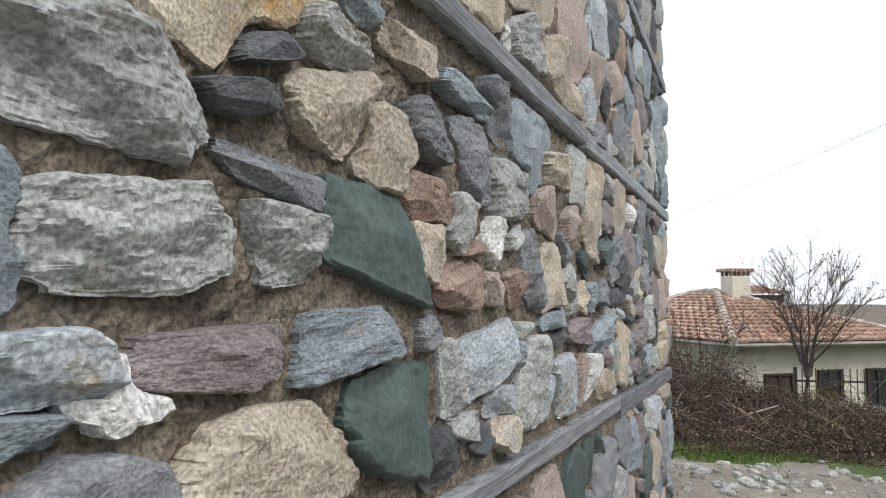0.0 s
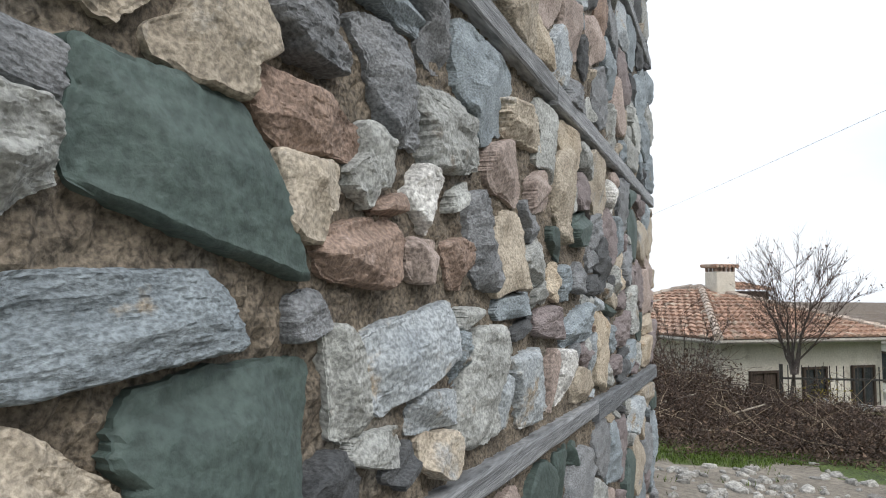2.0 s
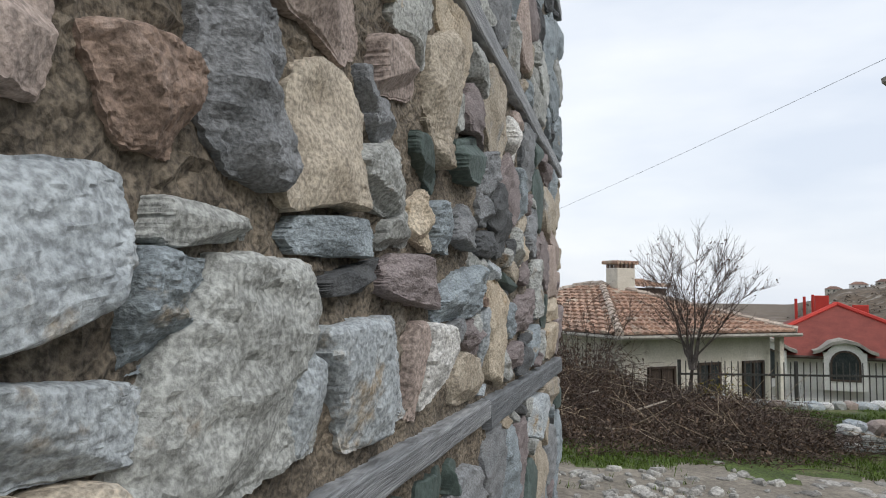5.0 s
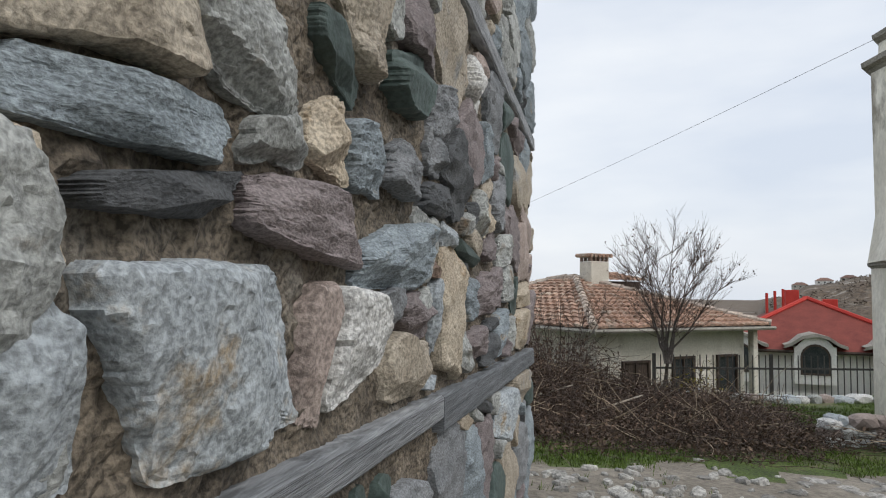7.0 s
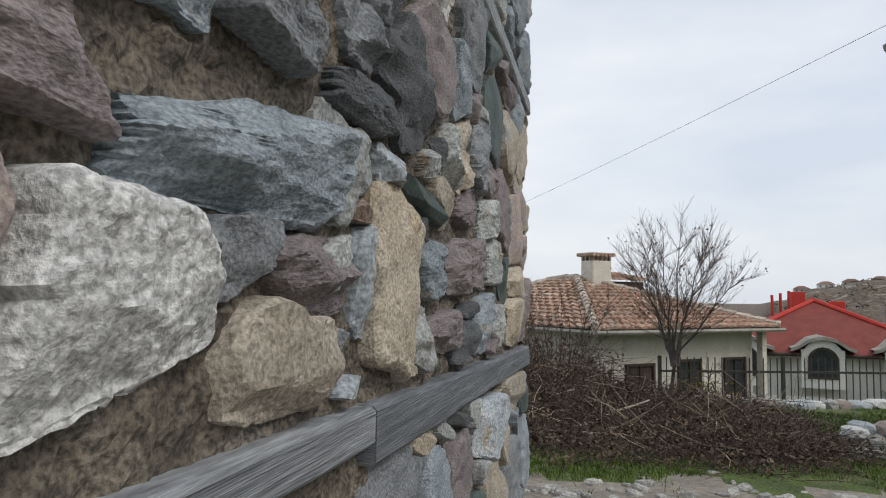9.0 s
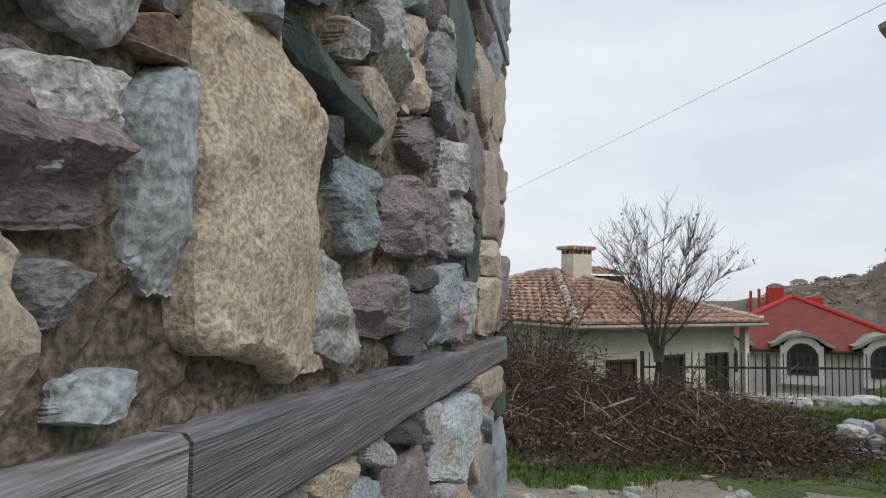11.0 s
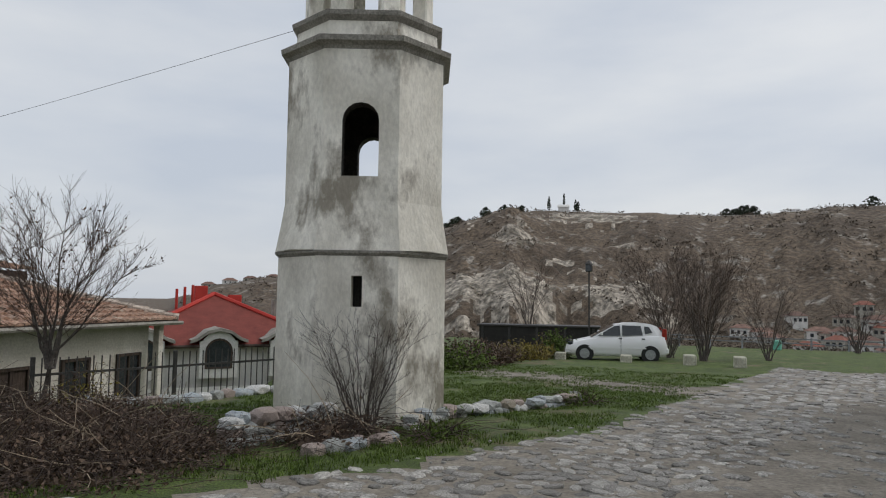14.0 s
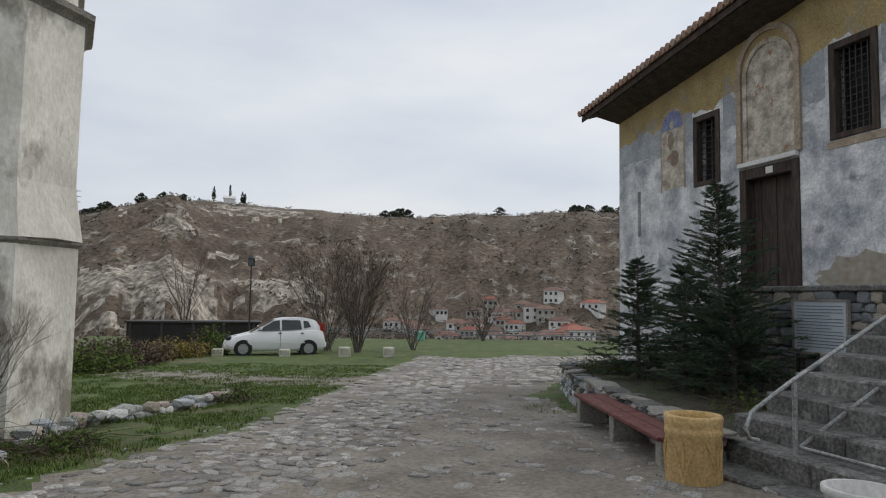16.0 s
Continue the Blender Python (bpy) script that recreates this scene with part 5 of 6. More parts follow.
bare_tree(32.5, 6.5, 3.5, 3.5, 12, "leafless brown shrub at the meadow edge", 10, 0.0, 14, 9, 0.0, 0.024, "bare_shrub")
bare_tree(35.0, 18.5, 5.0, 4.0, 8, "leafless tree beside a dark wall", 11, 0.15, 10, 6, 0.0, 0.04)
bare_tree(47.0, 3.5, 3.2, 3.0, 10, "leafless shrub at the meadow edge", 12, 0.0, 10, 6, 0.0, 0.05, "bare_shrub")


def thicket(cx, cy, rx, ry, height, stems, leaves, label, mat_leaf=DEAD_LEAF, name="bramble_thicket", leaf_size=0.035):
    """A tangle of arching stems with withered leaves."""
    z0 = gz(cx, cy)
    top = empty(name, pose(cx, cy, z0), label, "bush")
    sv, sf, lv, lf = [], [], [], []
    for _ in range(stems):
        a, k = random.uniform(0, math.tau), math.sqrt(random.random())
        x, y = rx * k * math.cos(a), ry * k * math.sin(a)
        g = gz(cx + x, cy + y) - z0 - 0.02
        h = height * random.uniform(0.25, 1.15) * (1 - 0.45 * k * k) * (0.75 + 0.5 * fbm((cx + x) * 1.3, (cy + y) * 1.3, 6.6) + 0.15)
        b = random.uniform(0, math.tau)
        reach = random.uniform(0.2, 0.9)
        p0 = Vector((x, y, g))
        p1 = p0 + Vector((reach * 0.35 * math.cos(b), reach * 0.35 * math.sin(b), h))
        p2 = p1 + Vector((reach * math.cos(b), reach * math.sin(b), -h * random.uniform(-0.15, 0.7)))
        twig_mesh(sv, sf, p0, p1, 0.006, 0.004, 0.08)
        twig_mesh(sv, sf, p1, p2, 0.004, 0.002, 0.08)
        for _ in range(2):
            s = p0.lerp(p1, random.uniform(0.3, 1))
            twig_mesh(sv, sf, s, s + Vector((random.gauss(0, 0.25), random.gauss(0, 0.25), random.gauss(0.08, 0.15))), 0.004, 0.002, 0.03, 2)
        for _ in range(leaves):
            leaf_quad(lv, lf, p0.lerp(p1, random.uniform(0.15, 1)) + Vector((random.gauss(0, 0.12), random.gauss(0, 0.12), random.gauss(0, 0.08))), leaf_size * random.uniform(0.5, 1.2))
    dv, df = [], []
    for _ in range(stems // 5):
        a, k = random.uniform(0, math.tau), math.sqrt(random.random())
        p = Vector((rx * k * math.cos(a), ry * k * math.sin(a), height * random.uniform(0.15, 0.6)))
        b = random.uniform(0, math.tau)
        twig_mesh(dv, df, p, p + Vector((0.6 * math.cos(b), 0.6 * math.sin(b), random.gauss(0, 0.25))), 0.006, 0.003, 0.06)
    if mat_leaf == DEAD_LEAF and height > 0.2:
        pieces("dry_cane_litter", dv, df, DRY_CANE, top)["kind"] = "stuff"
    pieces("tangle", sv, sf, TWIG, top)["kind"] = "stuff"
    pieces("foliage", lv, lf, mat_leaf, top)["kind"] = "stuff"
    return top


BRAMBLE = "brown bramble tangle with withered leaves and dry canes"
for cx, cy, rx, ry, h, n in ((2.6, 11.4, 1.4, 1.1, 1.75, 480), (4.1, 11.8, 1.2, 1.1, 1.35, 400), (5.4, 12.1, 1.1, 1.0, 0.5, 240), (3.2, 10.2, 1.3, 0.6, 0.7, 300), (4.9, 10.2, 1.2, 0.6, 0.4, 220), (6.3, 10.6, 0.9, 0.5, 0.3, 160), (5.2, 8.9, 0.8, 0.5, 0.32, 240), (1.0, 12.4, 1.4, 1.1, 1.9, 320), (3.4, 13.4, 1.3, 0.8, 2.0, 260), (5.9, 9.7, 0.8, 0.5, 0.45, 220), (3.6, 8.6, 1.2, 0.35, 0.14, 40), (5.0, 8.25, 1.0, 0.35, 0.14, 36), (6.0, 11.2, 1.0, 0.6, 0.3, 180), (3.4, 9.3, 1.0, 0.4, 0.25, 160), (4.8, 9.2, 1.0, 0.4, 0.25, 160), (5.8, 8.7, 0.8, 0.4, 0.22, 140), (5.4, 14.2, 1.2, 0.5, 0.6, 140)):
    thicket(cx, cy, rx, ry, h * 0.88, n, 24, BRAMBLE, leaf_size=0.03)
thicket(7.4, 8.05, 0.7, 0.45, 0.3, 130, 10, "withered leaves and stalks at the tower foot")
thicket(7.2, 12.6, 0.35, 0.3, 0.7, 30, 10, "small shrub with yellow-green leaves", YELLOW_LEAF, "yellow_shrub")
for cx, cy, rx, ry, h, n, mt, nm, lb in ((21.5, 14.0, 2.2, 1.0, 1.0, 220, DEAD_LEAF, "scrub_bush", "russet scrub on the grass"), (24.5, 14.0, 1.8, 0.9, 0.9, 180, YELLOW_LEAF, "scrub_bush", "yellowish scrub beside the meadow"), (18.5, 13.2, 1.6, 0.9, 0.8, 160, GREEN_LEAF, "scrub_bush", "low green scrub beside the tower"), (27.0, 13.6, 0.6, 0.6, 1.2, 90, GREEN_LEAF, "green_shrub", "small green shrub by the car's nose")):
    thicket(cx, cy, rx, ry, h, n, 16, lb, mt, nm, 0.07)
thicket(8.3, 7.3, 0.35, 0.2, 0.25, 40, 12, "low green weeds on the bank", GREEN_LEAF, "weeds")
thicket(12.6, 7.1, 0.4, 0.25, 0.25, 40, 12, "low green weeds on the bank", GREEN_LEAF, "weeds")


for x, y, r in ((3.6, -2.6, 0.5), (8.0, -3.0, 0.4), (8.5, -2.6, 0.35)):
    p = CH @ Vector((x, y, 0))
    thicket(p.x, p.y, r, r, 0.25, 60, 14, "green weeds in the raised bed", GREEN_LEAF, "weeds", 0.03).location.z = -0.03


def dead_stick(x, y, length, turn, tilt):
    top = part("dead_stick", tube([(0, 0, 0.03), (length * 0.5, 0.05, 0.05 + tilt * 0.5), (length, 0, 0.04 + tilt)], [0.022, 0.018, 0.01], 6), STONE["tan"], None)
    top.matrix_world = pose(x, y, gz(x, y), 0, 0, turn)
    tagged(top, "bleached dry branch lying on the grass", "stick", "fallen branches")


for a in ((3.1, 9.6, 0.9, -18, 0.02), (4.6, 9.7, 1.3, -8, 0.15), (2.6, 10.1, 1.5, 12, 0.35), (5.6, 9.0, 1.6, -14, 0.02), (3.9, 9.9, 1.2, 20, 0.25)):
    dead_stick(*a)


def fir(x, y, z, height, width, label):
    """A young fir: tapered trunk, whorls of drooping branches with needle tufts."""
    top = empty("fir_tree", pose(x, y, z), label, "tree")
    part("trunk", tube([(0, 0, -0.1), (0.02, 0, height * 0.5), (0, 0.01, height)], [0.04, 0.026, 0.006], 7), BARK, top)
    bv, bf, nv, nf = [], [], [], []
    count = int(230 * height / 2.5)
    for i in range(count):
        k = 0.04 + 0.94 * (i + random.random()) / count
        a = random.uniform(0, math.tau)
        L = (width * 0.5 * (1 - k) ** 0.75 + 0.05) * random.uniform(0.55, 1.15)
        rise = random.uniform(0.1, 0.45) if k > 0.4 else random.uniform(-0.15, 0.35)
        p0 = Vector((0, 0, height * k))
        p1 = p0 + Vector((L * math.cos(a), L * math.sin(a), L * rise))
        twig_mesh(bv, bf, p0, p1, 0.008, 0.003, 0.03, 2)
        out = Vector((math.cos(a), math.sin(a), rise))
        side = Vector((-math.sin(a), math.cos(a), 0))
        for j in range(int(26 + L * 150)):
            s = random.uniform(0.1, 1.02)
            c = p0.lerp(p1, s)
            spray = random.uniform(-1, 1)
            reach = 0.17 * (1.12 - s) * min(1, L * 1.5)
            c = c + side * spray * reach + out * abs(spray) * reach * 0.5 + Vector((0, 0, random.gauss(-0.008, 0.01)))
            e = (out + side * spray * 0.9 + Vector((random.gauss(0, 0.3), random.gauss(0, 0.3), random.gauss(0.12, 0.22)))).normalized() * random.uniform(0.04, 0.075)
            t = e.cross(Vector((random.gauss(0, 1), random.gauss(0, 1), random.gauss(0, 1)))).normalized() * 0.0065
            m = len(nv)
            nv += [tuple(c + t), tuple(c - t), tuple(c + e)]
            nf.append((m, m + 1, m + 2))
    pieces("branchwork", bv, bf, BARK, top)
    pieces("foliage", nv, nf, NEEDLE, top)
    return top


def ch(x, y, z=0.0):
    """A place given along and before the church front."""
    return CH @ Vector((x, y, z))


for x, y, h, w, lb in ((4.5, -2.5, 2.05, 1.9, "young dark green fir in the raised bed"), (6.5, -2.5, 3.05, 2.3, "tall young fir beside the church steps"), (7.0, -2.7, 1.5, 2.0, "bushy young fir by the podium wall"), (5.6, -2.4, 1.9, 1.9, "young dark green fir in the raised bed")):
    p = ch(x, y)
    fir(p.x, p.y, -0.05, h, w, lb)


# ---- raised bed, steps, podium and what stands about them ----
BED_SOIL = material("dark_garden_soil", (0.03, 0.025, 0.018), (0.085, 0.07, 0.048), 4, bump=1.0, bump_scale=25, grain=0.4, spots=(0.035, 0.05, 0.012), spot_scale=2.5, spot_at=0.52)


def raised_bed():
    pts = [(2.6, -0.6), (2.35, -2.0), (2.8, -2.9), (4.6, -3.6), (6.8, -4.15), (9.0, -4.7)]
    top = empty("raised_bed", CH, "raised planting bed held by a rubble stone wall", "planter", kind="structure")
    bm = bmesh.new()
    ring = pts + [(9.0, -1.2), (9.0, -0.02), (2.6, -0.02)]
    hi = [bm.verts.new((x, y, -0.03)) for x, y in ring]
    lo = [bm.verts.new((x, y, -1.2)) for x, y in ring]
    bm.faces.new(hi)
    for k in range(len(ring)):
        bm.faces.new((lo[k - 1], lo[k], hi[k], hi[k - 1]))
    part("bed_soil", bm, BED_SOIL, top)
    for (ax, ay), (bx, by) in zip(pts, pts[1:]):
        length, turn = math.hypot(bx - ax, by - ay), math.degrees(math.atan2(by - ay, bx - ax))
        for c in range(5):
            s = random.uniform(0, 0.1)
            while s < length:
                w = random.uniform(0.1, 0.28)
                k = min((s + w / 2) / length, 1)
                block_at(ax + (bx - ax) * k, ay + (by - ay) * k - 0.02, -0.62 + c * 0.125, w * 1.05, 0.24, 0.14, turn + random.gauss(0, 5), top, random.choice(PALE_STONES + [STONE["dark"], STONE["slate"]]))
                s += w
        s = 0.0
        while s < length:
            w = random.uniform(0.3, 0.55)
            k = min((s + w / 2) / length, 1)
            block_at(ax + (bx - ax) * k, ay + (by - ay) * k, -0.01, w, 0.36, 0.07, turn + random.gauss(0, 4), top, random.choice([STONE["slate"], STEP_STONE, CONCRETE]))
            s += w
    return top


raised_bed()


def podium():
    top = empty("church_podium", CH, "dark rubble podium with a slab edge before the church door", "podium", kind="structure")
    part("core", box(5.7, -1.45, -1.0, 12.2, -0.06, 1.42), MORTAR, top)
    part("landing", box(5.6, -1.55, 1.42, 12.2, -0.02, 1.5, None, 0.015), STEP_STONE, top)
    part("door_slab", box(3.9, -0.6, 1.42, 5.6, -0.02, 1.5, None, 0.015), CONCRETE, top)
    part("door_core", box(4.0, -0.55, -0.5, 5.7, -0.06, 1.42), MORTAR, top)
    z = -0.35
    while z < 1.4:
        h = random.uniform(0.11, 0.17)
        for x0, x1, y in ((5.7, 9.0, -1.47), (4.0, 5.7, -0.57)):
            x = x0
            while x < x1:
                w = random.uniform(0.14, 0.34)
                block_at(x + w / 2, y, z, w * 1.02, 0.12, h * 1.05, 0, top, random.choice([STONE["slate"], STONE["dark"], STONE["purple"], STONE["tan"], STONE["slate"]]))
                x += w
        z += h * 0.93
    return top


podium()


def church_steps():
    top = empty("church_steps", CH, "worn grey stone steps rising to the church landing", "steps", kind="structure")
    y, z = -5.0, -0.42
    for i in range(10):
        h = 0.192
        xa = 8.75 + 0.06 * random.random()
        while xa < 12.0:
            w = random.uniform(0.6, 1.3)
            bm = box(xa, y + random.uniform(-0.02, 0.02), z - 0.25, min(xa + w, 12.2) - 0.012, -1.46, z + h + random.uniform(-0.008, 0.008), None, 0.018)
            part("step_slab", bm, STEP_STONE, top)
            xa += w
        y += 0.365
        z += h
    part("threshold_slab", box(8.9, -5.35, -0.5, 10.2, -5.02, -0.32, None, 0.02), STEP_STONE, top)
    return top


church_steps()


def handrail():
    top = empty("handrail", CH, "bent galvanised steel tube handrail on the steps", "handrail")
    x = 9.75
    part("top_rail", tube([(x, -4.86, 0.1), (x, -4.95, 0.12), (x, -4.99, 0.2), (x, -4.93, 0.33), (x, -4.5, 0.58), (x, -3.4, 1.14), (x, -1.6, 2.06)], 0.02, 8), GALV, top, smooth=True)
    part("lower_rail", tube([(x, -4.42, 0.02), (x, -3.4, 0.56), (x, -1.6, 1.5)], 0.02, 8), GALV, top, smooth=True)
    part("bottom_bar", tube([(x, -4.42, 0.02), (x + 1.2, -4.42, 0.02)], 0.016, 8), GALV, top, smooth=True)
    for y, lo, hi in ((-4.47, -0.3, 0.6), (-1.62, 1.4, 2.04)):
        part("post", tube([(x, y, lo), (x, y, hi)], 0.022, 8), GALV, top)
    return top


handrail()
SIGN_GREY = material("pale_notice_board", (0.5, 0.55, 0.6), (0.6, 0.65, 0.69), 2, bump=0.1, grain=0.06, rough=0.45)
INK = material("grey_print", (0.16, 0.18, 0.2), (0.22, 0.24, 0.26), 5, bump=0)


def notice_board():
    top = empty("notice_board", CH, "pale grey notice board with rows of small print", "sign")
    y = -1.58
    x0, x1, z0, z1 = 6.9, 7.74, 0.6, 1.28
    part("board", box(x0, y - 0.02, z0, x1, y, z1, None, 0.004), SIGN_GREY, top)
    for a in ((x0 - 0.03, y - 0.03, z0 - 0.03, x0 - 0.001, y + 0.02, z1 + 0.03), (x1 + 0.001, y - 0.03, z0 - 0.03, x1 + 0.03, y + 0.02, z1 + 0.03), (x0, y - 0.03, z1 + 0.001, x1, y + 0.02, z1 + 0.03), (x0, y - 0.03, z0 - 0.03, x1, y + 0.02, z0 - 0.001)):
        part("frame", box(*a), CONCRETE, top)
    for i in range(14):
        z = z1 - 0.06 - i * 0.042
        part("print_line", box(x0 + 0.05, y - 0.024, z - 0.006, x1 - 0.05 - 0.2 * random.random() * (i % 4 == 3), y - 0.0205, z + 0.006), INK, top)
    for x in (x0 + 0.02, x1 - 0.02):
        part("leg", box(x - 0.02, y + 0.002, -0.1, x + 0.02, y + 0.03, z0), IRON, top)
    return top


notice_board()
RED_PAINT = material("faded_red_paint", (0.1, 0.032, 0.028), (0.19, 0.066, 0.054), 5, bump=0.4, bump_scale=30, stretch=(1, 1, 1), grain=0.3, spots=(0.2, 0.16, 0.13), spot_scale=6, spot_at=0.6)
YELLOW_BIN = material("yellow_ochre_concrete", (0.48, 0.32, 0.13), (0.66, 0.46, 0.21), 6, bump=0.4, bump_scale=40, grain=0.2, spots=(0.22, 0.15, 0.07), spot_scale=5, spot_at=0.6)


def bench():
    """Two plank seats in line on three concrete legs."""
    a, b = Vector((6.05, -4.35, 0)), Vector((8.95, -5.05, 0))
    ang = math.degrees(math.atan2(b.y - a.y, b.x - a.x))
    m = CH @ pose(a.x, a.y, 0, 0, 0, ang)
    top = empty("bench", m, "long faded red plank bench on concrete legs", "bench")
    L = (b - a).length
    g0, g1 = -0.52, -0.36
    for k in range(3):
        x = 0.1 + (L - 0.2) * k / 2
        g = g0 + (g1 - g0) * x / L
        part("leg", box(x - 0.07, -0.16, g - 0.1, x + 0.07, 0.2, -0.065, None, 0.012), CONCRETE, top)
    for s in range(2):
        for p in range(2):
            x0, x1 = s * L / 2 + 0.01, (s + 1) * L / 2 - 0.01
            part("plank", box(x0, -0.2 + p * 0.21, -0.064, x1, -0.002 + p * 0.21, -0.025, None, 0.006), RED_PAINT, top)
    return top


bench()


def litter_bin():
    p = ch(9.42, -5.25)
    top = empty("litter_bin", pose(p.x, p.y, -0.34), "yellow ochre concrete litter bin with moulded leaf relief", "bin")
    bm = bmesh.new()
    prof = [(0.2, 0.0), (0.225, 0.03), (0.235, 0.06), (0.232, 0.44), (0.243, 0.46), (0.243, 0.5), (0.232, 0.515), (0.24, 0.535), (0.245, 0.6), (0.238, 0.615), (0.19, 0.615), (0.185, 0.58), (0.18, 0.08), (0.0, 0.06)]
    n = 40
    rings = []
    for r, z in prof:
        ring = []
        for k in range(n):
            a = k * math.tau / n
            relief = 0.0
            if 0.05 < z < 0.45 and r > 0.2:
                relief = 0.0
            ring.append(bm.verts.new(((r + relief) * math.cos(a), (r + relief) * math.sin(a), z)))
        rings.append(ring)
    for a, b in zip(rings, rings[1:]):
        for k in range(n):
            bm.faces.new((a[k], a[(k + 1) % n], b[(k + 1) % n], b[k]))
    bmesh.ops.remove_doubles(bm, verts=bm.verts, dist=0.0005)
    part("body", bm, YELLOW_BIN, top, smooth=True)
    for k in range(5):
        for s in (-1, 0, 1):
            a = k * math.tau / 5
            pts = [((0.236) * math.cos(a + s * q * 0.42), 0.236 * math.sin(a + s * q * 0.42), 0.08 + z) for q, z in ((0.0, 0.0), (0.35, 0.13), (0.8, 0.26), (1.1, 0.33))]
            part("leaf_relief", tube(pts, [0.003, 0.01, 0.012, 0.003], 6), YELLOW_BIN, top, smooth=True)
    return top


litter_bin()


def white_pot():
    p = ch(11.15, -5.35)
    top = empty("white_pot", pose(p.x, p.y, -0.3), "round white painted planter pot", "pot")
    bm = bmesh.new()
    n = 28
    rings = [[bm.verts.new((r * math.cos(k * math.tau / n), r * math.sin(k * math.tau / n), z)) for k in range(n)] for r, z in ((0.16, 0), (0.2, 0.2), (0.22, 0.36), (0.235, 0.37), (0.235, 0.41), (0.2, 0.41), (0.19, 0.3), (0.0001, 0.3))]
    for a, b in zip(rings, rings[1:]):
        for k in range(n):
            bm.faces.new((a[k], a[(k + 1) % n], b[(k + 1) % n], b[k]))
    part("body", bm, WHITE_WALL, top, smooth=True)
    return top


white_pot()

# ---- the parked car ----
CAR_WHITE = material("white_car_paint", (0.78, 0.78, 0.78), (0.82, 0.82, 0.82), 1, bump=0, grain=0.03, rough=0.25)
RUBBER = material("black_rubber", (0.012, 0.012, 0.012), (0.025, 0.025, 0.025), 8, bump=0.2, rough=0.8)
RIM = material("grey_wheel_trim", (0.3, 0.31, 0.32), (0.45, 0.46, 0.47), 8, bump=0, rough=0.4, metal=0.5)
LAMP_RED = material("red_tail_lamp", (0.25, 0.02, 0.015), (0.32, 0.03, 0.02), 3, bump=0, rough=0.2)


def parked_car():
    at = pose(28.06, 11.5, gz(28.1, 11.5), 0, 0, math.degrees(math.atan2(13.0 - 9.4, 27.4 - 28.9)))
    top = empty("parked_car", at, "small white five-door hatchback parked on the grass", "car")
    # sections along the car, front at +x: x, sill, belt, half width low, half width at belt
    secs = [(1.92, 0.3, 0.46, 0.5, 0.45), (1.86, 0.24, 0.6, 0.7, 0.62), (1.6, 0.2, 0.72, 0.8, 0.72), (1.0, 0.19, 0.86, 0.83, 0.78), (0.6, 0.19, 0.91, 0.83, 0.8), (0.0, 0.19, 0.93, 0.83, 0.81), (-0.8, 0.19, 0.97, 0.83, 0.81), (-1.5, 0.2, 1.0, 0.82, 0.79), (-1.8, 0.24, 0.98, 0.76, 0.72), (-1.9, 0.32, 0.6, 0.66, 0.64)]
    bm = bmesh.new()
    rings = []
    for x, s, b, wl, wb in secs:
        half = [(wl * 0.92, s), (wl, s + 0.12), (wl + 0.01, s + (b - s) * 0.55), (wb, b - 0.03), (wb * 0.93, b)]
        rings.append([bm.verts.new((x, y, z)) for y, z in half] + [bm.verts.new((x, -y, z)) for y, z in half[::-1]])
    for a, b in zip(rings, rings[1:]):
        for k in range(10):
            bm.faces.new((a[k], a[(k + 1) % 10], b[(k + 1) % 10], b[k]))
    bm.faces.new(rings[0])
    bm.faces.new(rings[-1][::-1])
    part("body", bm, CAR_WHITE, top, smooth=True)
    # cabin
    base = [(1.0, 0.74), (0.1, 0.77), (-0.8, 0.77), (-1.55, 0.72), (-1.84, 0.66)]
    roof = [(0.0, 0.55, 1.4), (-0.35, 0.58, 1.46), (-0.85, 0.58, 1.47), (-1.3, 0.55, 1.43), (-1.52, 0.53, 1.36)]
    zb = [0.86, 0.925, 0.96, 0.99, 0.97]
    bm = bmesh.new()
    low = [[bm.verts.new((x, s * y, z - 0.01)) for (x, y), z in zip(base, zb)] for s in (1, -1)]
    high = [[bm.verts.new((x, s * y, z)) for x, y, z in roof] for s in (1, -1)]
    for k in range(4):
        for s in (0, 1):
            bm.faces.new((low[s][k], low[s][k + 1], high[s][k + 1], high[s][k]))
        bm.faces.new((high[0][k], high[0][k + 1], high[1][k + 1], high[1][k]))
    bm.faces.new((low[0][0], high[0][0], high[1][0], low[1][0]))
    bm.faces.new((low[0][4], low[1][4], high[1][4], high[0][4]))
    part("cabin", bm, CAR_WHITE, top)
    for s in (1, -1):
        def side(pts, name, mat):
            bm = bmesh.new()
            out = []
            for x, z in pts:
                k = (z - 1.0) / 0.46
                out.append(bm.verts.new((x, s * (0.785 - 0.2 * k), z)))
            bm.faces.new(out)
            part(name, bm, mat, top)
        side([(0.72, 0.97), (-0.14, 0.98), (-0.14, 1.37), (0.06, 1.35)], "door_window", GLASS)
        side([(-0.22, 0.98), (-0.98, 1.02), (-0.92, 1.37), (-0.22, 1.38)], "door_window", GLASS)
        side([(-1.06, 1.06), (-1.34, 1.12), (-1.22, 1.34), (-1.04, 1.35)], "quarter_window", GLASS)
        part("door_seam", box(-0.17, s * 0.838, 0.3, -0.155, s * 0.843, 0.98), RUBBER, top)
        part("side_strip", box(-1.1, s * 0.835, 0.5, 0.9, s * 0.85, 0.55), CAR_WHITE, top)
        for x in (0.0, -0.85):
            part("door_handle", box(x - 0.2, s * 0.83, 0.86, x - 0.08, s * 0.85, 0.9), RUBBER, top)
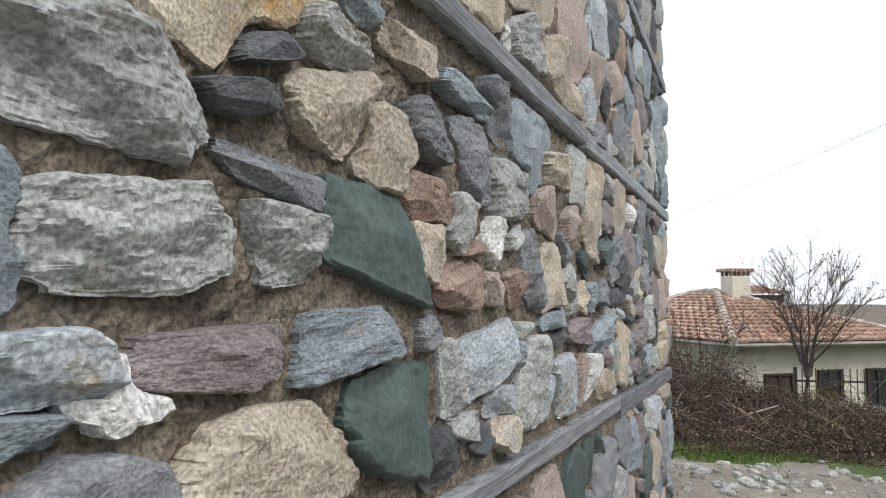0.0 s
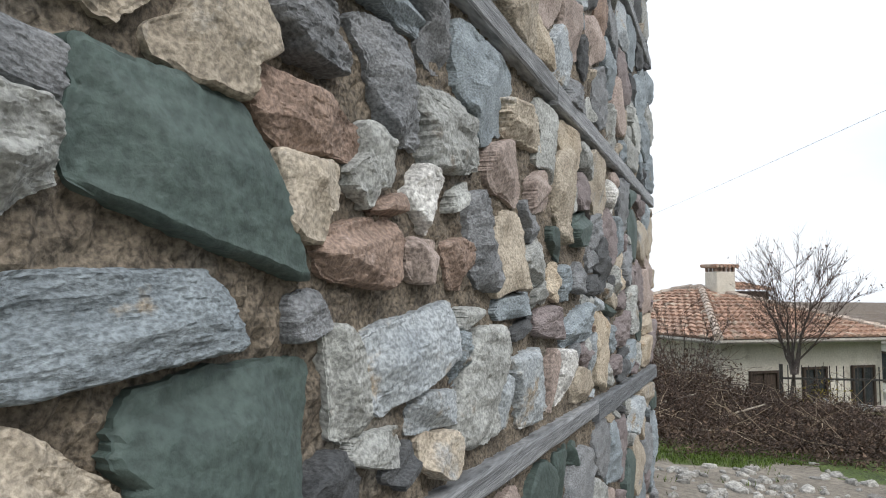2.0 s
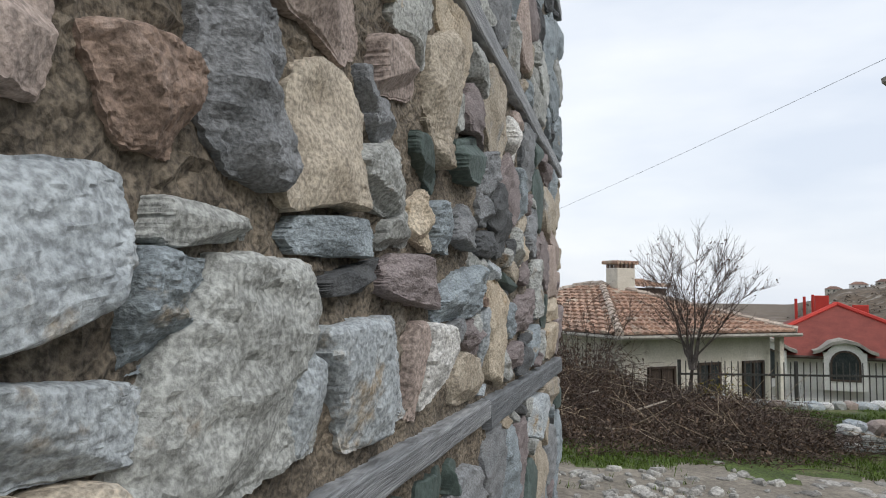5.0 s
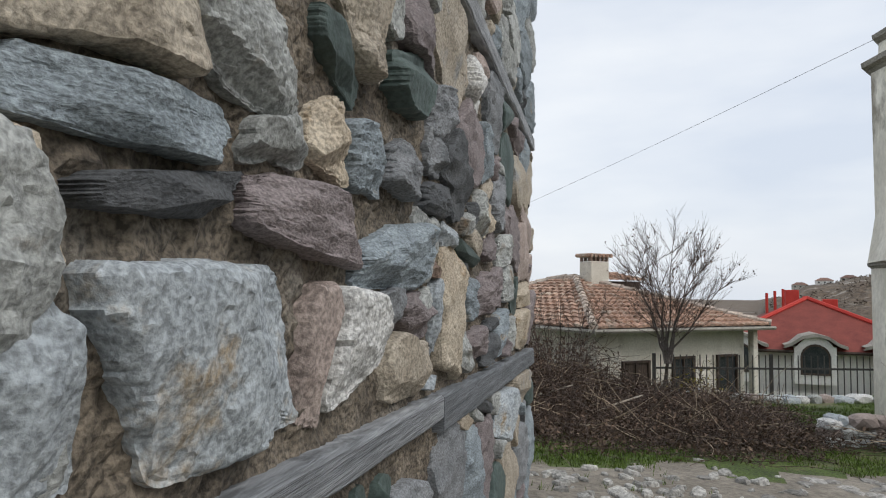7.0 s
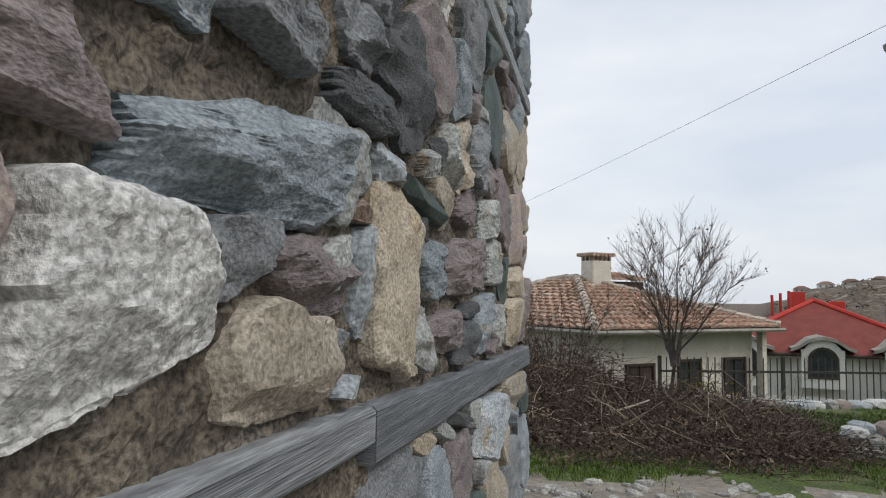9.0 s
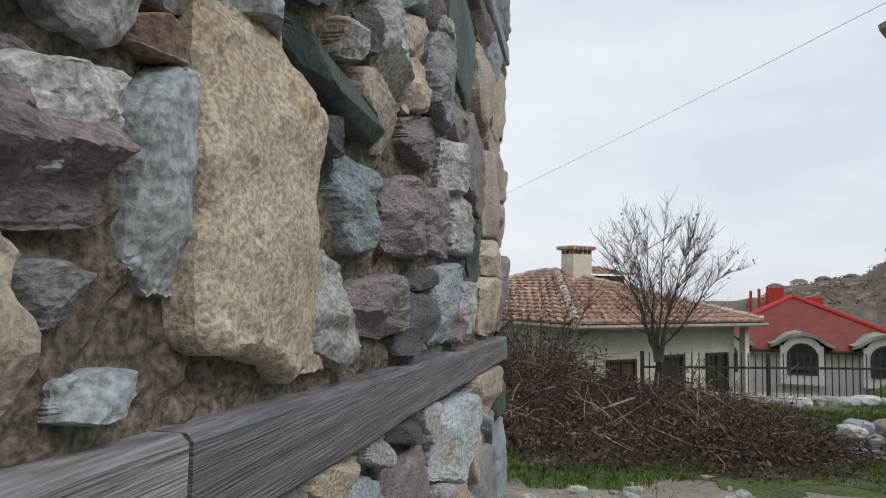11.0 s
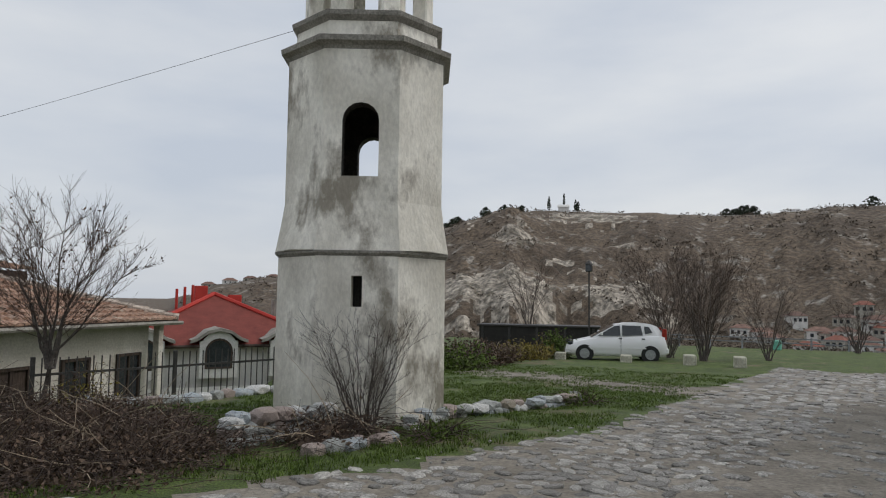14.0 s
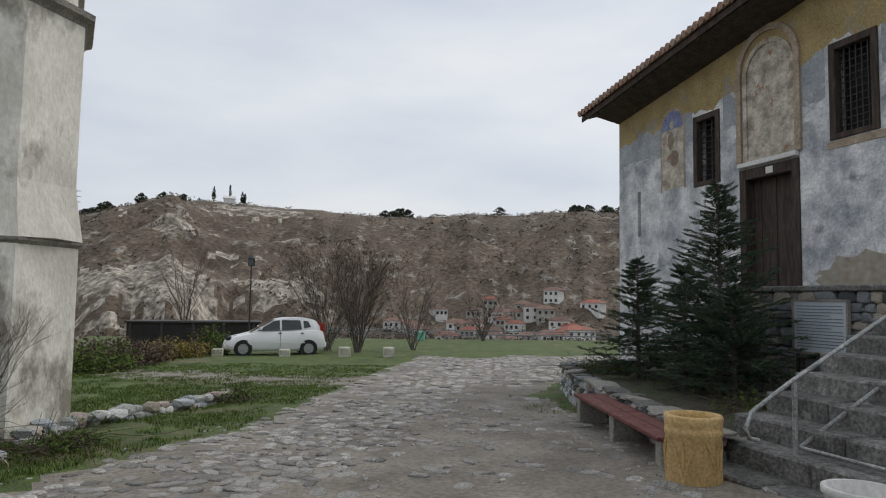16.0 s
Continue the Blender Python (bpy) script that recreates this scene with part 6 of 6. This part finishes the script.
        part("wing_mirror", box(0.52, s * 0.8, 1.0, 0.62, s * 0.95, 1.11, None, 0.02), CAR_WHITE, top)
        part("headlight", box(1.62, s * 0.4, 0.6, 1.84, s * 0.72, 0.74, None, 0.03), GLASS, top)
        part("tail_light", box(-1.87, s * 0.56, 0.85, -1.7, s * 0.72, 1.28, None, 0.03), LAMP_RED, top)
        for x in (1.2, -1.25):
            wheel = empty("wheel")
            wheel.parent = top
            wheel.matrix_local = pose(x, s * 0.74, 0.29, 90, 0, 0)
            bm = bmesh.new()
            bmesh.ops.create_cone(bm, cap_ends=True, segments=28, radius1=0.29, radius2=0.29, depth=0.2)
            part("tyre", bm, RUBBER, wheel)
            bm = bmesh.new()
            bmesh.ops.create_cone(bm, cap_ends=True, segments=24, radius1=0.19, radius2=0.19, depth=0.22)
            part("rim", bm, RIM, wheel)
            bm = bmesh.new()
            bmesh.ops.create_cone(bm, cap_ends=True, segments=24, radius1=0.34, radius2=0.34, depth=0.19)
            part("wheel_arch", bm, RUBBER, wheel)
    def pane(name, xa, za, wa, xb, zbb, wb):
        bm = bmesh.new()
        bm.faces.new([bm.verts.new(p) for p in ((xa, wa, za), (xb, wb, zbb), (xb, -wb, zbb), (xa, -wa, za))])
        part(name, bm, GLASS, top)
    pane("windscreen", 0.95, 0.9, 0.64, 0.06, 1.385, 0.52)
    pane("rear_window", -1.81, 1.06, 0.58, -1.56, 1.345, 0.48)
    part("front_bumper", box(1.7, -0.72, 0.26, 1.95, 0.72, 0.46, None, 0.05), CAR_WHITE, top)
    part("rear_bumper", box(-1.95, -0.74, 0.3, -1.7, 0.74, 0.55, None, 0.05), CAR_WHITE, top)
    return top


parked_car()

# ---- meadow furniture ----
BOLLARD = material("pale_concrete_block", (0.4, 0.38, 0.3), (0.58, 0.56, 0.47), 4, bump=0.4, bump_scale=30)
for x, y in ((26.4, 13.1), (26.4, 10.55), (26.6, 8.35), (26.9, 6.75)):
    z = gz(x, y)
    ob = part("concrete_block", box(-0.25, -0.2, -0.1, 0.25, 0.2, 0.36 if y < 8.5 else 0.27, None, 0.03), BOLLARD, None)
    ob.matrix_world = pose(x, y, z, 0, 0, random.uniform(-8, 8) + 15)
    tagged(ob, "low pale concrete block edging the parking grass", "bollard", "parking blocks")


def dark_wall():
    top = empty("dark_shed", pose(33.5, 20.6, gz(33.5, 19) - 0.2, 0, 0, -72), "long low black tarred shed wall at the meadow edge", "shed")
    part("wall", box(0, 0, -0.5, 6.2, 1.5, 1.35), SHADE_AND_SHED, top)
    part("roof_edge", box(-0.1, -0.1, 1.35, 6.3, 1.6, 1.45, None, 0.02), IRON, top)
    for i in range(5):
        part("post", box(0.1 + i * 1.45, -0.05, -0.5, 0.22 + i * 1.45, -0.002, 1.34), IRON, top)
    return top


dark_wall()


def street_lamp():
    top = empty("street_lamp", pose(33.2, 14.4, gz(33.2, 14.4)), "dark iron street lamp with a lantern head", "lamp post")
    part("pole", tube([(0, 0, -0.1), (0, 0, 0.8), (0, 0, 3.9)], [0.07, 0.045, 0.035], 8), IRON, top)
    part("lantern", box(-0.14, -0.14, 3.9, 0.14, 0.14, 4.25, None, 0.03), GLASS, top)
    part("cap", tube([(0, 0, 4.25), (0, 0, 4.32), (0, 0, 4.45)], [0.22, 0.16, 0.02], 8), IRON, top)
    return top


street_lamp()


def meadow_rail():
    top = empty("meadow_railing", pose(50, -12, gz(50, 5), 0, 0, 90), "low dark railing along the meadow edge", "railing")
    for z in (0.35, 0.62):
        part("rail", box(0, -0.03, z, 34, 0.03, z + 0.07), GREY_WOOD, top)
    for i in range(18):
        part("post", box(i * 2 - 0.05, 0.031, -0.3, i * 2 + 0.05, 0.13, 0.75), GREY_WOOD, top)
    return top


meadow_rail()
GREEN_BIN = material("turquoise_plastic", (0.12, 0.4, 0.3), (0.2, 0.52, 0.4), 3, bump=0, rough=0.5)
ob = part("wheelie_bin", box(-0.25, -0.25, 0, 0.25, 0.25, 0.6, None, 0.05), GREEN_BIN, None)
ob.matrix_world = pose(48.5, 7.8, gz(48.5, 7.8))
tagged(ob, "turquoise litter bin at the meadow edge", "bin")


# ---- village and hilltop ----
def village_house(b, r, w, d, h, turn, roof_mat, label, storeys=1):
    x, y = 2 + r * math.sin(radians(b)), 3 + r * math.cos(radians(b))
    z = gz(x, y)
    top = empty("village_house", pose(x, y, z, 0, 0, -b + turn), label, "house", "houses of the valley village")
    part("wall", box(-w / 2, -d / 2, -3, w / 2, d / 2, h), random.choice((WHITE_WALL, WHITE_WALL, DIRTY_WALL)), top)
    bm = bmesh.new()
    o = 0.5
    e = [(-w / 2 - o, -d / 2 - o, h), (w / 2 + o, -d / 2 - o, h), (w / 2 + o, d / 2 + o, h), (-w / 2 - o, d / 2 + o, h)]
    q = [(-w / 5, 0, h + d * 0.24), (w / 5, 0, h + d * 0.24)]
    for f in ((e[0], e[1], q[1], q[0]), (e[1], e[2], q[1]), (e[2], e[3], q[0], q[1]), (e[3], e[0], q[0]), (e[3], e[2], e[1], e[0])):
        bm.faces.new([bm.verts.new(p) for p in f])
    part("roof", bm, roof_mat, top)
    for s in range(storeys):
        for k in range(3):
            xx = -w / 2 + w * (k + 0.5) / 3
            part("window", box(xx - 0.5, -d / 2 - 0.06, h - 2.0 - 2.8 * s, xx + 0.5, -d / 2 - 0.01, h - 0.8 - 2.8 * s), GLASS, top)
    return top


ROOF_OLD = material("old_red_tile_far", (0.12, 0.068, 0.052), (0.22, 0.13, 0.1), 0.5, bump=0.2, bump_scale=4, vary=0.25)
ROOF_RED = material("bright_red_tile_far", (0.2, 0.068, 0.045), (0.33, 0.13, 0.09), 0.5, bump=0.2, bump_scale=4, vary=0.2)
for i in range(30):
    k = random.random()
    b = 82 + 17 * k ** 0.7 + random.gauss(0, 0.3)
    village_house(b, random.uniform(243, 284), random.uniform(5, 9), random.uniform(5, 7), random.uniform(2.5, 4.5), random.uniform(-35, 35), ROOF_RED if random.random() < 0.35 else ROOF_OLD, "plain village house with a red tiled roof", random.choice((1, 2)))
for b, r, w, h in ((93.5, 272, 9, 4.5), (92.6, 276, 7, 4.5), (94.4, 268, 7, 4), (87.0, 258, 8, 4.5), (90.8, 272, 6, 4.5)):
    village_house(b, r, w, 6, h, 8, ROOF_OLD, "tall white village house with a red roof", 2)
for b, r in ((40.6, 560), (42.2, 575), (44.0, 560), (39.0, 600)):
    village_house(b, r, 11, 9, 5, 5, ROOF_OLD, "pale hillside house with a red roof", 2)


def chapel():
    b, r = 68.1, 393
    x, y = 2 + r * math.sin(radians(b)), 3 + r * math.cos(radians(b))
    z = gz(x, y)
    top = empty("hilltop_chapel", pose(x, y, z, 0, 0, -b), "tiny white chapel on the hilltop", "chapel")
    part("wall", box(-3, -2, -3, 3, 2, 2.6), WHITE_WALL, top)
    bm = bmesh.new()
    for f in (((-3.4, -2.4, 2.6), (3.4, -2.4, 2.6), (3.4, 0, 4.2), (-3.4, 0, 4.2)), ((3.4, 2.4, 2.6), (-3.4, 2.4, 2.6), (-3.4, 0, 4.2), (3.4, 0, 4.2)), ((-3.4, -2.4, 2.6), (-3.4, 0, 4.2), (-3.4, 2.4, 2.6)), ((3.4, -2.4, 2.6), (3.4, 2.4, 2.6), (3.4, 0, 4.2))):
        bm.faces.new([bm.verts.new(p) for p in f])
    part("roof", bm, WHITE_WALL, top)


chapel()
FAR_GREEN = material("far_evergreen", (0.014, 0.022, 0.012), (0.035, 0.05, 0.026), 0.5, bump=0, vary=0.3, island=True)
FAR_BROWN = material("far_bare_scrub", (0.075, 0.058, 0.042), (0.14, 0.112, 0.085), 0.5, bump=0, vary=0.35, island=True)


def far_tree(b, r, height, width, name, label, mat):
    """A distant tree: trunk and a ragged crown of many small clumps."""
    x, y = 2 + r * math.sin(radians(b)), 3 + r * math.cos(radians(b))
    top = empty(name, pose(x, y, gz(x, y) - 0.3), label, "tree", "trees on the skyline")
    part("trunk", tube([(0, 0, 0), (0, 0, height * 0.5)], [0.2, 0.1], 5), BARK, top)
    v, f = [], []
    for _ in range(130):
        k = random.random()
        a = random.uniform(0, math.tau)
        rr = width * 0.5 * math.sin(math.pi * min(1, 0.15 + 0.85 * k)) ** 0.7 * math.sqrt(random.random())
        leaf_quad(v, f, (rr * math.cos(a), rr * math.sin(a), height * (0.12 + 0.88 * k)), 0.9 if width > 4 else 0.6)
    pieces("crown", v, f, mat, top)


for b, h, w in ((66.9, 9, 2.2), (68.15, 11, 1.4), (69.1, 7, 2.0), (69.3, 6, 2.0)):
    far_tree(b, 400, h, w, "cypress", "dark slim cypress on the hilltop", FAR_GREEN)
for i in range(26):
    b = random.choice((random.uniform(57, 65), random.uniform(57, 65), random.uniform(80.5, 83), random.uniform(90, 101), random.uniform(95, 103)))
    far_tree(b, random.uniform(392, 408), random.uniform(3.5, 6.5), random.uniform(6, 9), "pine_tree", "dark rounded pine on the skyline", FAR_GREEN)


def hill_scrub():
    """Uncounted scrub on the hillside, one object."""
    v, f = [], []
    for _ in range(5200):
        b, r = random.uniform(36, 122), random.uniform(190, 405)
        if b < 52:
            r += 130
        x, y = 2 + r * math.sin(radians(b)), 3 + r * math.cos(radians(b))
        if fbm(x * 0.02, y * 0.02, 4.4) < -0.12 and r > 250:
            continue
        z = gz(x, y)
        s = random.uniform(0.5, 1.4) * (1.5 if r < 245 else 1.0)
        for _ in range(7):
            leaf_quad(v, f, (x + random.gauss(0, s * 0.7), y + random.gauss(0, s * 0.7), z + random.uniform(0.1, 1.3) * s), s * 0.55)
    for _ in range(420):
        b, r = random.uniform(72, 101), random.uniform(200, 262)
        x, y = 2 + r * math.sin(radians(b)), 3 + r * math.cos(radians(b))
        z, s = gz(x, y), random.uniform(0.8, 2.2)
        for _ in range(16):
            leaf_quad(v, f, (x + random.gauss(0, s * 0.45), y + random.gauss(0, s * 0.45), z + random.uniform(0.1, 2.2) * s), 0.5)
    ob = pieces("hillside_scrub", v, f, FAR_BROWN)
    tagged(ob, "bare brown scrub over the rocky hillside", "scrub", kind="stuff")


hill_scrub()


def pylon():
    b, r = 57.0, 420
    x, y = 2 + r * math.sin(radians(b)), 3 + r * math.cos(radians(b))
    top = empty("power_pylon", pose(x, y, gz(x, y) - 1, 0, 0, -b), "grey lattice power pylon on the ridge", "pylon")
    for sx in (-1, 1):
        for sy in (-1, 1):
            part("leg", tube([(2 * sx, 2 * sy, 0), (0.6 * sx, 0.6 * sy, 18)], 0.16, 4), CONCRETE, top)
    for z in (11, 14, 17):
        part("arm", box(-3, -0.15, z, 3, 0.15, z + 0.35), CONCRETE, top)
    for i in range(6):
        k, s = i / 6, 2 - 1.4 * i / 6
        part("brace", tube([(-s, -s, 18 * k), (s * 0.85, -s * 0.85, 18 * (k + 0.16))], 0.1, 3), CONCRETE, top)


pylon()
a, b = Vector((4.5, 42.0, 3.0)), Vector((8.6, 9.6, 5.15))
pts = [a.lerp(b, k / 12) - Vector((0, 0, 0.25 * 4 * (k / 12) * (1 - k / 12))) for k in range(13)]
ob = part("overhead_cable", tube(pts, 0.0035, 5), IRON, None)
tagged(ob, "thin overhead cable running to the bell tower", "cable")


# ---- cobbles, rubble, grass: the smallest pieces last ----
COB = []
for i in range(12):
    n = random.choice((6, 7, 8))
    vs, fs = [], []
    rad = [random.uniform(0.75, 1.1) for _ in range(n)]
    for r, z in ((1.0, -0.5), (1.0, 0.45), (0.8, 0.9)):
        vs += [(0.5 * r * rad[k] * math.cos(k * math.tau / n), 0.5 * r * rad[k] * math.sin(k * math.tau / n), z + random.uniform(-0.12, 0.12)) for k in range(n)]
    vs.append((0, 0, 1.0))
    for j in range(2):
        for k in range(n):
            fs.append((j * n + k, j * n + (k + 1) % n, (j + 1) * n + (k + 1) % n, (j + 1) * n + k))
    for k in range(n):
        fs.append((2 * n + k, 2 * n + (k + 1) % n, 3 * n))
    me = bpy.data.meshes.new("cobble")
    me.from_pydata(vs, [], fs)
    me.materials.append(COBBLE)
    COB.append((me, vs, fs))


def cobbled_way():
    road = empty("road", pose(0, 0, 0), "worn cobbled way of flat grey stones in dirt", "road", kind="structure")
    rv, rf, made = [], [], 0
    y = -3.0
    row = 0
    while y < 9:
        x = 2.5 + (row % 2) * 0.07
        step = 0.2
        while x < 29:
            s = 0.19 if x < 13 else 0.3
            px, py = x + random.gauss(0, 0.03), y + random.gauss(0, 0.03)
            x += s * random.uniform(0.85, 1.2)
            inside = in_road(px, py)
            if inside < 0.0 or (px < 5.0 and py > 5.2 and random.random() < 0.72) or (inside < 0.7 and random.random() < 0.35) or random.random() < 0.2 or (py < 4.6 - 0.14 * (px - 6) + 0.5 * fbm(px * 0.7, py * 0.7) and px < 16 and random.random() < 0.8) or (x > 13 and row % 2 == 0):
                continue
            m = pose(px, py, gz(px, py) - 0.005, random.gauss(0, 3), random.gauss(0, 3), random.uniform(0, 360)) @ Matrix.Diagonal((s * random.uniform(0.7, 1.45), s * random.uniform(0.6, 1.1), random.uniform(0.012, 0.026), 1))
            me, vs, fs = random.choice(COB)
            if made < 300 and 5.0 < px < 8.0 and 3.0 < py < 6.2:
                ob = new("cobble", me)
                ob.parent = road
                ob.matrix_local = m
                made += 1
            else:
                n = len(rv)
                rv += [tuple(m @ Vector(p)) for p in vs]
                rf += [tuple(n + k for k in f) for f in fs]
        y += 0.14
        row += 1
    ob = pieces("cobbles", rv, rf, COBBLE_FAR, road)
    ob["kind"] = "stuff"
    # loose rubble at the wall's foot and along the verge
    gv, gf = [], []
    for _ in range(900):
        if random.random() < 0.12:
            px, py = random.gauss(3.1, 0.6), random.gauss(6.9, 0.35)
            s = random.uniform(0.03, 0.13)
        else:
            px, py = random.uniform(3, 16), random.uniform(-1, 7)
            s = random.uniform(0.015, 0.05)
            if in_road(px, py) < -0.3:
                continue
        me, vs, fs = random.choice(COB)
        m = pose(px, py, gz(px, py), random.gauss(0, 12), random.gauss(0, 12), random.uniform(0, 360)) @ Matrix.Diagonal((s * 1.4, s, s * 0.35, 1))
        n = len(gv)
        gv += [tuple(m @ Vector(p)) for p in vs]
        gf += [tuple(n + k for k in f) for f in fs]
    ob = pieces("loose_rubble", gv, gf, RUBBLE)
    tagged(ob, "loose pale rubble and chips on the ground", "rubble", kind="stuff")


RUBBLE = material("pale_rubble", (0.22, 0.215, 0.2), (0.44, 0.43, 0.4), 9, bump=0.6, bump_scale=40, vary=0.3, island=True)
cobbled_way()


def grass():
    v, f = [], []
    def tuft(px, py, k, h):
        z = gz(px, py) - 0.01
        for _ in range(k):
            a = random.uniform(0, math.tau)
            x, y = px + random.gauss(0, 0.03), py + random.gauss(0, 0.03)
            hh = h * random.uniform(0.5, 1.3)
            w = 0.006
            n = len(v)
            v.extend([(x - w * math.sin(a), y + w * math.cos(a), z), (x + w * math.sin(a), y - w * math.cos(a), z), (x + hh * 0.6 * math.cos(a), y + hh * 0.6 * math.sin(a), z + hh)])
            f.append((n, n + 1, n + 2))
    made = 0
    while made < 26000:
        px, py = random.uniform(1, 22), random.uniform(4.5, 13.5)
        if (in_road(px, py) > -0.05 and not (px < 5.2 and py > 5.4 and random.random() < 0.01)) or (px < 5.0 and py < 7.75 + 0.5 * fbm(px, py) and random.random() < 0.985) or random.random() < (px - 6) / 22 or fbm(px * 0.8, py * 0.8, 3.3) < -0.3:
            continue
        tuft(px, py, 5, 0.06 if px < 9 else 0.055)
        made += 1
    for _ in range(260):
        p = ch(random.uniform(2.6, 8.8), random.uniform(-4.0, -1.6))
        n = len(v)
        z = -0.04
        for _ in range(5):
            a = random.uniform(0, math.tau)
            x, y = p.x + random.gauss(0, 0.05), p.y + random.gauss(0, 0.05)
            n = len(v)
            v.extend([(x - 0.008, y, z), (x + 0.008, y, z), (x + 0.06 * math.cos(a), y + 0.06 * math.sin(a), z + 0.1)])
            f.append((n, n + 1, n + 2))
    for _ in range(1500):
        px, py = random.uniform(8, 14), random.uniform(-0.5, 2.6)
        if -0.2 < in_road(px, py) < 0.9 and fbm(px, py, 8) > 0.0:
            tuft(px, py, 4, 0.05)
    ob = pieces("grass", v, f, GREEN_LEAF)
    tagged(ob, "short green grass blades on the banks", "grass", kind="stuff")


grass()
